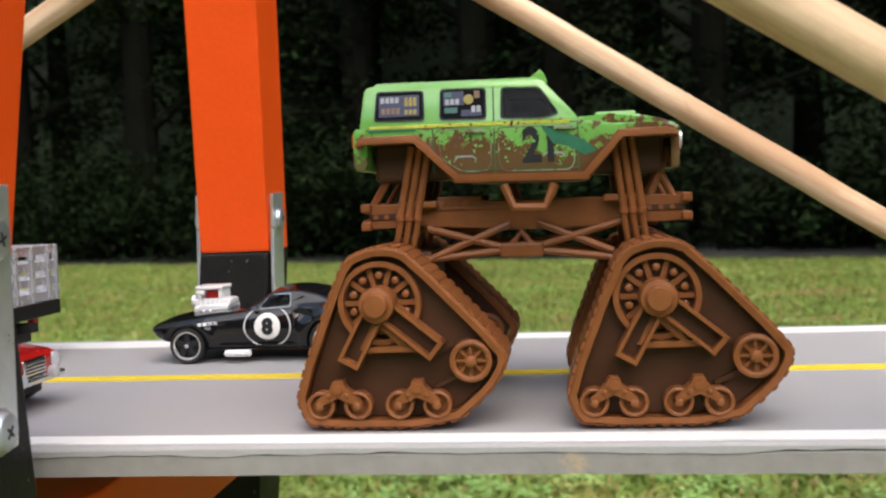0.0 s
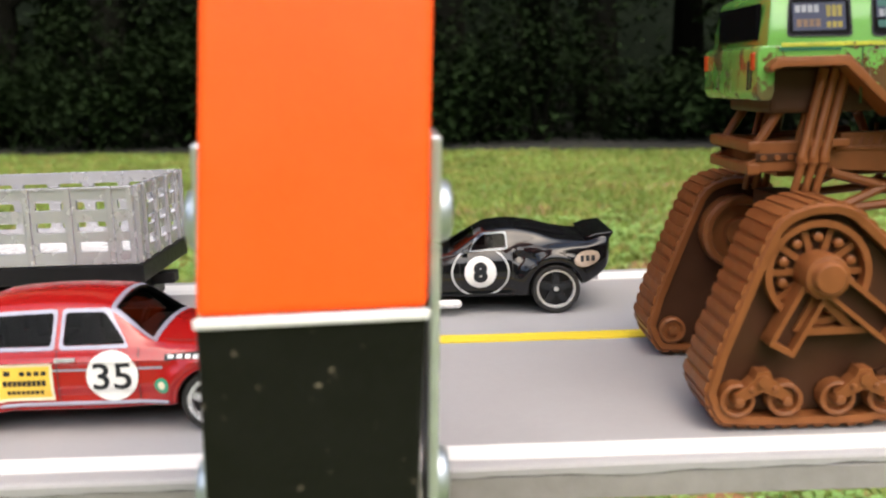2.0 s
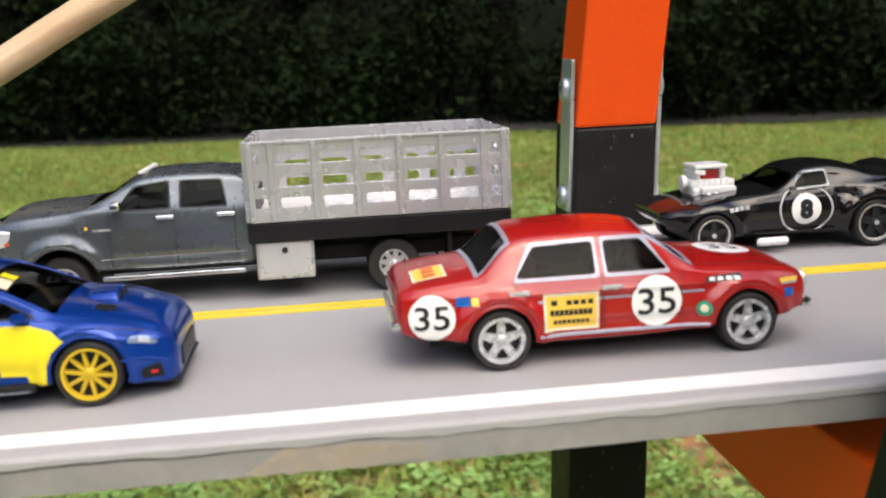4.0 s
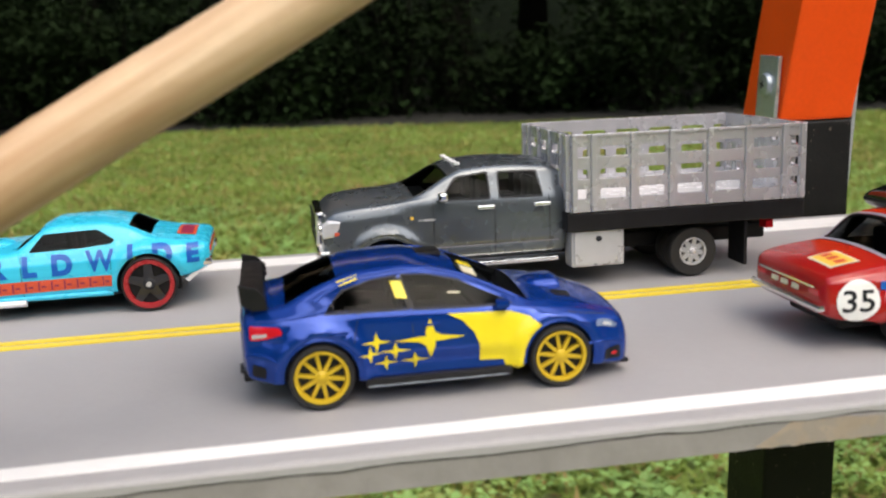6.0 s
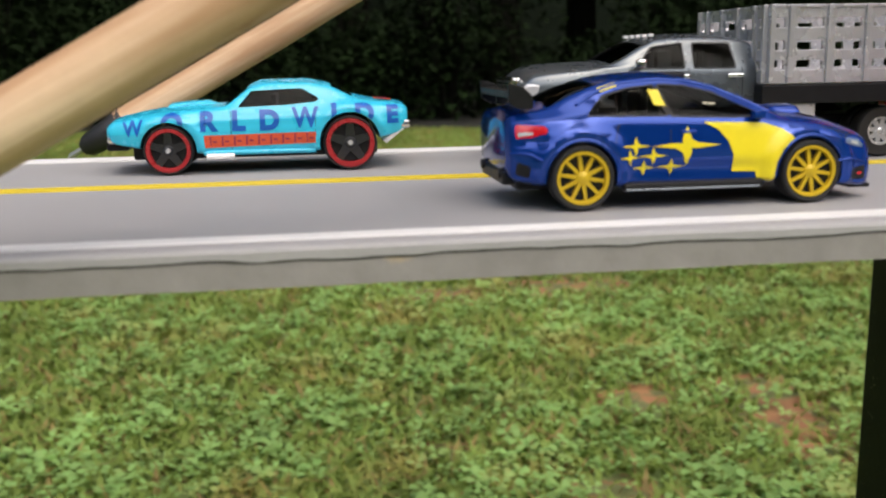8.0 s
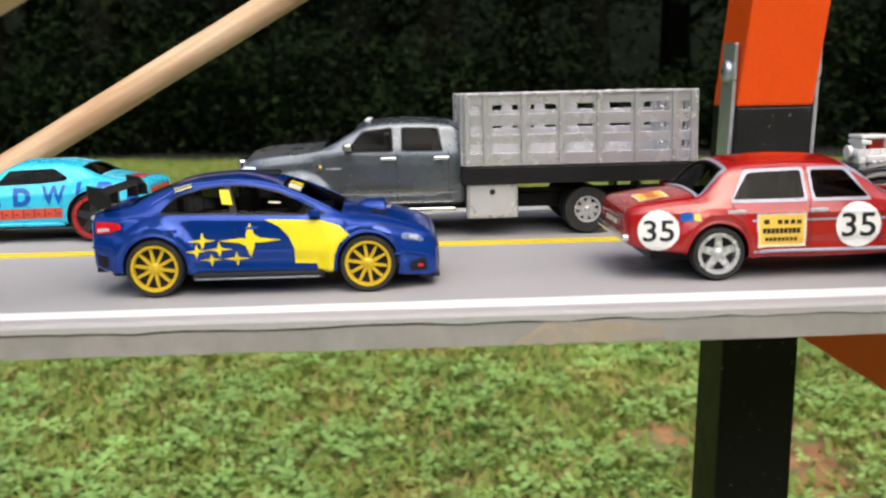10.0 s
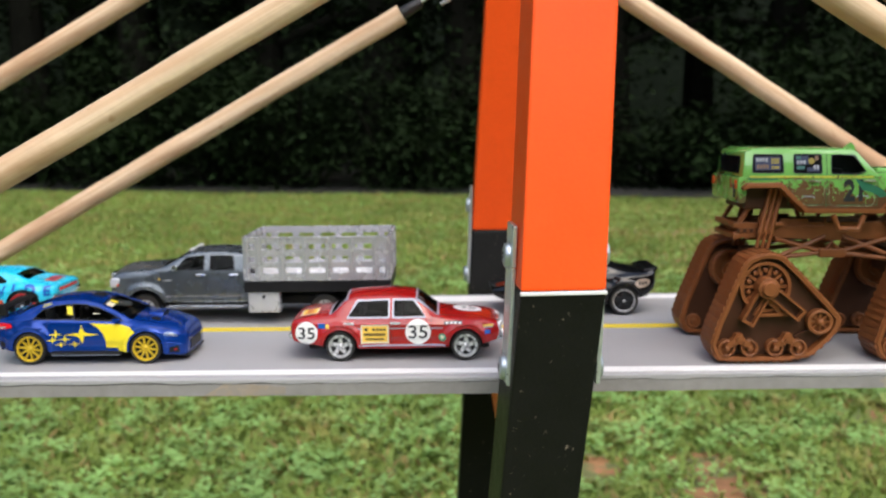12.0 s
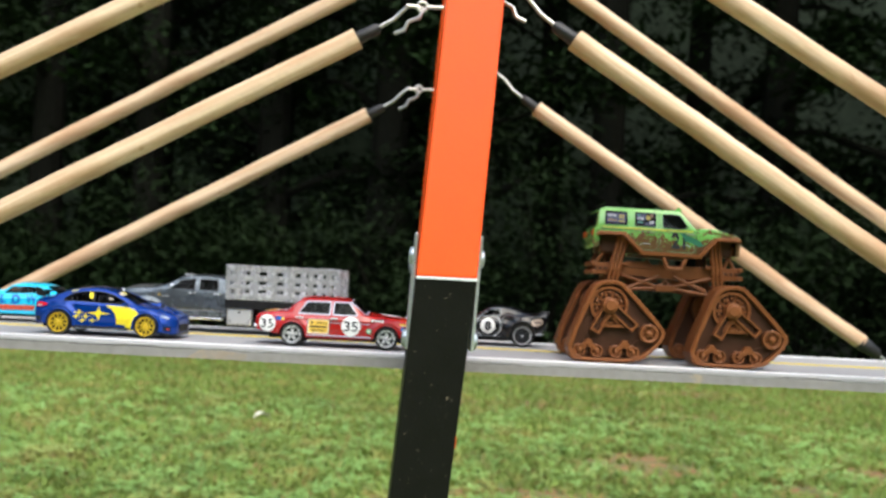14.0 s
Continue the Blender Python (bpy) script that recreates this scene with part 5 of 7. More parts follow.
        for k in range(9):
            x = 7.6 - 2.8 * k
            z = 7.45 + 0.05 * k
            bars += [fl([(x, z - 1.1), (x - 0.4, z - 1.1), (x - 0.5, z + 1.1), (x - 0.1, z + 1.1)]), fl([(x - 0.8, z - 0.3), (x - 1.8, z - 0.3), (x - 1.7, z + 0.15), (x - 0.8, z + 0.15)])]
        strokes(sh, car, "print_bar", BAND_DARK, bars, f, 0.18)
        part("sill", tube([(9 * MM, f * 13.9 * MM, 4.8 * MM), (-17 * MM, f * 13.9 * MM, 4.8 * MM)], 0.6 * MM, 10), TEAL, car, smooth=True)
        part("side_pipe", tube([(8.4 * MM, f * 14.2 * MM, 3.9 * MM), (2.0 * MM, f * 14.2 * MM, 3.9 * MM)], 0.8 * MM, 10), ENGINE, car, "bright plated side pipe", smooth=True)
        strokes(sh, car, "panel_gap", PANEL_GAP, [fl(q) for q in (rect(2.4, 5.4, 2.55, 14.4), rect(-17.2, 9.4, -17.05, 15.2))], f, 0.04)
        part("front_bumper_end", box((29.4 * MM, f * 11 * MM, 8.2 * MM), (2.8 * MM, 3.6 * MM, 1.6 * MM), 0.0006), CHROME, car, smooth=True)
        part("rear_bumper_end", box((-38.2 * MM, f * 11.4 * MM, 10.4 * MM), (3.2 * MM, 3.8 * MM, 2.0 * MM), 0.0007), CHROME, car, smooth=True)
        part("rear_valance", prism([(a * MM, b * MM) for a, b in [(-33.0, 6.6), (-37.6, 9.6), (-38.2, 9.2), (-34.0, 5.8)]], f * 8 * MM, f * 13 * MM, 0.0002), ENGINE, car)
    part("boot_print", on_top(sh, flat_poly(rect(-36.0, -6.5, -31.6, 6.5)), 0.14), PRINT_ORANGE, car)
    part("boot_print", on_top(sh, flat_poly(rect(-35.2, -5.6, -32.4, 5.6)), 0.2), BAND_DARK, car)
    scoop = Shell([(6.6, 15.0, 3.0, 15.2, 3.0, 15.6, 2.9, 15.9, 2.4, 16.0), (9.0, 15.0, 4.0, 15.4, 4.0, 16.2, 3.8, 16.5, 3.2, 16.7), (17.2, 14.4, 4.0, 14.9, 4.0, 15.6, 3.8, 15.9, 3.2, 16.1), (17.8, 14.4, 3.9, 14.8, 3.9, 15.4, 3.7, 15.6, 3.0, 15.8)])
    part("bonnet_scoop", scoop.mesh(16), TEAL, car, smooth=True)
    part("front_bumper", box((30.6 * MM, 0, 8.2 * MM), (1.6 * MM, 22 * MM, 1.2 * MM), 0.0004), CHROME, car)
    part("front_spoiler", box((29.0 * MM, 0, 6.4 * MM), (5 * MM, 22 * MM, 1.6 * MM), 0.0005), BLACK_PLASTIC, car)
    part("tail_light", box((-39.1 * MM, 0, 12.8 * MM), (0.8 * MM, 19 * MM, 1.4 * MM), 0.0003), LAMP_RED, car)


turquoise_coupe()


# ---- grey stake-bed truck ----
def stake_truck():
    car = stand("toy_stake_truck", -0.1100, 0.1046, 180, "dark grey die-cast crew-cab truck with silver stake bed", "toy truck")
    sh = Shell([
        (6.6, 8.6, 15.0, 14.0, 15.8, 21.8, 15.2, 25.4, 13.6, 26.2),
        (7.6, 8.0, 15.4, 14.0, 16.2, 22.0, 15.6, 27.6, 13.4, 28.6),
        (11.0, 8.0, 15.6, 14.0, 16.3, 22.2, 15.7, 28.9, 12.8, 30.0),
        (22.0, 8.0, 15.6, 14.0, 16.3, 22.4, 15.7, 29.5, 12.5, 30.7),
        (31.0, 8.0, 15.6, 14.0, 16.3, 22.6, 15.7, 29.0, 12.6, 30.2),
        (34.5, 8.2, 15.6, 14.0, 16.3, 22.7, 15.7, 27.7, 13.0, 28.9),
        (43.6, 8.6, 15.6, 14.0, 16.3, 22.6, 15.5, 23.4, 14.0, 24.4),
        (48.0, 9.0, 15.6, 15.0, 16.3, 22.1, 15.3, 22.9, 13.2, 24.2),
        (57.0, 9.4, 15.5, 15.0, 16.2, 21.4, 15.0, 22.2, 12.6, 23.8),
        (61.6, 9.6, 15.0, 14.0, 15.6, 20.6, 14.5, 21.5, 12.4, 22.9),
        (63.6, 9.8, 14.4, 14.0, 15.0, 19.4, 14.0, 20.2, 12.0, 21.2),
        (64.4, 10.2, 13.6, 14.0, 14.2, 18.2, 13.4, 18.9, 11.6, 19.6),
    ], [(50.0, 6.4, 9.4, 0.9, 1.1)], [(8.0, 18.6, 41.0, 18.8, 0.25, 0.5), (8.0, 11.2, 41.0, 11.2, -0.35, 0.6), (44.0, 20.0, 63.0, 18.8, 0.15, 0.8)])
    cab = part("cab", sh.mesh(70), GUNMETAL, car, "dark grey metallic crew cab", smooth=True)
    arches(cab, [(50.0, 6.4)], 1.3)
    cab_windows = [rounded(w, 0.7) for w in ([(12.4, 22.4), (22.6, 22.5), (22.4, 28.0), (13.6, 27.8)], [(25.2, 22.5), (37.0, 22.6), (32.6, 27.2), (25.4, 28.1)])]
    glaze(car, cab, sh, 9.0, 43.0, 18.5, cab_windows, [[(34.6, -12.0), (43.0, -13.4), (43.0, 13.4), (34.6, 12.0)]], PANE_DARK, [(30.0, 6.2, 7.4), (17.0, 6.2, 7.0)])
    part("dashboard", box((39.5 * MM, 0, 21.2 * MM), (5.0 * MM, 27 * MM, 2.4 * MM), 0.0008), SEAT, car)
    part("wheel_arch_liner", box((50 * MM, 0, 8 * MM), (14 * MM, 22 * MM, 8 * MM), 0.001), BLACK_PLASTIC, car)
    part("frame_rail", box((2 * MM, 0, 8.0 * MM), (104 * MM, 13 * MM, 4 * MM), 0.0006), BLACK_PLASTIC, car)
    for f in (-1, 1):
        s = 1 if f < 0 else -1
        fl = lambda poly: [(s * px, pz) for px, pz in poly]
        for w in cab_windows:
            part("window_seal", on_side(sh, rim_band(fl(w), fl(grow(w, 0.4))), f, 0.06), PRINT_BLACK, car)
        for x in (12.6, 26.2):
            part("door_handle", box((x * MM, f * 16.3 * MM, 20.4 * MM), (4.2 * MM, 1.0 * MM, 1.0 * MM), 0.0003), CHROME, car, "chrome door handle")
        for x in (24.0, 10.6, 38.6):
            part("door_seam", on_side(sh, flat_poly(fl(rect(x, 9.6, x + 0.25, 22.4)), 4), f, 0.06), PRINT_BLACK, car)
        part("side_step", box((25 * MM, f * 16.6 * MM, 7.2 * MM), (32 * MM, 1.6 * MM, 1.1 * MM), 0.0003), CHROME, car, "chrome side step")
        bm = bmesh.new()
        add_box(bm, (36.6 * MM, f * 17.4 * MM, 23.6 * MM), (2.4 * MM, 2.2 * MM, 2.2 * MM), 0.0007)
        add_box(bm, (37.2 * MM, f * 16.0 * MM, 22.8 * MM), (1.0 * MM, 2.0 * MM, 0.6 * MM), 0.0002)
        part("door_mirror", bm, CHROME, car, "chrome door mirror")
        strokes(sh, car, "badge", STICKER_YELLOW, [fl(rect(43.4, 18.5, 44.2, 19.2))], f, 0.12)
        strokes(sh, car, "badge", SILVER, [fl(rect(38.2, 18.0, 42.4, 18.5))], f, 0.12)
        print_side(sh, car, "side_strip", TRIM, fl(rect(8.5, 11.3, 41.0, 11.6)), f, 0.1)
        arc = [((50 + 8.5 * math.cos(a)), (6.4 + 8.5 * math.sin(a))) for a in np.linspace(0.35, math.pi - 0.3, 22)]
        part("arch_lip", tube([(px * MM, f * (sh.side(px, pz) - 0.1) * MM, pz * MM) for px, pz in arc], 0.45 * MM, 8), GUNMETAL, car, smooth=True)
        lamp = part("headlight", prism([(a * MM, b * MM) for a, b in [(60.2, 15.4), (64.6, 15.2), (64.8, 18.2), (63.4, 19.4), (60.0, 19.2)]], f * 9.8 * MM, f * 15.4 * MM, 0.0006), LAMP_CLEAR, car, "clear headlight")
        part("lamp_bulb", tube([(64.5 * MM, f * 12.4 * MM, 16.9 * MM), (65.1 * MM, f * 12.4 * MM, 16.9 * MM)], 1.3 * MM, 14), CHROME, lamp)
        part("indicator_lamp", box((61.2 * MM, f * 15.3 * MM, 16.2 * MM), (1.4 * MM, 0.5 * MM, 0.9 * MM), 0.0002), PRINT_ORANGE, lamp)
        wheel(car, 50.0, f * 13.6, 6.2, 5.0, f, SILVER, 8, 0.62, spoke_w=0.3)
        wheel(car, -25.2, f * 15.4, 6.2, 4.4, f, SILVER, 8, 0.56, spoke_w=0.36)
        wheel(car, -25.2, f * 10.4, 6.2, 4.4, f, SILVER, 8, 0.56, spoke_w=0.36)
        tb = part("tool_box", box((-0.3 * MM, f * 16.2 * MM, 9.4 * MM), (13.2 * MM, 5.6 * MM, 9.4 * MM), 0.0006), SILVER, car, "silver under-bed tool box")
        part("box_lid", box((-0.3 * MM, f * 19.1 * MM, 9.4 * MM), (12.0 * MM, 0.5 * MM, 8.2 * MM), 0.0002), SILVER, tb)
        part("box_lock", tube([(-0.3 * MM, f * 19.2 * MM, 11.6 * MM), (-0.3 * MM, f * 19.8 * MM, 11.6 * MM)], 0.7 * MM, 10), PRINT_BLACK, tb)
        part("mud_flap", box((-38.4 * MM, f * 14.5 * MM, 7.6 * MM), (0.9 * MM, 8.4 * MM, 11 * MM), 0.0002), BLACK_PLASTIC, car, "black mud flap")
        part("rear_lamp", box((-46 * MM, f * 14.5 * MM, 11.5 * MM), (2.2 * MM, 3.4 * MM, 2.2 * MM), 0.0004), LAMP_RED, car)
    g = part("grille", box((64.8 * MM, 0, 16.6 * MM), (2.2 * MM, 20 * MM, 8.6 * MM), 0.0008), CHROME, car, "chrome grille")
    for y in (-4.6, 4.6):
        for z in (15.0, 18.6):
            part("grille_opening", box((65.9 * MM, y * MM, z * MM), (0.4 * MM, 7.8 * MM, 2.9 * MM)), PRINT_BLACK, g)
            for dz in (-0.75, 0.75):
                part("grille_bar", box((66.15 * MM, y * MM, (z + dz) * MM), (0.25 * MM, 7.8 * MM, 0.35 * MM)), CHROME, g)
    part("front_bumper", box((64.4 * MM, 0, 10.8 * MM), (3.4 * MM, 31 * MM, 3.4 * MM), 0.0008), CHROME, car, "chrome front bumper")
    mk = part("roof_marker", box((0, 0, 0), (1.4 * MM, 1.8 * MM, 0.7 * MM), 0.0002), ENGINE, car)
    repeat("roof_marker", mk, [pose(31.6 * MM, (-9 + 4.5 * k) * MM, 30.2 * MM) for k in range(5)])
    part("rear_axle", tube([(-25.2 * MM, -13 * MM, 6.2 * MM), (-25.2 * MM, 13 * MM, 6.2 * MM)], 1.4 * MM, 12), BLACK_PLASTIC, car)
    part("tow_hitch", box((-52 * MM, 0, 11 * MM), (6 * MM, 5 * MM, 3 * MM), 0.0005), BLACK_PLASTIC, car)
    # the bed
    B0, B1, HW, Z0, Z1 = 6.6, -52.0, 20.2, 18.4, 36.6
    part("bed_floor", box(((B0 + B1) / 2 * MM, 0, 15.8 * MM), ((B0 - B1 + 2) * MM, 2 * HW * MM, 4.6 * MM), 0.0005), BLACK_PLASTIC, car, "black flatbed frame")
    part("bed_deck", box(((B0 + B1) / 2 * MM, 0, 18.3 * MM), ((B0 - B1) * MM, (2 * HW - 1) * MM, 0.5 * MM)), ENGINE, car, "bright silver bed floor")
    part("headboard_gap", box((6.6 * MM, 0, 18 * MM), (1.6 * MM, 26 * MM, 12 * MM), 0.0004), BLACK_PLASTIC, car)

    def stakes(name, length, posts, m, label):
        """A slotted rack panel along local x from 0, with posts at shares of its length and a slot in every bay and row."""
        bm = bmesh.new()
        ends = [0.0] + [p * length for p in posts] + [length]
        gaps = []
        for k, (a, b) in enumerate(zip(ends, ends[1:])):
            gaps.append((a + (1.0 if k == 0 else 1.7), b - (1.0 if k == len(posts) else 1.3)))
        slots = ((21.45, 23.75), (26.1, 28.4), (31.3, 33.6))
        levels = [Z0] + [z for q in slots for z in q] + [Z1]
        for a, b in zip(levels[::2], levels[1::2]):
            add_box(bm, (length / 2 * MM, 0, (a + b) / 2 * MM), (length * MM, 0.9 * MM, (b - a) * MM), 0.0001)
        solid = list(zip([0.0] + [g[1] for g in gaps], [g[0] for g in gaps] + [length]))
        for a, b in slots:
            for x0, x1 in solid:
                add_box(bm, ((x0 + x1) / 2 * MM, 0, (a + b) / 2 * MM), ((x1 - x0) * MM, 0.88 * MM, (b - a + 0.02) * MM))
            # rounded slot corners
            for g0, g1 in gaps:
                for x, z, dx, dz in ((g0, a, 1, 1), (g1, a, -1, 1), (g0, b, 1, -1), (g1, b, -1, -1)):
                    add_prism(bm, [((x - 0.01 * dx) * MM, (z - 0.01 * dz) * MM), ((x + 0.55 * dx) * MM, (z - 0.01 * dz) * MM), ((x + 0.16 * dx) * MM, (z + 0.16 * dz) * MM), ((x - 0.01 * dx) * MM, (z + 0.55 * dz) * MM)], -0.00042, 0.00042)
        ob = part(name, bm, RACK, car, label)
        ob.matrix_basis = m
        for x in [0.6] + ends[1:-1] + [length - 0.6]:
            part("stake_post", box((x * MM, -0.75 * MM, (Z0 + Z1) / 2 * MM), (1.3 * MM, 0.9 * MM, (Z1 - Z0) * MM), 0.0002), RACK, ob)
        part("rack_rail", box((length / 2 * MM, -0.5 * MM, (Z1 - 0.4) * MM), ((length - 0.4) * MM, 0.5 * MM, 0.7 * MM), 0.0001), RACK, ob)
        return ob

    L = B0 - B1
    LONG, SHORT = [0.09 + 0.164 * k for k in range(6)], [0.14, 0.38, 0.62, 0.86]
    stakes("stake_panel", L, LONG, pose(B1 * MM, -HW * MM, 0), "silver slotted stake panel")
    stakes("stake_panel", L, LONG, pose(B0 * MM, HW * MM, 0, 0, 0, 180), "silver slotted stake panel")
    stakes("stake_panel", 2 * HW - 1, SHORT, pose(B1 * MM, (HW - 0.5) * MM, 0, 0, 0, -90), "silver slotted stake panel")
    stakes("stake_panel", 2 * HW - 1, SHORT, pose(B0 * MM, (-HW + 0.5) * MM, 0, 0, 0, 90), "silver slotted stake panel")


stake_truck()


# ---- tall tracked off-roader ----
MUD = mat("brown_plastic", (0.2, 0.07, 0.0225), 0.4, vary=0.2, scale=260, bump=0.15)
# The same brown with the shade of recesses and undersides painted in.
MUD_SHADED = mat("shaded_brown_plastic", (0.055, 0.021, 0.009), 0.5, vary=0.15, scale=260, bump=0.12)


for q in (MUD, MUD_SHADED):
    q.node_tree.nodes["Principled BSDF"].inputs["Specular IOR Level"].default_value = 0.24
STICKER_PALE = mat("pale_sticker", (0.24, 0.26, 0.3), 0.4, vary=0.3, scale=900, bump=0.02)
STICKER_MUSTARD = mat("mustard_sticker", (0.22, 0.18, 0.025), 0.4, vary=0.3, scale=900, bump=0.02)
STICKER_TAN = mat("tan_sticker", (0.14, 0.08, 0.045), 0.4, vary=0.3, scale=900, bump=0.02)
STICKER_TEAL = mat("teal_sticker", (0.015, 0.1, 0.09), 0.4, vary=0.3, scale=900, bump=0.02)
STICKER_NAVY = mat("navy_sticker", (0.012, 0.02, 0.06), 0.4, vary=0.3, scale=900, bump=0.02)


def muddy_green():
    """Light green enamel with a printed splash of brown mud that rises from the sills."""
    m = mat("green_mud_print", (0.15, 0.4, 0.085), 0.2, vary=0.08, scale=260, bump=0.02, coat=0.5)
    n, l = m.node_tree.nodes, m.node_tree.links
    tc, sep, nz, nz2 = n.new("ShaderNodeTexCoord"), n.new("ShaderNodeSeparateXYZ"), n.new("ShaderNodeTexNoise"), n.new("ShaderNodeTexNoise")
    l.new(tc.outputs["Object"], sep.inputs[0])
    nz.inputs["Scale"].default_value, nz.inputs["Detail"].default_value, nz.inputs["Roughness"].default_value = 320, 7, 0.8
    nz2.inputs["Scale"].default_value = 60
    for q in (nz, nz2):
        l.new(tc.outputs["Object"], q.inputs["Vector"])
    h = n.new("ShaderNodeMapRange")
    h.inputs["From Min"].default_value, h.inputs["From Max"].default_value = 0.0515, 0.0682
    h.inputs["To Min"].default_value, h.inputs["To Max"].default_value = 0.7, 0.36
    l.new(sep.outputs["Z"], h.inputs["Value"])
    mx = n.new("ShaderNodeMath")
    mx.operation, mx.inputs[1].default_value = "MULTIPLY", 0.5
    l.new(nz2.outputs["Fac"], mx.inputs[0])
    ad = n.new("ShaderNodeMath")
    ad.operation = "MULTIPLY_ADD"
    l.new(nz.outputs["Fac"], ad.inputs[0])
    ad.inputs[1].default_value = 0.55
    l.new(mx.outputs[0], ad.inputs[2])
    lt = n.new("ShaderNodeMath")
    lt.operation = "LESS_THAN"
    l.new(ad.outputs[0], lt.inputs[0])
    l.new(h.outputs[0], lt.inputs[1])
    mix = n.new("ShaderNodeMix")
    mix.data_type = "RGBA"
    src = n["Principled BSDF"].inputs["Base Color"].links[0].from_socket
    l.new(lt.outputs[0], mix.inputs["Factor"])
    l.new(src, mix.inputs[6])
    mix.inputs[7].default_value = (0.115, 0.06, 0.026, 1)
    l.new(mix.outputs[2], n["Principled BSDF"].inputs["Base Color"])
    return m


GREEN_MUD = muddy_green()
SPLASH_GREEN = mat("bottle_green_print", (0.015, 0.13, 0.07), 0.4, vary=0.3, scale=700)
MUD_PRINT = mat("mud_print", (0.115, 0.06, 0.026), 0.5, vary=0.2, scale=600)
EDGE_GREEN = mat("pale_green_wear", (0.2, 0.26, 0.15), 0.5, vary=0.5, scale=500, bump=0.02, second=(0.1, 0.07, 0.035), spots=0.5, spot_scale=240)
TAIL_GREEN = mat("tail_green_print", (0.15, 0.4, 0.085), 0.25, vary=0.1, scale=260, bump=0.02, coat=0.4, second=(0.12, 0.1, 0.04), spots=0.44, spot_scale=210)
LAMP_ORANGE = mat("orange_lamp", (0.55, 0.07, 0.015), 0.25, vary=0.1, scale=500, bump=0.02)
CLEAN_GREEN = mat("light_green_print", (0.15, 0.36, 0.085), 0.35, vary=0.2, scale=500, bump=0.02)
MUSTARD = mat("mustard_print", (0.42, 0.46, 0.045), 0.4, vary=0.35, scale=700)
DOOR_LINE = mat("dark_green_line", (0.03, 0.08, 0.02), 0.5)


def track_unit(owner, x, face):
    """A triangular crawler: cleated belt, recessed frame, sprocket, arms, bogies and idler. face: side on which it looks."""
    y_out, y_in = 0.0, 15.0          # depth behind the outer face
    Y = lambda d: face * -d * MM      # local y of a depth
    out = [(-48.0, 7.6), (-46.5, 3.0), (-44.5, 0.6), (-15.6, 0.6), (-7.0, 8.0), (-4.0, 13.0), (-4.2, 16.5), (-22.8, 36.0), (-26.5, 37.6), (-31.0, 37.6), (-35.6, 36.0), (-38.0, 32.8)]
    out = [(px + 30.0, pz) for px, pz in out]
    cut = []
    for p, q in zip(out, out[1:] + out[:1]):
        cut += [(p[0] * 0.78 + q[0] * 0.22, p[1] * 0.78 + q[1] * 0.22), (p[0] * 0.22 + q[0] * 0.78, p[1] * 0.22 + q[1] * 0.78)]
    out = cut

    def shrink(poly, d):
        n = len(poly)
        res = []
        for i in range(n):
            p, q, r = Vector(poly[i - 1]), Vector(poly[i]), Vector(poly[(i + 1) % n])
            n1, n2 = (q - p).normalized(), (r - q).normalized()
            nn = Vector((-n1.y, n1.x)) + Vector((-n2.y, n2.x))
            nn = nn / max(nn.dot(Vector((-n1.y, n1.x))), 0.3)
            res.append(tuple(q + d * nn))
        return res

    inner = shrink(out, 1.7)
    mid = shrink(out, 0.5)
    S = lambda poly: [(a * MM, b * MM) for a, b in poly]
    n = len(out)
    bm = bmesh.new()
    loops = []
    for poly, d in ((inner, 0.9), (inner, 0.2), (mid, 0.0), (out, 0.8), (out, y_in - 0.8), (mid, y_in), (inner, y_in - 0.2), (inner, y_in - 0.9)):
        loops.append([bm.verts.new((a * MM, Y(d), b * MM)) for a, b in poly])
    for a, b in zip(loops, loops[1:]):
        for k in range(n):
            bm.faces.new((a[k], a[(k + 1) % n], b[(k + 1) % n], b[k]))
    for k in range(n):
        bm.faces.new((loops[-1][k], loops[-1][(k + 1) % n], loops[0][(k + 1) % n], loops[0][k]))
    unit = part("track_unit", bm, MUD, owner, "brown plastic crawler track")
    unit.matrix_basis = pose(x * MM, 0, 0)
    # cleats
    per = []
    for i in range(n):
        p, q = Vector(out[i]), Vector(out[(i + 1) % n])
        L = (q - p).length
        m = max(1, round(L / 2.6))
        for k in range(m):
            per.append((p + (q - p) * (k + 0.5) / m, (q - p).normalized()))
    cl = part("cleat", box((0, 0, 0), (1.5 * MM, (y_in - 1.2) * MM, 0.55 * MM)), MUD, unit)
    repeat("cleat", cl, [Matrix.Translation((p.x * MM, Y(y_in / 2), p.y * MM)) @ Matrix.Rotation(-math.atan2(d.y, d.x), 4, "Y") for p, d in per])
    # Recess shade is in this plate's colour.
    part("inner_plate", prism(S(shrink(out, 2.0)), Y(3.2), Y(y_in - 1.5)), MUD_SHADED, unit, "recessed brown frame, painted darker for shade")
    c = (0.4, 26.2)
    bm = lathe([(8.6, face * -1.6), (8.6, face * -0.8), (7.5, face * -0.8), (7.3, face * -2.8), (8.6, face * -2.8)], 36)
    part("sprocket_ring", bm, MUD, unit, smooth=True).location = (c[0] * MM, 0, c[1] * MM)
    sp = part("sprocket_spoke", prism(S([(2.5, -0.55), (8.2, -0.55), (8.2, 0.55), (2.5, 0.55)]), Y(2.0), Y(3.1)), MUD, unit)
    repeat("sprocket_spoke", sp, [Matrix.Translation((c[0] * MM, 0, c[1] * MM)) @ Matrix.Rotation(2 * math.pi * k / 10, 4, "Y") for k in range(10)])
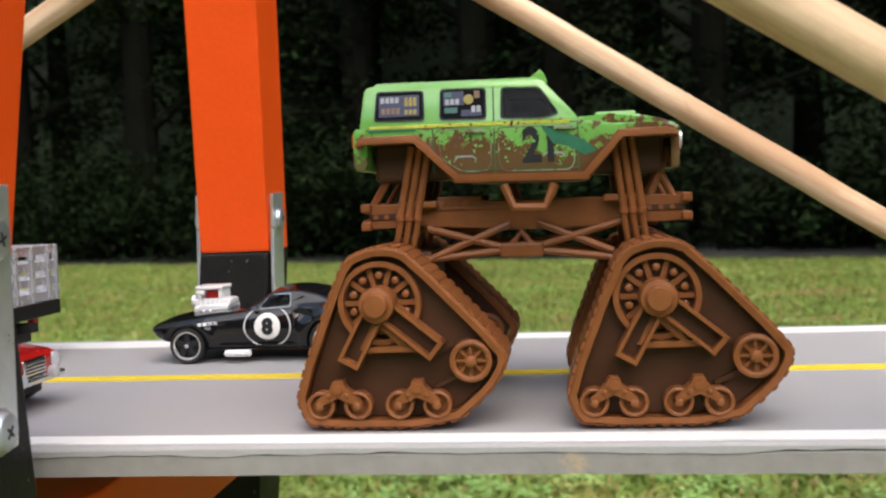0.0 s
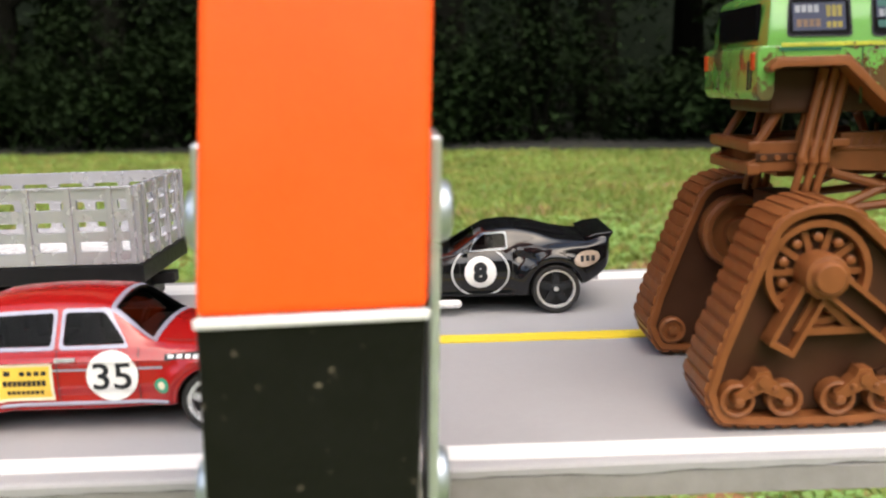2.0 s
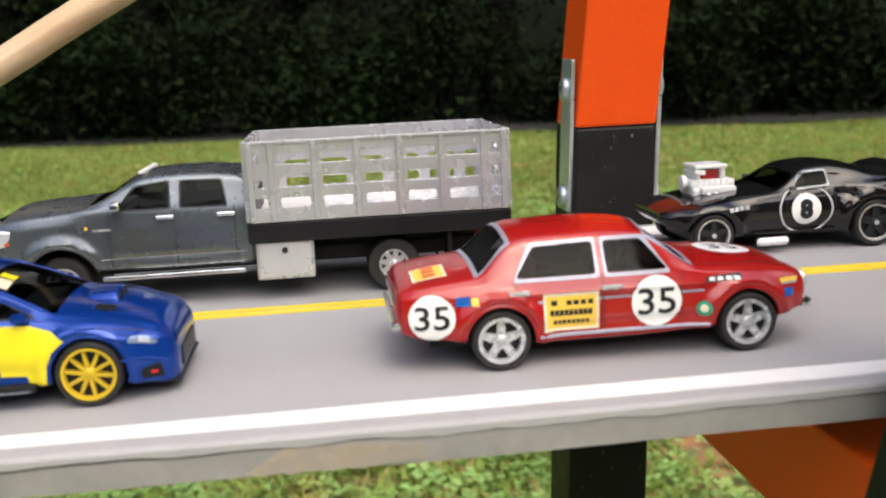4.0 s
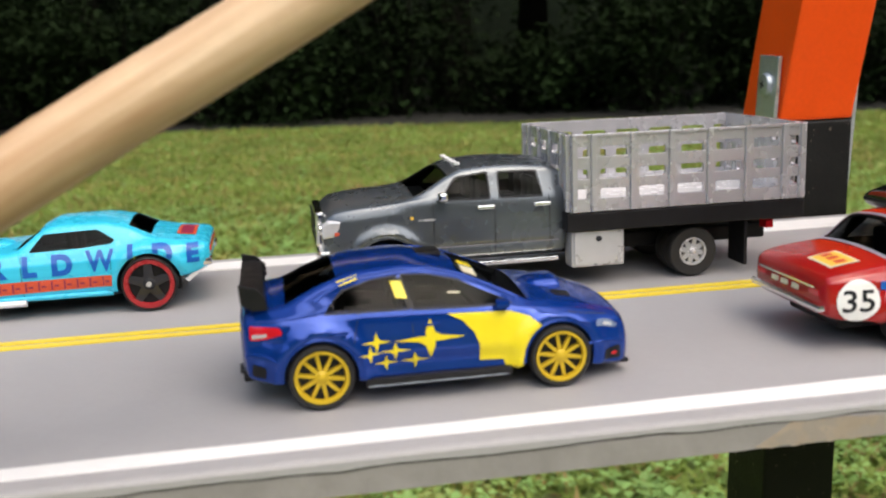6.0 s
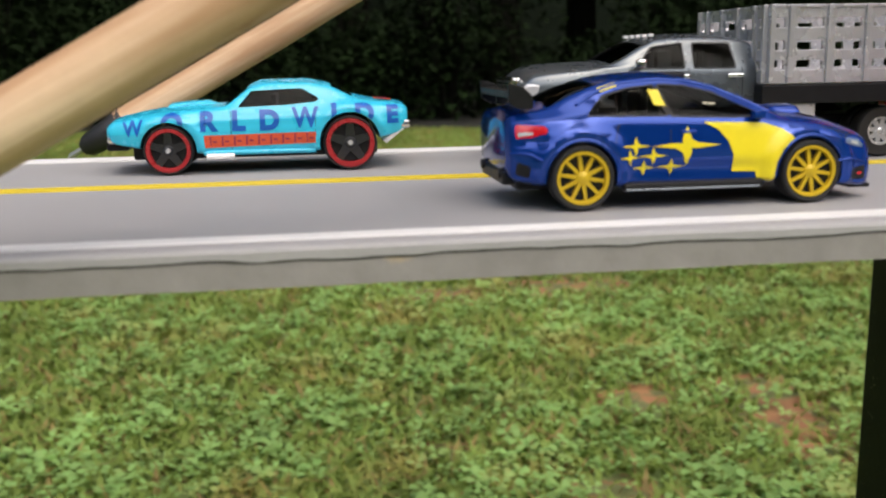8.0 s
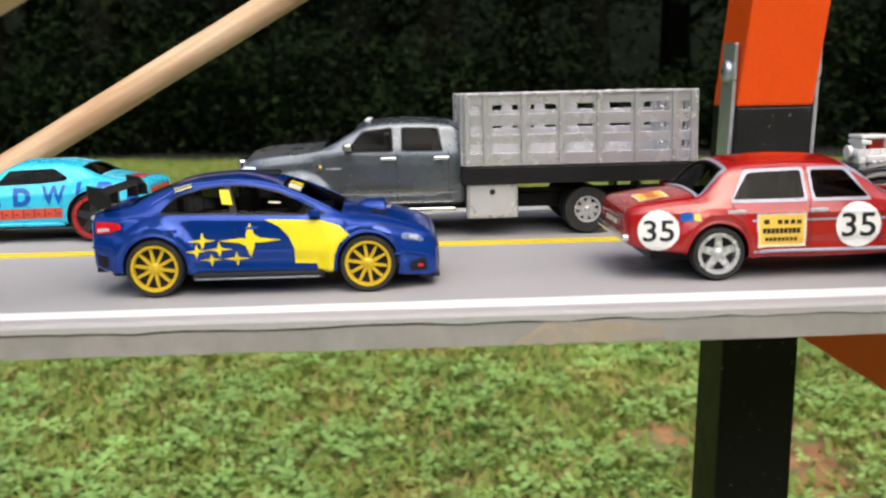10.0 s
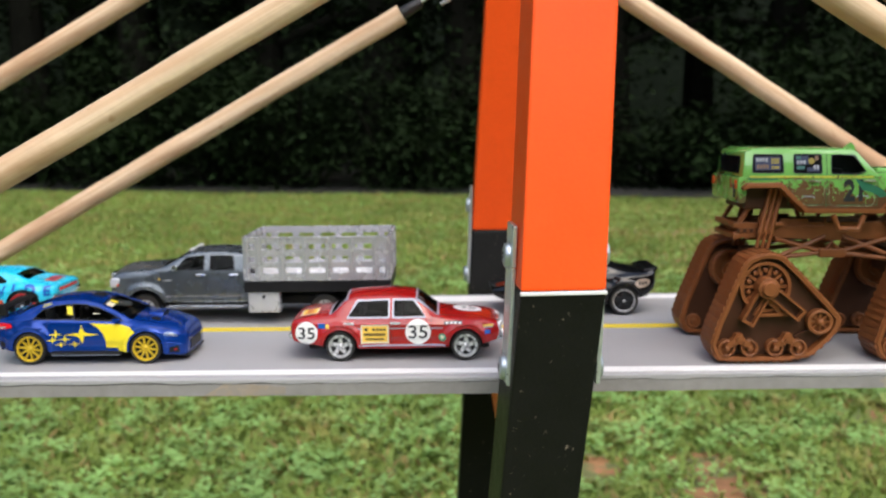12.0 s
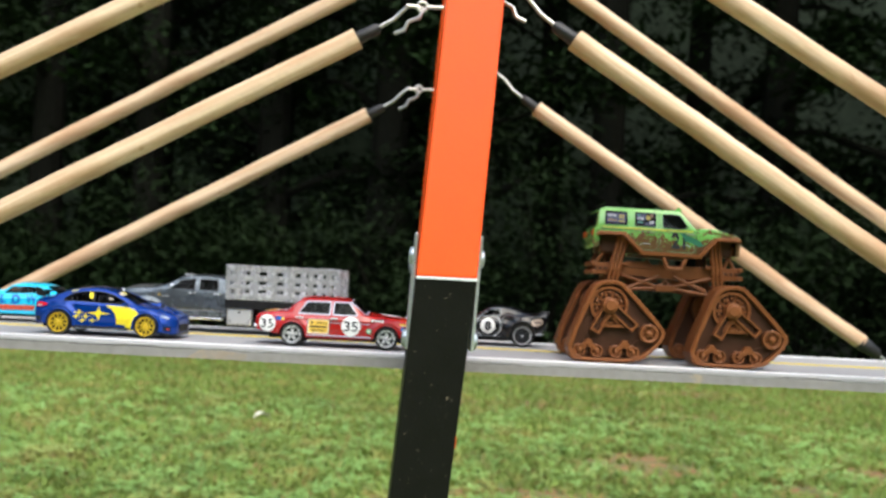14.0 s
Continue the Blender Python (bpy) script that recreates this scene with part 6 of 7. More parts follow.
    lug = part("sprocket_lug", tube([(5.7 * MM, Y(3.1), 0), (5.7 * MM, Y(1.5), 0), (5.7 * MM, Y(1.3), 0)], [0.85 * MM, 0.8 * MM, 0.5 * MM], 8), MUD, unit, smooth=True)
    repeat("sprocket_lug", lug, [Matrix.Translation((c[0] * MM, 0, c[1] * MM)) @ Matrix.Rotation(2 * math.pi * (k + 0.5) / 10, 4, "Y") for k in range(10)])
    ring = lathe([(3.7, face * -2.4), (3.7, face * 2.2), (3.5, face * 3.0), (2.7, face * 3.2), (2.5, face * 4.2), (2.2, face * 4.5), (0.02, face * 4.6)], 24)
    part("hub_cap", ring, MUD, unit, smooth=True).location = (c[0] * MM, 0, c[1] * MM)

    def arm(tip, w):
        p, q = Vector(c), Vector(tip)
        d = (q - p).normalized()
        sdv = Vector((-d.y, d.x)) * w
        st = p + d * 3.0
        bm = bmesh.new()
        th = 0.75
        for o in (-1, 1):
            a0, b0 = st + sdv * o, q + sdv * o
            t = Vector((-d.y, d.x)) * th * o
            add_prism(bm, S([tuple(a0), tuple(b0), tuple(b0 - t), tuple(a0 - t)]), Y(-1.8), Y(2.6))
        for e in (q,):
            add_prism(bm, S([tuple(e - sdv), tuple(e + sdv), tuple(e + sdv - d * 1.0), tuple(e - sdv - d * 1.0)]), Y(-1.72), Y(2.5))
        part("arm", bm, MUD, unit)
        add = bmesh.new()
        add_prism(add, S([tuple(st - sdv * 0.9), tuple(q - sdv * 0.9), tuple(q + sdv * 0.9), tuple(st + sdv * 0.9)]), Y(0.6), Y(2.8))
        part("arm_web", add, MUD_SHADED, unit)

    arm((-6.2, 14.0), 2.3)
    arm((12.2, 16.4), 2.3)
    part("cross_tie", prism(S([(-2.5, 16.2), (8.5, 16.4), (8.5, 17.6), (-2.5, 17.4)]), Y(-0.4), Y(2.6)), MUD, unit)
    part("hanger", prism(S([(-0.8, 22.6), (1.8, 22.6), (6.6, 17.0), (5.4, 16.6), (0.6, 21.2), (-2.6, 16.6), (-3.8, 17.0)]), Y(-0.2), Y(2.4)), MUD, unit)

    def little(px, pz, r, spk, nm):
        bm = lathe([(r, face * -2.6), (r, face * 0.2), (r * 0.86, face * 0.4), (r * 0.74, face * 0.2), (r * 0.7, face * -1.2), (r * 0.34, face * -1.2), (r * 0.3, face * 0.4), (0.02, face * 0.5)], 24)
        ob = part(nm, bm, MUD, unit, smooth=True)
        ob.location = (px * MM, 0, pz * MM)
        if spk:
            bs = prism(S([(r * 0.2, -0.3), (r * 0.8, -0.3), (r * 0.8, 0.3), (r * 0.2, 0.3)]), Y(0.2), Y(1.6))
            centre = Matrix.Translation((px * MM, 0, pz * MM))
            repeat("idler_spoke", part("idler_spoke", bs, MUD, unit), [centre @ Matrix.Rotation(2 * math.pi * k / spk, 4, "Y") for k in range(spk)])

    little(18.8, 14.2, 4.3, 8, "idler_wheel")
    part("idler_hub", tube([(18.8 * MM, Y(0.6), 14.2 * MM), (18.8 * MM, Y(-0.9), 14.2 * MM), (18.8 * MM, Y(-1.2), 14.2 * MM)], [1.2 * MM, 1.1 * MM, 0.5 * MM], 12), MUD, unit, smooth=True)
    for a, b in (((11.2, 8.6), (16.4, 11.0)), ((15.0, 17.4), (11.6, 15.4))):
        d = (Vector(b) - Vector(a)).normalized()
        w = Vector((-d.y, d.x)) * 0.5
        part("frame_rib", prism(S([tuple(Vector(a) - w), tuple(Vector(b) - w), tuple(Vector(b) + w), tuple(Vector(a) + w)]), Y(2.2), Y(3.3)), MUD_SHADED, unit)
    # the face that looks at the chassis: drum with a raised lip, and the backs of the rollers
    drum = lathe([(7.6, face * -13.2), (7.6, face * -17.6), (7.0, face * -18.2), (6.0, face * -18.2), (5.6, face * -16.4), (3.2, face * -16.4), (3.0, face * -18.6), (0.02, face * -18.7)], 28)
    part("inner_drum", drum, MUD, unit, "round brown drum on the inner face", smooth=True).location = (c[0] * MM, 0, c[1] * MM)
    for px, pz, r in ((-12.5, 5.6, 2.8), (-4.7, 5.6, 2.8), (3.9, 5.6, 2.8), (11.7, 5.6, 2.8), (18.8, 14.2, 4.0)):
        back = lathe([(r, face * -13.2), (r, face * -15.0), (r * 0.8, face * -15.3), (r * 0.6, face * -14.6), (r * 0.35, face * -14.6), (r * 0.3, face * -15.8), (0.02, face * -15.9)], 20)
        part("inner_roller", back, MUD, unit, smooth=True).location = (px * MM, 0, pz * MM)
    for bx in (-8.6, 7.8):
        for o in (-3.9, 3.9):
            little(bx + o, 5.4, 2.9, 0, "road_roller")
        bm = prism(S([(bx - 4.6, 5.0), (bx - 4.6, 6.6), (bx - 1.6, 9.2), (bx - 1.0, 10.6), (bx + 1.0, 10.6), (bx + 1.6, 9.2), (bx + 4.6, 6.6), (bx + 4.6, 5.0), (bx + 2.2, 6.2), (bx, 7.2), (bx - 2.2, 6.2)]), Y(-1.2), Y(2.0))
        part("bogie_link", bm, MUD, unit)
        for px, pz, r in ((bx - 3.9, 5.5, 0.8), (bx + 3.9, 5.5, 0.8), (bx - 1.9, 7.7, 0.55), (bx + 1.9, 7.7, 0.55)):
            part("bogie_boss", tube([(px * MM, Y(0.0), pz * MM), (px * MM, Y(-1.5), pz * MM), (px * MM, Y(-1.7), pz * MM)], [r * MM, r * MM, r * 0.6 * MM], 10), MUD, unit, smooth=True)
        part("bogie_pin", tube([(bx * MM, Y(-1.8), 9.0 * MM), (bx * MM, Y(1.0), 9.0 * MM)], 1.0 * MM, 12), MUD, unit)
    return unit


def tracked_jeep():
    car = stand("toy_monster_truck", 0.1038, 0.0425, 0, "muddy green toy off-roader on tall brown plastic crawler tracks", "toy truck")
    HW = 16.4
    ROOF, BELT = 71.8, 62.6
    taper = lambda z: 1 - 0.12 * min(1, max(0, (z - BELT) / (ROOF - BELT)))

    def slab(name, poly, half, label="", bevel=0.0005, lean=False, paint=GREEN_MUD):
        """A side outline drawn across the car, its edges rounded, leaning in above the belt at will."""
        bm = prism([(a * MM, b * MM) for a, b in poly], -half * MM, half * MM)
        if lean:
            for v in bm.verts:
                v.co.y *= taper(v.co.z / MM)
        bmesh.ops.bevel(bm, geom=list(bm.edges), offset=bevel, segments=2, profile=0.6, affect="EDGES")
        return part(name, bm, paint, car, label, smooth=True)

    slab("door_tub", [(-23.2, 60.6), (-15.2, 51.2), (13.0, 51.0), (19.4, 59.4), (19.4, 61.2), (11.8, BELT), (-23.2, BELT)], HW, "light green body side splashed with printed mud")
    slab("rear_quarter", [(-36.4, 59.6), (-22.8, 59.6), (-22.8, BELT), (-36.4, BELT)], HW - 0.08)
    slab("rear_corner", [(-36.2, 53.4), (-34.4, 53.4), (-33.8, 55.0), (-33.8, BELT), (-36.4, BELT), (-36.9, 61.6), (-36.9, 54.6)], HW - 0.16, "light green tail panel flecked with mud", 0.0006, False, TAIL_GREEN)
    cabin = slab("cabin", [(-35.4, BELT - 0.4), (11.6, BELT - 0.4), (10.8, 63.6), (4.4, ROOF - 0.9), (3.2, ROOF - 0.3), (-31.6, ROOF), (-33.6, ROOF - 0.3), (-34.4, ROOF - 1.1)], HW - 0.05, "light green hard-top cabin", 0.0005, True)
    hollow = [(-32.6, BELT + 0.3), (8.6, BELT + 0.3), (3.4, ROOF - 1.8), (-30.8, ROOF - 1.5)]
    carve(cabin, prism([(a * MM, b * MM) for a, b in hollow], -13.0 * MM, 13.0 * MM))
    front_hole = rounded([(-4.6, 63.6), (4.0, 63.3), (7.2, 64.2), (3.0, 69.4), (-4.4, 69.7)], 0.9)
    carve(cabin, prism([(a * MM, b * MM) for a, b in front_hole], -0.03, 0.03))
    carve(cabin, prism([(a * MM, b * MM) for a, b in [(4.0, 69.4), (8.0, 64.4), (14.0, 64.4), (14.0, 72.0), (6.0, 72.0)]], -12.2 * MM, 12.2 * MM))
    for y in (-6.0, 6.0):
        bm = box((-1.0 * MM, y * MM, 64.0 * MM), (6.0 * MM, 6.4 * MM, 1.8 * MM), 0.0006)
        add_box(bm, (-4.6 * MM, y * MM, 66.4 * MM), (1.6 * MM, 6.0 * MM, 5.6 * MM), 0.0006)
        part("seat", bm, SEAT, car, "dark moulded seat", smooth=True)
    slab("roof_panel", [(-32.4, ROOF - 0.6), (3.6, ROOF - 0.9), (3.2, ROOF + 0.1), (-31.8, ROOF + 0.5)], HW * 0.86, "", 0.0003)
    slab("bonnet", [(10.6, 59.0), (31.6, 58.0), (31.8, 60.8), (28.6, 62.0), (24.0, 63.2), (18.0, 63.6), (12.6, 63.2), (10.6, 63.0)], HW * 0.82, "light green bonnet")
    slab("front_wing", [(12.0, 59.0), (31.8, 58.6), (32.0, 60.4), (28.0, 61.2), (12.0, 61.6)], HW * 0.97)
    slab("nose", [(30.2, 51.6), (31.9, 51.6), (32.2, 60.2), (30.2, 60.4)], HW * 0.92)
    side = lambda z: HW * taper(z)

    class Flat:
        def side(self, x, z):
            return side(z)
    fl_ = Flat()
    wins = [([(-31.8, 64.2), (-21.4, 64.0), (-21.6, 69.9), (-31.2, 70.1)], 1), ([(-17.6, 63.9), (-8.2, 63.7), (-8.2, 69.8), (-17.4, 70.0)], 1), ([(-4.6, 63.6), (4.0, 63.3), (7.2, 64.2), (3.0, 69.4), (-4.4, 69.7)], 0)]
    for f in (-1, 1):
        s = 1 if f < 0 else -1
        fl = lambda poly: [(s * px, pz) for px, pz in poly]
        for w, stick in wins:
            part("window_seal", on_side(fl_, rim_band(rounded(fl(w), 0.9), fl(grow(rounded(w, 0.9), 0.35))), f, 0.08), PRINT_BLACK, car)
            print_side(fl_, car, "window", GLASS if stick else PANE, rounded(fl(w), 0.9), f, 0.06 if stick else -0.3)
        row = lambda x0, x1, z, h, n: [fl(rect(x0 + (x1 - x0) * k / n, z, x0 + (x1 - x0) * (k + 0.78) / n, z + h)) for k in range(n)]
        strokes(fl_, car, "window_sticker", STICKER_NAVY, [fl(rect(-31.0, 64.8, -22.2, 69.4)), fl(rect(-17.0, 66.6, -12.6, 69.6)), fl(rect(-13.2, 64.2, -8.8, 65.6))], f, 0.12)
        strokes(fl_, car, "window_sticker", STICKER_PALE, row(-30.6, -26.4, 67.8, 1.2, 4) + row(-16.6, -13.4, 66.8, 1.2, 3) + row(-11.0, -8.8, 65.0, 1.4, 2), f, 0.2)
        strokes(fl_, car, "window_sticker", STICKER_MUSTARD, row(-25.4, -22.6, 67.0, 1.9, 3) + row(-25.4, -22.6, 65.2, 1.0, 3) + [fl(disc(-11.6, 67.8, 1.1, 12))], f, 0.2)
        strokes(fl_, car, "window_sticker", STICKER_TAN, row(-30.4, -26.2, 65.4, 1.3, 4) + [fl(rect(-10.4, 68.0, -9.2, 69.6))], f, 0.2)
        strokes(fl_, car, "window_sticker", STICKER_TEAL, [fl(rect(-16.8, 65.0, -14.0, 66.2)), fl(rect(-16.8, 68.4, -15.2, 69.5))], f, 0.2)
        part("number", on_side(fl_, flat_text("21", s * 2.8, 57.6, 7.6, 0.04, 0.8), f, 0.12), PRINT_BLACK, car)
        print_side(fl_, car, "green_splash", SPLASH_GREEN, fl([(3.2, 61.8), (6.4, 60.4), (9.6, 59.4), (12.6, 58.0), (15.0, 55.8), (12.4, 55.0), (9.0, 57.0), (6.0, 57.6)]), f, 0.14)
        print_side(fl_, car, "yellow_stripe", MUSTARD, fl([(-33.0, 62.3), (-16.0, 62.1), (9.4, 61.8), (9.8, 62.5), (-14.0, 62.8), (-33.0, 62.9)]), f, 0.1)
        print_side(fl_, car, "green_stripe", SPLASH_GREEN, fl([(-33.4, 61.6), (-23.0, 61.5), (-23.0, 61.9), (-33.4, 62.1)]), f, 0.1)
        for x0, x1, z in ((-13.6, -4.6, 52.6), (-2.6, 11.2, 52.4)):
            part("door_seam", on_side(fl_, flat_poly(fl([(x0, z), (x1, z), (x1, z + 0.3), (x0, z + 0.3)]), 3), f, 0.08), DOOR_LINE, car)
        seam = [rect(-19.6, 52.6, -19.3, 62.0), rect(-6.5, 51.8, -6.2, 70.2), rect(11.0, 52.0, 11.3, 62.2), rect(-22.6, 61.9, 11.2, 62.15)]
        strokes(fl_, car, "door_seam", DOOR_LINE, [fl(q) for q in seam], f, 0.07)
        for outline in ([(-17.6, 55.6), (-13.2, 52.6), (-8.4, 52.6), (-7.2, 54.0), (-7.2, 61.4), (-18.6, 61.4)], [(-5.4, 54.0), (-4.2, 52.4), (9.2, 52.2), (10.2, 53.6), (10.2, 61.2), (-5.4, 61.4)]):
            poly = rounded(fl(outline), 0.9)
            part("door_outline", on_side(fl_, rim_band(poly, grow(poly, 0.2)), f, 0.1), EDGE_GREEN, car, "pale worn door outline")
        for x in (-10.6, 8.4):
            part("door_handle", box((x * MM, f * (HW + 0.3) * MM, 60.8 * MM), (3.8 * MM, 0.8 * MM, 0.7 * MM), 0.0002), EDGE_GREEN, car)
        rng = random.Random(9)
        flecks = []
        for _ in range(110):
            cx, cz, r = rng.uniform(-24, 13), rng.gauss(60.8, 1.9), rng.uniform(0.1, 0.38)
            if cz < 63.0 or (cz < 70.0 and (-20.8 < cx < -18.4 or -7.6 < cx < -5.2)):
                flecks.append([(s * cx + r * rng.uniform(0.6, 1.5) * math.cos(a), cz + r * rng.uniform(0.6, 1.4) * math.sin(a)) for a in (0.0, 1.0, 2.1, 3.1, 4.2, 5.2)])
        strokes(fl_, car, "mud_fleck", MUD_PRINT, flecks, f, 0.11)
        chips = []
        for _ in range(44):
            cx, cz, r = rng.uniform(-18, 12), rng.gauss(57.0, 1.5), rng.uniform(0.1, 0.34)
            if cz > 53.0:
                chips.append([(s * cx + r * rng.uniform(0.5, 1.5) * math.cos(a), cz + r * rng.uniform(0.6, 1.6) * math.sin(a)) for a in (0.0, 1.0, 2.1, 3.1, 4.2, 5.2)])
        strokes(fl_, car, "bare_fleck", CLEAN_GREEN, chips, f, 0.13)
        for x in (-12.6, 6.0):
            hoop = [(x - 2.4, 55.2), (x - 1.6, 55.9), (x + 1.6, 55.9), (x + 2.4, 55.2), (x + 2.2, 54.9), (x + 1.5, 55.5), (x - 1.5, 55.5), (x - 2.2, 54.9)]
            print_side(fl_, car, "scratch_mark", STICKER_PALE, fl(hoop), f, 0.1)
        # wide brown arches and rocker in one moulding
        path = [(-36.0, 59.0), (-34.4, 60.6), (-22.6, 60.6), (-14.0, 51.3), (12.4, 50.9), (19.2, 59.8), (29.6, 60.0), (31.6, 58.6)]
        low = [(31.4, 57.6), (29.2, 58.9), (20.0, 58.7), (13.2, 49.7), (-14.8, 50.1), (-23.2, 59.5), (-33.8, 59.5), (-35.4, 57.9)]
        a, b = sorted((f * (HW - 3.0), f * (HW + 3.4)))
        bm = prism([(px * MM, pz * MM) for px, pz in path + low], a * MM, b * MM)
        bmesh.ops.bevel(bm, geom=list(bm.edges), offset=0.0005, segments=2, profile=0.6, affect="EDGES")
        part("fender_flare", bm, MUD, car, "brown plastic fender flare and rocker", smooth=True)
        bm = bmesh.new()
        add_tube(bm, [(px * MM, f * (HW + 2.4) * MM, pz * MM) for px, pz in [(-4.6, 49.4), (-2.6, 44.6), (4.0, 44.4), (6.0, 49.2)]], 1.0 * MM, 8)
        part("side_step", bm, MUD, car, "brown hoop step", smooth=True)
    part("windscreen", prism([(a * MM, b * MM) for a, b in [(4.7, 70.7), (10.3, 64.3), (10.5, 64.4), (4.9, 70.9)]], -12.3 * MM, 12.3 * MM), PANE, car)
    part("rear_window", box((-35.2 * MM, 0, 66.6 * MM), (0.9 * MM, 22.4 * MM, 6.2 * MM), 0.0003), GLASS, car)
    for y, z in ((-9.6, 58.6), (-8.0, 58.2)):
        part("tail_streak", box((-36.95 * MM, y * MM, z * MM), (0.3 * MM, 0.7 * MM, 5.0 * MM), 0.0001, Matrix.Rotation(0.06, 4, "X")), PRINT_BLACK, car)
    part("hood_scoop", box((19.5 * MM, 0, 63.7 * MM), (9 * MM, 12 * MM, 1.8 * MM), 0.0006), GREEN_MUD, car)
    part("roof_fin", prism([(a * MM, b * MM) for a, b in [(0.6, 71.4), (5.2, 70.6), (4.6, 72.6), (3.6, 73.8)]], -12 * MM, -9 * MM, 0.0003), GREEN_MUD, car)
    for y in (-13.5, 13.5):
        part("tail_light", box((-36.9 * MM, y * 1.05 * MM, 60.0 * MM), (0.9 * MM, 1.5 * MM, 3.0 * MM), 0.0003), LAMP_ORANGE, car, "orange tail light")
        part("headlight", tube([(31.4 * MM, y * 0.75 * MM, 57.5 * MM), (32.9 * MM, y * 0.75 * MM, 57.5 * MM)], 2.0 * MM, 16), LAMP_CLEAR, car)
    part("grille", box((32.2 * MM, 0, 56.5 * MM), (0.8 * MM, 22 * MM, 5.4 * MM), 0.0004), GREEN_MUD, car)
    # Underbody in the shade-darkened brown.
    part("underbody", box((-2 * MM, 0, 55.0 * MM), (62 * MM, 24 * MM, 8 * MM), 0.0008), MUD_SHADED, car)
    # chassis
    part("frame", box((-1.0 * MM, 0, 42.6 * MM), (58 * MM, 14 * MM, 6.4 * MM), 0.0006), MUD, car, "brown ladder frame")
    for f in (-1, 1):
        rail = prism([(a * MM, b * MM) for a, b in [(-36.6, 46.2), (-36.6, 44.4), (-33.0, 43.6), (-36.6, 42.6), (-36.6, 40.6), (-22.0, 41.0), (0, 39.6), (22, 40.2), (34.6, 40.4), (34.6, 42.2), (31.4, 43.0), (34.6, 44.4), (34.6, 46.0)]], f * 8.0 * MM, f * 10.5 * MM, 0.0003)
        part("side_rail", rail, MUD, car, "brown frame rail")
        for x0, z0, x1, z1 in ((-22.0, 40.5, -3.0, 35.0), (-24.0, 33.5, -3.0, 35.4), (-21.0, 34.0, -4.0, 41.0), (20.0, 40.8, -1.0, 35.0), (21.5, 32.6, -1.0, 35.4), (18.0, 34.4, 2.0, 41.0)):
            part("link_rod", tube([(x0 * MM, f * 11.5 * MM, z0 * MM), (x1 * MM, f * 10.5 * MM, z1 * MM)], 0.85 * MM, 8), MUD, car, smooth=True)
        part("link_mount", box((-1.6 * MM, f * 10.6 * MM, 35.2 * MM), (9.5 * MM, 3 * MM, 3.2 * MM), 0.0006), MUD, car)
        for x0, x1 in ((-22.6, -27.4), (20.4, 23.2)):
            for o in (-1.9, 0, 1.9):
                bm = tube([((x0 + o) * MM, f * 13.4 * MM, 58.5 * MM), ((x0 * 0.35 + x1 * 0.65 + o) * MM, f * 13.0 * MM, 43.6 * MM), ((x0 * 0.35 + x1 * 0.65 + o) * MM, f * 13.0 * MM, 43.5 * MM), ((x0 * 0.35 + x1 * 0.65 + o) * MM, f * 13.0 * MM, 42.4 * MM), ((x0 * 0.35 + x1 * 0.65 + o) * MM, f * 13.0 * MM, 42.3 * MM), ((x1 + o) * MM, f * 12.4 * MM, 35 * MM)], [0.85 * MM, 0.85 * MM, 1.05 * MM, 1.05 * MM, 0.7 * MM, 0.7 * MM], 10)
                part("shock_absorber", bm, MUD, car, smooth=True)
            part("shock_mount", box(((x0 - 0.6) * MM, f * 12.2 * MM, 45.8 * MM), (7.2 * MM, 2.4 * MM, 1.4 * MM), 0.0003), MUD, car)
        for pts in ([(-34.5, 45.5), (-26.5, 58.0)], [(-27.0, 46.0), (-24.0, 57.0)], [(31.0, 45.5), (24.6, 58.0)], [(26.0, 45.5), (30.5, 56.0)]):
            part("brace", tube([(a * MM, f * 9.6 * MM, b * MM) for a, b in pts], 0.9 * MM, 8), MUD, car)
        bm = bmesh.new()
        for k in range(4):
            add_tube(bm, [((-18.5 + 1.7 * k) * MM, f * 10.3 * MM, 44.2 * MM), ((-17.6 + 1.7 * k) * MM, f * 10.3 * MM, 46.6 * MM)], 0.4 * MM, 6)
        part("coil_detail", bm, MUD, car)
        for x0, x1 in ((-35.0, -27.5), (24.5, 33.2)):
            part("frame_slot", box(((x0 + x1) / 2 * MM, f * 10.4 * MM, 43.3 * MM), ((x1 - x0) * MM, 0.5 * MM, 1.5 * MM), 0.0002), MUD_SHADED, car)
            for k in range(3):
                part("frame_rivet", tube([((x0 + 1.4 + 2.4 * k) * MM, f * 10.4 * MM, 43.3 * MM), ((x0 + 1.4 + 2.4 * k) * MM, f * 11.0 * MM, 43.3 * MM)], 0.55 * MM, 8), MUD, car)
        part("frame_tray", box((-12.5 * MM, f * 10.6 * MM, 44.6 * MM), (17 * MM, 0.6 * MM, 0.7 * MM), 0.0002), MUD, car)
        part("frame_tray_end", box((-4.2 * MM, f * 10.6 * MM, 46.0 * MM), (0.8 * MM, 0.6 * MM, 3.4 * MM), 0.0002), MUD, car)
        part("link_mount_post", tube([(-4.0 * MM, f * 10.9 * MM, 36.0 * MM), (-1.6 * MM, f * 10.9 * MM, 39.0 * MM), (0.8 * MM, f * 10.9 * MM, 36.0 * MM)], 0.8 * MM, 8), MUD, car, smooth=True)
        part("battery_box", box((-15 * MM, f * 9.6 * MM, 45.2 * MM), (10 * MM, 1.6 * MM, 4.2 * MM), 0.0003), MUD, car)
    for x in (-36.2, 34.2):
        for z in (41.4, 45.4):
            part("bumper_bar", box((x * 0.985 * MM, 0, z * MM), (2.2 * MM, 24.0 * MM, 1.9 * MM), 0.0004), MUD, car)
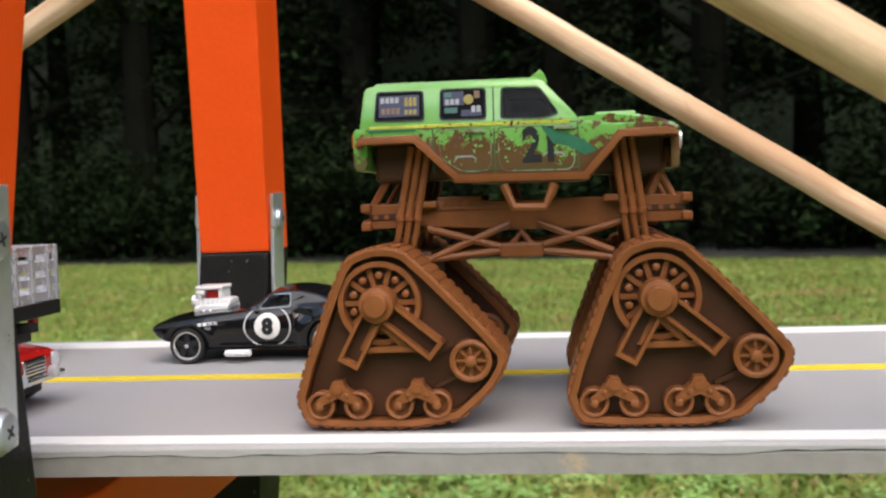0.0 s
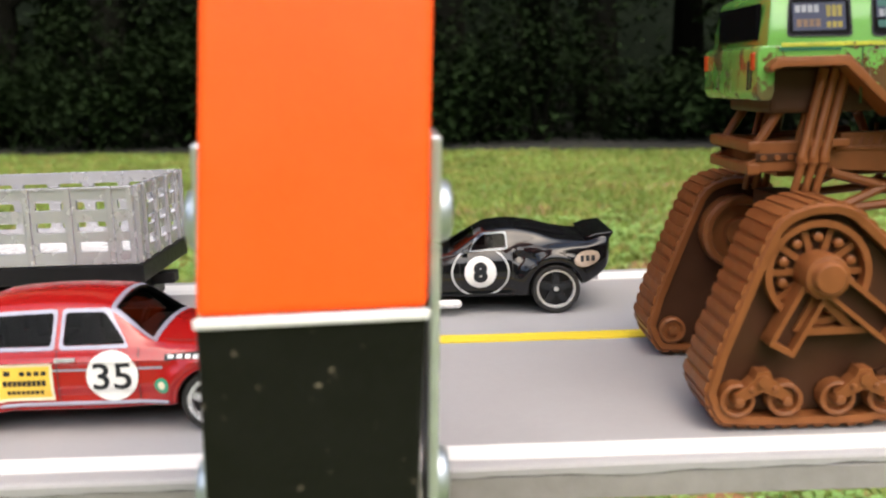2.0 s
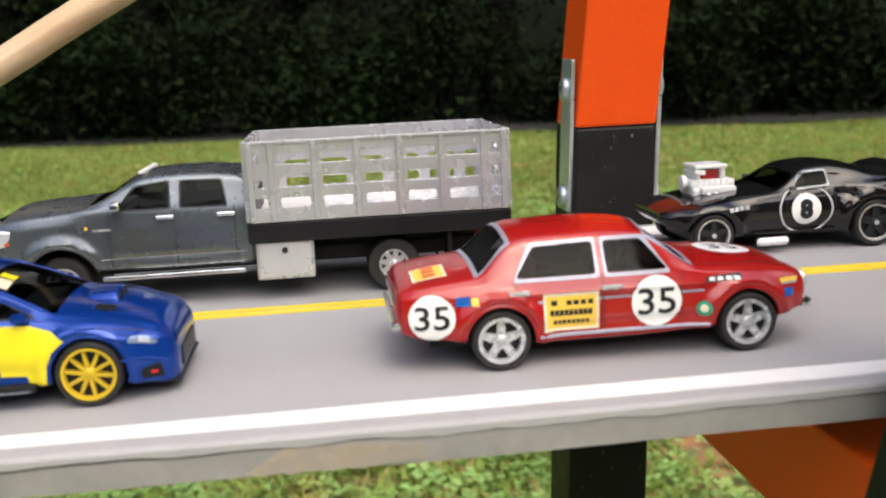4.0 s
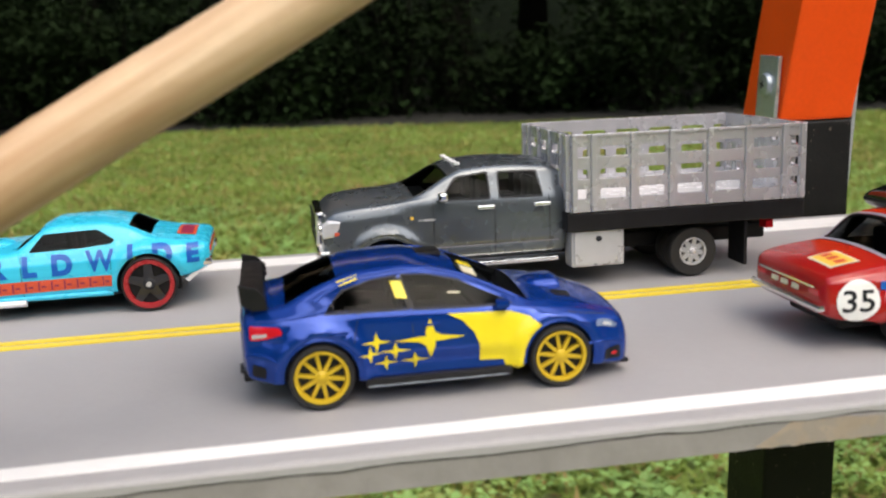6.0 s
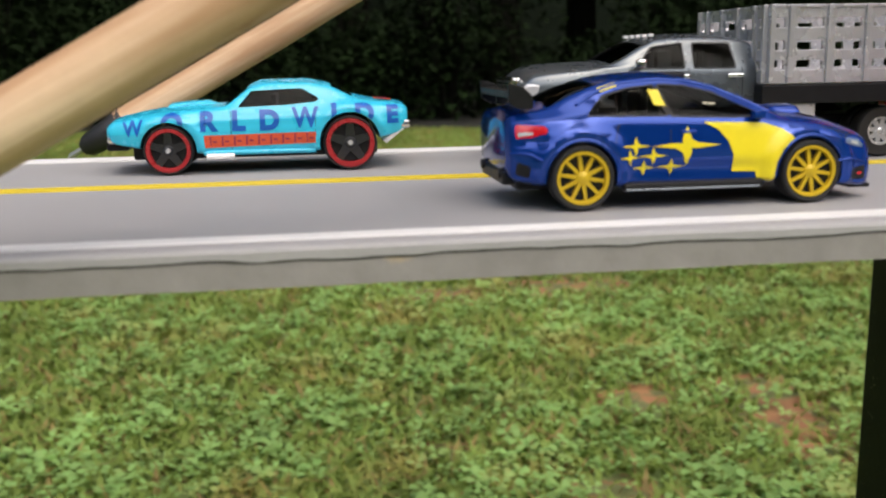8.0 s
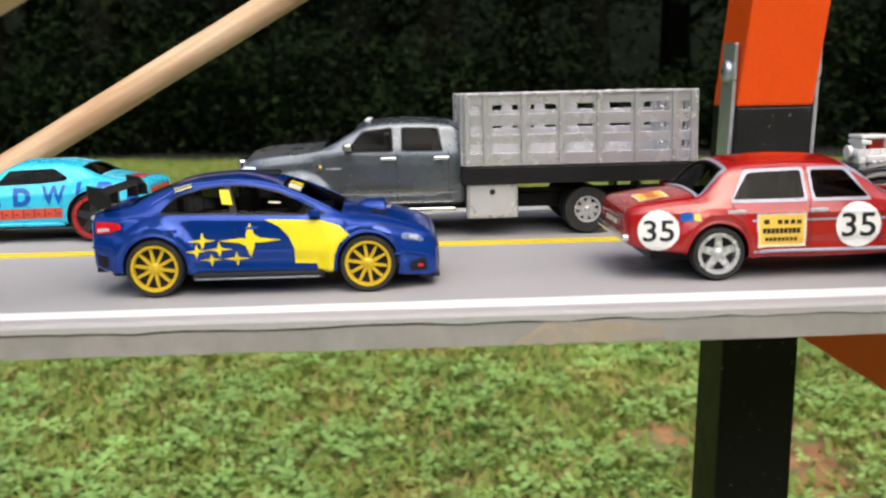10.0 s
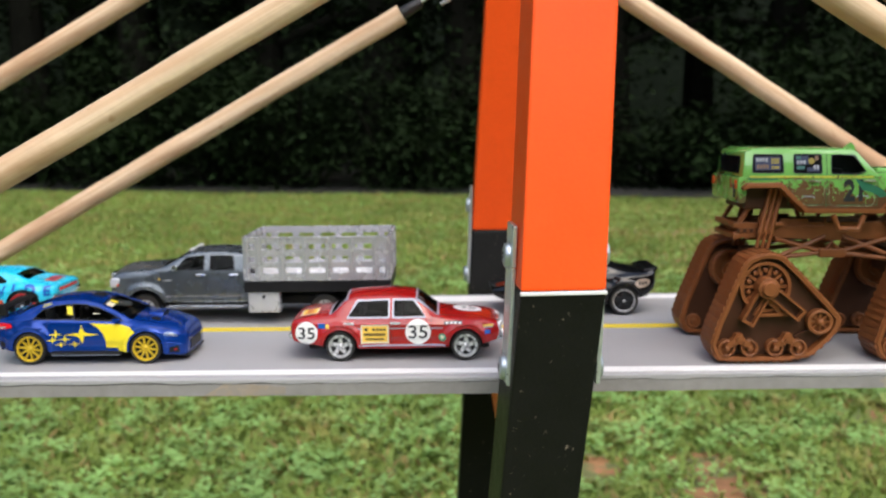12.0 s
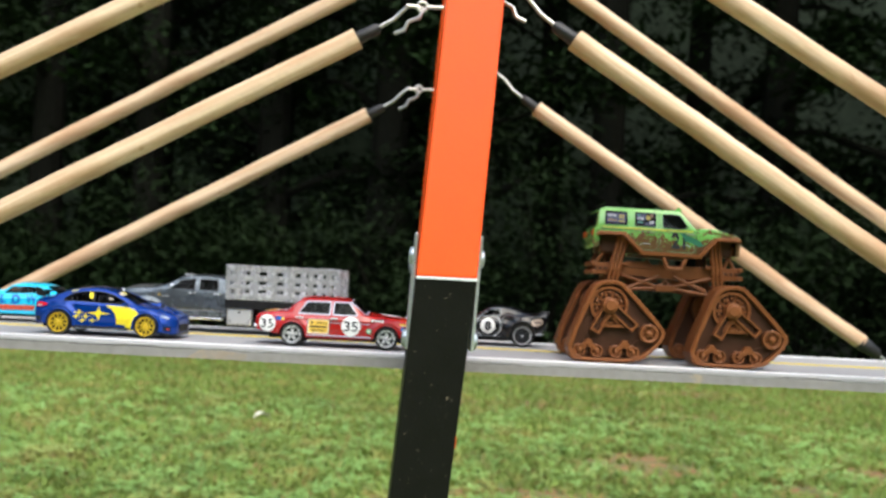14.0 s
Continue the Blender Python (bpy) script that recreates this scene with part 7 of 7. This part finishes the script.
    for x in (-27.0, 28.0):
        part("axle", tube([(x * MM, -20 * MM, 26.2 * MM), (x * MM, 20 * MM, 26.2 * MM)], 2.6 * MM, 14), MUD_SHADED, car)
        part("axle_tower", box((x * 0.92 * MM, 0, 31 * MM), (7 * MM, 22 * MM, 9 * MM), 0.0008), MUD_SHADED, car)
    for f in (-1, 1):
        for x in (-30.6, 25.0):
            unit = track_unit(car, x, f)
            unit.location.y = f * 29.5 * MM


tracked_jeep()


# ---- lawn ----
def edge(x):
    """Where the lawn ends and the wood begins."""
    return 5.7 - 0.28 * x + 0.12 * noise.noise((x * 1.1, 3, 2))


def grass_mat(name, base, second):
    m = mat(name, base, 0.55, vary=0.33, scale=9, bump=0.0, random_tint=0.12, second=second, spots=0.42, spot_scale=5)
    m.node_tree.nodes["Principled BSDF"].inputs["Specular IOR Level"].default_value = 0.25
    # thin leaves let part of the light through
    n, l = m.node_tree.nodes, m.node_tree.links
    p = n["Principled BSDF"]
    tr, mix = n.new("ShaderNodeBsdfTranslucent"), n.new("ShaderNodeMixShader")
    l.new(p.inputs["Base Color"].links[0].from_socket, tr.inputs["Color"])
    mix.inputs["Fac"].default_value = 0.42
    l.new(p.outputs[0], mix.inputs[1])
    l.new(tr.outputs[0], mix.inputs[2])
    l.new(mix.outputs[0], n["Material Output"].inputs["Surface"])
    return m


def lawn_soil():
    m = mat("lawn_soil", (0.15, 0.2, 0.058), 0.9, vary=0.3, scale=60, bump=0.6, second=(0.19, 0.13, 0.055), spots=0.36, spot_scale=9)
    return m


bm = bmesh.new()
nx, ny = 60, 60
gx = np.r_[-60, -30, -16, np.linspace(-8, 8, nx), 16, 30, 60]
gy = np.r_[-60, -20, -6, np.linspace(-1.5, 9, ny), 14, 30, 70]
gv = [[bm.verts.new((x, y, GROUND + 0.012 * noise.noise((x * 1.3, y * 1.3, 0)) - 0.006)) for y in gy] for x in gx]
for i in range(len(gx) - 1):
    for j in range(len(gy) - 1):
        bm.faces.new((gv[i][j], gv[i + 1][j], gv[i + 1][j + 1], gv[i][j + 1]))
ground = tagged(link("ground", bm, lawn_soil(), smooth=True), "mown lawn with clover and bare reddish soil patches", "lawn", kind="structure")


# bare reddish soil: middle and half sizes
PATCHES = [(0.50, 1.93, 0.2, 0.19), (0.24, 1.55, 0.15, 0.1), (0.815, 1.71, 0.1, 0.1), (0.155, 0.94, 0.06, 0.07), (0.05, 0.70, 0.06, 0.05), (-0.10, 0.83, 0.05, 0.04), (0.69, 1.16, 0.11, 0.09),
           (0.30, 0.86, 0.08, 0.14), (1.08, 1.97, 0.16, 0.17), (0.03, 1.51, 0.14, 0.1), (0.22, 3.07, 0.35, 0.16), (0.95, 3.7, 0.5, 0.25), (0.84, 2.94, 0.3, 0.15)]


def soil_patch(x, y):
    """How bare the lawn is at a place, 0 to 1."""
    v = noise.noise((x * 1.15 + 7, y * 1.15, 5)) * 0.35 + noise.noise((x * 3.1, y * 3.1, 9)) * 0.25
    for px, py, rx, ry in PATCHES:
        v = max(v, 0.5 - 0.36 * math.hypot((x - px) / rx, (y - py) / ry) + 0.22 * noise.noise((x * 9, y * 9, 2)))
    return min(1, max(0, (v - 0.1) / 0.34))


SOIL = mat("reddish_soil", (0.27, 0.13, 0.058), 0.95, vary=0.3, scale=45, bump=0.6, second=(0.12, 0.13, 0.045), spots=0.5, spot_scale=26)
for k, (px, py, rx, ry) in enumerate(PATCHES):
    bm = bmesh.new()
    ring = []
    for a in np.linspace(0, 2 * math.pi, 40, endpoint=False):
        r = 0.85 + 0.45 * noise.noise((math.cos(a) * 1.6, math.sin(a) * 1.6, k * 3.1)) + 0.2 * noise.noise((math.cos(a) * 6, math.sin(a) * 6, k))
        x, y = px + rx * r * math.cos(a), py + ry * r * math.sin(a)
        ring.append(bm.verts.new((x, y, GROUND + 0.012 * noise.noise((x * 1.3, y * 1.3, 0)) - 0.004)))
    mid = bm.verts.new((px, py, GROUND + 0.012 * noise.noise((px * 1.3, py * 1.3, 0)) - 0.002))
    for a, b in zip(ring, ring[1:] + ring[:1]):
        bm.faces.new((a, b, mid))
    part("soil_patch", bm, SOIL, ground, "bare reddish soil")


def scatter(name, count, x0, x1, y0, y1, kind, material, label, seed, size, wide=False):
    """Many small blades or clover leaves, thicker on the ground near the bridge."""
    rng = np.random.default_rng(seed)
    verts, faces = [], []
    made = 0
    while made < count:
        u = rng.random()
        y = y0 + (y1 - y0) * u ** 1.5
        spread = 3.0 if wide else 0.3 + 0.62 * (y + 0.5)
        x = rng.uniform(max(x0, -spread - 0.3), min(x1, spread + 0.4))
        if rng.random() < 0.22:
            x, y = rng.normal(0, 2.4), rng.uniform(-2.6, 6.5)
        if y > edge(x) + 0.06 or rng.random() < soil_patch(x, y) * (0.95 if y < 2.2 else 0.6):
            made += 1
            continue
        if kind == "clover" and noise.noise((x * 9, y * 9, 1)) + 0.4 * noise.noise((x * 25, y * 25, 4)) < rng.uniform(-0.25, 0.15):
            made += 1
            continue
        a = rng.uniform(0, 2 * math.pi)
        z = GROUND + 0.012 * noise.noise((x * 1.3, y * 1.3, 0)) - 0.006
        big = 1 + 0.11 * max(0, y - 0.6)
        if kind == "blade":
            h = size * rng.uniform(0.5, 1.25) * (1 + 0.1 * y)
            w = 0.0027 * rng.uniform(0.7, 1.5) * big
            lean = (rng.uniform(0.6, 2.0) if y < 2.2 else rng.uniform(0.1, 0.8)) * h
            dx, dy = math.cos(a), math.sin(a)
            px, py = -dy * w, dx * w
            b = len(verts)
            verts += [(x - px, y - py, z), (x + px, y + py, z), (x + dx * lean * 0.35 + px * 0.8, y + dy * lean * 0.35 + py * 0.8, z + h * 0.65), (x + dx * lean * 0.35 - px * 0.8, y + dy * lean * 0.35 - py * 0.8, z + h * 0.65), (x + dx * lean, y + dy * lean, z + h)]
            faces += [(b, b + 1, b + 2, b + 3), (b + 3, b + 2, b + 4)]
        else:
            h = size * rng.uniform(0.5, 1.5)
            r = 0.0086 * rng.uniform(0.5, 1.5) * big
            tilt = rng.uniform(-0.35, 0.35, 2)
            for k in range(3):
                t = a + 2 * math.pi * k / 3
                b = len(verts)
                for rr, da in ((0.08, 0), (0.65, -0.55), (1.05, -0.3), (0.98, 0), (1.05, 0.3), (0.65, 0.55)):
                    ox, oy = r * rr * math.cos(t + da), r * rr * math.sin(t + da)
                    verts.append((x + ox, y + oy, z + h + tilt[0] * ox + tilt[1] * oy + 0.12 * r * rr))
                faces.append(tuple(range(b, b + 6)))
        made += 1
    me = bpy.data.meshes.new(name)
    me.from_pydata(verts, [], faces)
    me.materials.append(material)
    return tagged(new(name, me), label, "grass" if kind == "blade" else "clover", kind="stuff")


BLADE = grass_mat("grass_blade", (0.232, 0.318, 0.074), (0.35, 0.34, 0.1))
CLOVER = grass_mat("clover_leaf", (0.295, 0.475, 0.152), (0.39, 0.46, 0.152))
STRAW = grass_mat("dry_grass", (0.34, 0.26, 0.1), None)
scatter("lawn_grass", 270000, -5.5, 6, 0.25, 6.8, "blade", BLADE, "short green lawn grass", 1, 0.016)
scatter("lawn_clover", 60000, -3.5, 4, 0.3, 2.8, "clover", CLOVER, "low green clover in the lawn", 2, 0.016)
scatter("dry_lawn_grass", 36000, -5.5, 6, 0.25, 6.4, "blade", STRAW, "dry straw-coloured grass in the lawn", 3, 0.016)

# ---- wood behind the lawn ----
# Bark and leaf colours are near-black: the wood's shade is painted into them.
BARK = mat("shaded_bark", (0.008, 0.008, 0.006), 0.9, vary=0.4, scale=25, bump=0.6)
# The paler second tone stands in for leaf clumps that catch light.
LEAF = mat("shaded_wood_leaf", (0.0098, 0.0172, 0.0068), 0.9, vary=0.3, scale=3, bump=0.0, random_tint=0.08, second=(0.0165, 0.031, 0.011), spots=0.42, spot_scale=1.1)
LEAF_DEEP_SHADE = mat("shaded_deep_leaf", (0.0128, 0.0205, 0.0098), 0.9, vary=0.3, scale=3, bump=0.0, random_tint=0.25, second=(0.022, 0.036, 0.0165), spots=0.4, spot_scale=0.9)
for q in (LEAF, LEAF_DEEP_SHADE, BARK):
    q.node_tree.nodes["Principled BSDF"].inputs["Specular IOR Level"].default_value = 0.02


def leaves(rng, centres, per, spread, size, flat=0.6):
    """Loose leaves about clump centres as one array of small folded quads."""
    verts, faces = [], []
    for c in centres:
        s = spread * rng.uniform(0.6, 1.3)
        for _ in range(per):
            d = rng.normal(0, 1, 3)
            d *= s * rng.random() ** 0.4 / max(np.linalg.norm(d), 1e-6)
            p = np.array(c) + d * (1, 1, flat)
            a, t, r = rng.uniform(0, 6.28), rng.uniform(-0.9, 0.9), size * rng.uniform(0.6, 1.5)
            u = np.array((math.cos(a), math.sin(a) * 0.8, math.sin(t))) * r
            v = np.array((-math.sin(a), math.cos(a), math.cos(t * 3) * 0.6)) * r * 0.45
            b = len(verts)
            verts += [tuple(p - u), tuple(p + v), tuple(p + u), tuple(p - v)]
            faces.append((b, b + 1, b + 2, b + 3))
    return verts, faces


def mesh_part(name, verts, faces, material, parent, label=""):
    me = bpy.data.meshes.new(name)
    me.from_pydata(verts, [], faces)
    me.materials.append(material)
    ob = new(name, me)
    ob.parent = parent
    if label:
        ob["label"] = label
    return ob


def tree(x, y, h, seed, leaf, label):
    rng = np.random.default_rng(seed)
    t = empty("tree", pose(x, y, GROUND), label, "tree", "trees of the wood")
    bm = bmesh.new()
    bend = rng.uniform(-0.25, 0.25, 2)
    r = 0.04 + 0.008 * h
    pts = [(bend[0] * k * k, bend[1] * k * k, h * 0.92 * k - 0.05) for k in np.linspace(0, 1, 9)]
    add_tube(bm, pts, [r * (1.25 if i == 0 else 1 - 0.085 * i) for i in range(9)], 10)
    tips = []
    for k in range(22):
        f = 0.09 + 0.85 * k / 22
        i = f * 8
        p = Vector(pts[int(i)]).lerp(Vector(pts[min(8, int(i) + 1)]), i % 1)
        a = k * 2.4 + rng.uniform(-0.4, 0.4)
        ln = (1.5 - 0.9 * f) * rng.uniform(0.7, 1.2)
        q = p + Vector((math.cos(a) * ln, math.sin(a) * ln * 0.8, rng.uniform(0.0, 0.5) * ln))
        mid = p.lerp(q, 0.5) + Vector((0, 0, 0.1 * ln))
        add_tube(bm, [p, mid, q], [r * 0.32, r * 0.2, r * 0.07], 6)
        for g in (0.45, 0.7, 0.9, 1.05):
            tips.append(tuple(p.lerp(q, g) + Vector(rng.uniform(-0.2, 0.2, 3))))
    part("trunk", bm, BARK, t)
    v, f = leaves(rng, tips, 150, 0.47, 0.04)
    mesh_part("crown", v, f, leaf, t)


def shrub(x, y, h, seed, leaf):
    rng = np.random.default_rng(seed)
    t = empty("shrub", pose(x, y, GROUND), "leafy shrub at the edge of the wood, painted in shade colours", "shrub", "shrubs at the wood's edge")
    bm = bmesh.new()
    tips = []
    for k in range(6):
        a = k * 1.05 + rng.uniform(-0.3, 0.3)
        q = Vector((math.cos(a) * 0.4, math.sin(a) * 0.3, h * rng.uniform(0.5, 1)))
        add_tube(bm, [(0, 0, -0.03), q * 0.5 + Vector((0, 0, 0.05)), q], [0.02, 0.014, 0.005], 6)
        for g in (0.35, 0.6, 0.85, 1.0):
            tips.append(tuple(q * g + Vector(rng.uniform(-0.16, 0.16, 3))))
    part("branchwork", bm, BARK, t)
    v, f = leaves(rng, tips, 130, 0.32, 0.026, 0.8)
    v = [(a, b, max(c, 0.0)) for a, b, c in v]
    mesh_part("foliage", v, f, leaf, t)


rng = np.random.default_rng(11)
LAB = ("leafy tree at the edge of the wood, painted in shade colours", "leafy tree deep in the wood, painted in shade colours")
# Crowns run up out of view, to block sky over the far lawn.
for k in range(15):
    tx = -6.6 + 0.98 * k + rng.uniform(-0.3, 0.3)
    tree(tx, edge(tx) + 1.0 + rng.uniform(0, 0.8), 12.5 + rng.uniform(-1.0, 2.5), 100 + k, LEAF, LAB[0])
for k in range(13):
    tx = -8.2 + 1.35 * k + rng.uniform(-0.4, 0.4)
    tree(tx, edge(tx) + 2.6 + rng.uniform(0, 1.0), 11.5 + rng.uniform(-0.8, 2), 200 + k, LEAF_DEEP_SHADE, LAB[1])
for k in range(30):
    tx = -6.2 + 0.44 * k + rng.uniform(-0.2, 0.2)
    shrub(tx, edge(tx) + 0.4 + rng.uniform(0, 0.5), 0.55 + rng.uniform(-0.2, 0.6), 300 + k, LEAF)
# Floor sheet past the lawn, with the trees' shade painted in as near-black.
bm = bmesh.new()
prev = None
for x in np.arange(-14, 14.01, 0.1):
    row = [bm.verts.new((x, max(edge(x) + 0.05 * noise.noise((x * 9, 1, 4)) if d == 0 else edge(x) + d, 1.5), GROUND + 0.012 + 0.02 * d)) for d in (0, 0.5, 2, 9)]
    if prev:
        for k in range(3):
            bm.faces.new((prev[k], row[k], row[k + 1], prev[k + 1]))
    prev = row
tagged(link("forest_floor", bm, mat("shaded_leaf_litter", (0.009, 0.009, 0.006), 0.95, vary=0.5, scale=20, bump=0.5), smooth=True), "leaf litter painted near-black for shade under the trees", "forest floor", kind="structure")
# Wood wall; its sides and back are unseen, added to shut out low sky.
bm = bmesh.new()
prev = None
for a in np.linspace(-math.pi, math.pi, 73):
    x, y = 17 * math.sin(a), -4.0 + 15 * math.cos(a)
    row = [bm.verts.new((x, y, GROUND - 0.1)), bm.verts.new((x, y, (19.0 if abs(a) < 0.9 else 7.5) + 2.5 * noise.noise((a * 5, 1, 1))))]
    if prev:
        bm.faces.new((prev[0], row[0], row[1], prev[1]))
    prev = row
tagged(link("backdrop", bm, mat("deep_shade_foliage", (0.08, 0.11, 0.07), 0.95, vary=0.4, scale=9, bump=0.0)), "dark wood backdrop, unseen sides and back added to block low sky", "backdrop", kind="structure")


# ---- a pale fallen leaf on the grass ----
def fallen_leaf(x, y, turn):
    base = GROUND + 0.012 * noise.noise((x * 1.3, y * 1.3, 0)) - 0.006
    leaf = empty("fallen_leaf", pose(x, y, base, 0, 0, turn), "pale curled dry leaf lying on the lawn", "leaf")
    bm = bmesh.new()
    rows = []
    for k in range(9):
        u = k / 8
        half = 0.016 * math.sin(math.pi * (0.08 + 0.88 * u)) ** 0.8
        rise = 0.022 * math.sin(math.pi * min(1, 0.12 + u))
        rows.append([[bm.verts.new((-0.032 + 0.064 * u, half * v, rise + 0.35 * abs(half * v) + d)) for v in (-1, -0.5, 0, 0.5, 1)] for d in (0, 0.0008)])
    for a, b in zip(rows, rows[1:]):
        for side in (0, 1):
            for i in range(4):
                bm.faces.new((a[side][i], b[side][i], b[side][i + 1], a[side][i + 1]))
        for i in (0, 4):
            bm.faces.new((a[0][i], b[0][i], b[1][i], a[1][i]))
    for r in (rows[0], rows[-1]):
        for i in range(4):
            bm.faces.new((r[0][i], r[0][i + 1], r[1][i + 1], r[1][i]))
    part("leaf_blade", bm, mat("pale_dry_leaf", (0.62, 0.6, 0.5), 0.6, vary=0.2, scale=120, bump=0.2), leaf, smooth=True)
    part("stalk", tube([(-0.03, 0, 0.009), (-0.045, 0.003, 0.006), (-0.055, 0.008, 0.0)], 0.0009, 6), mat("leaf_stalk", (0.35, 0.28, 0.16), 0.7, vary=0.2, scale=200), leaf)


fallen_leaf(-0.515, 2.38, 35)
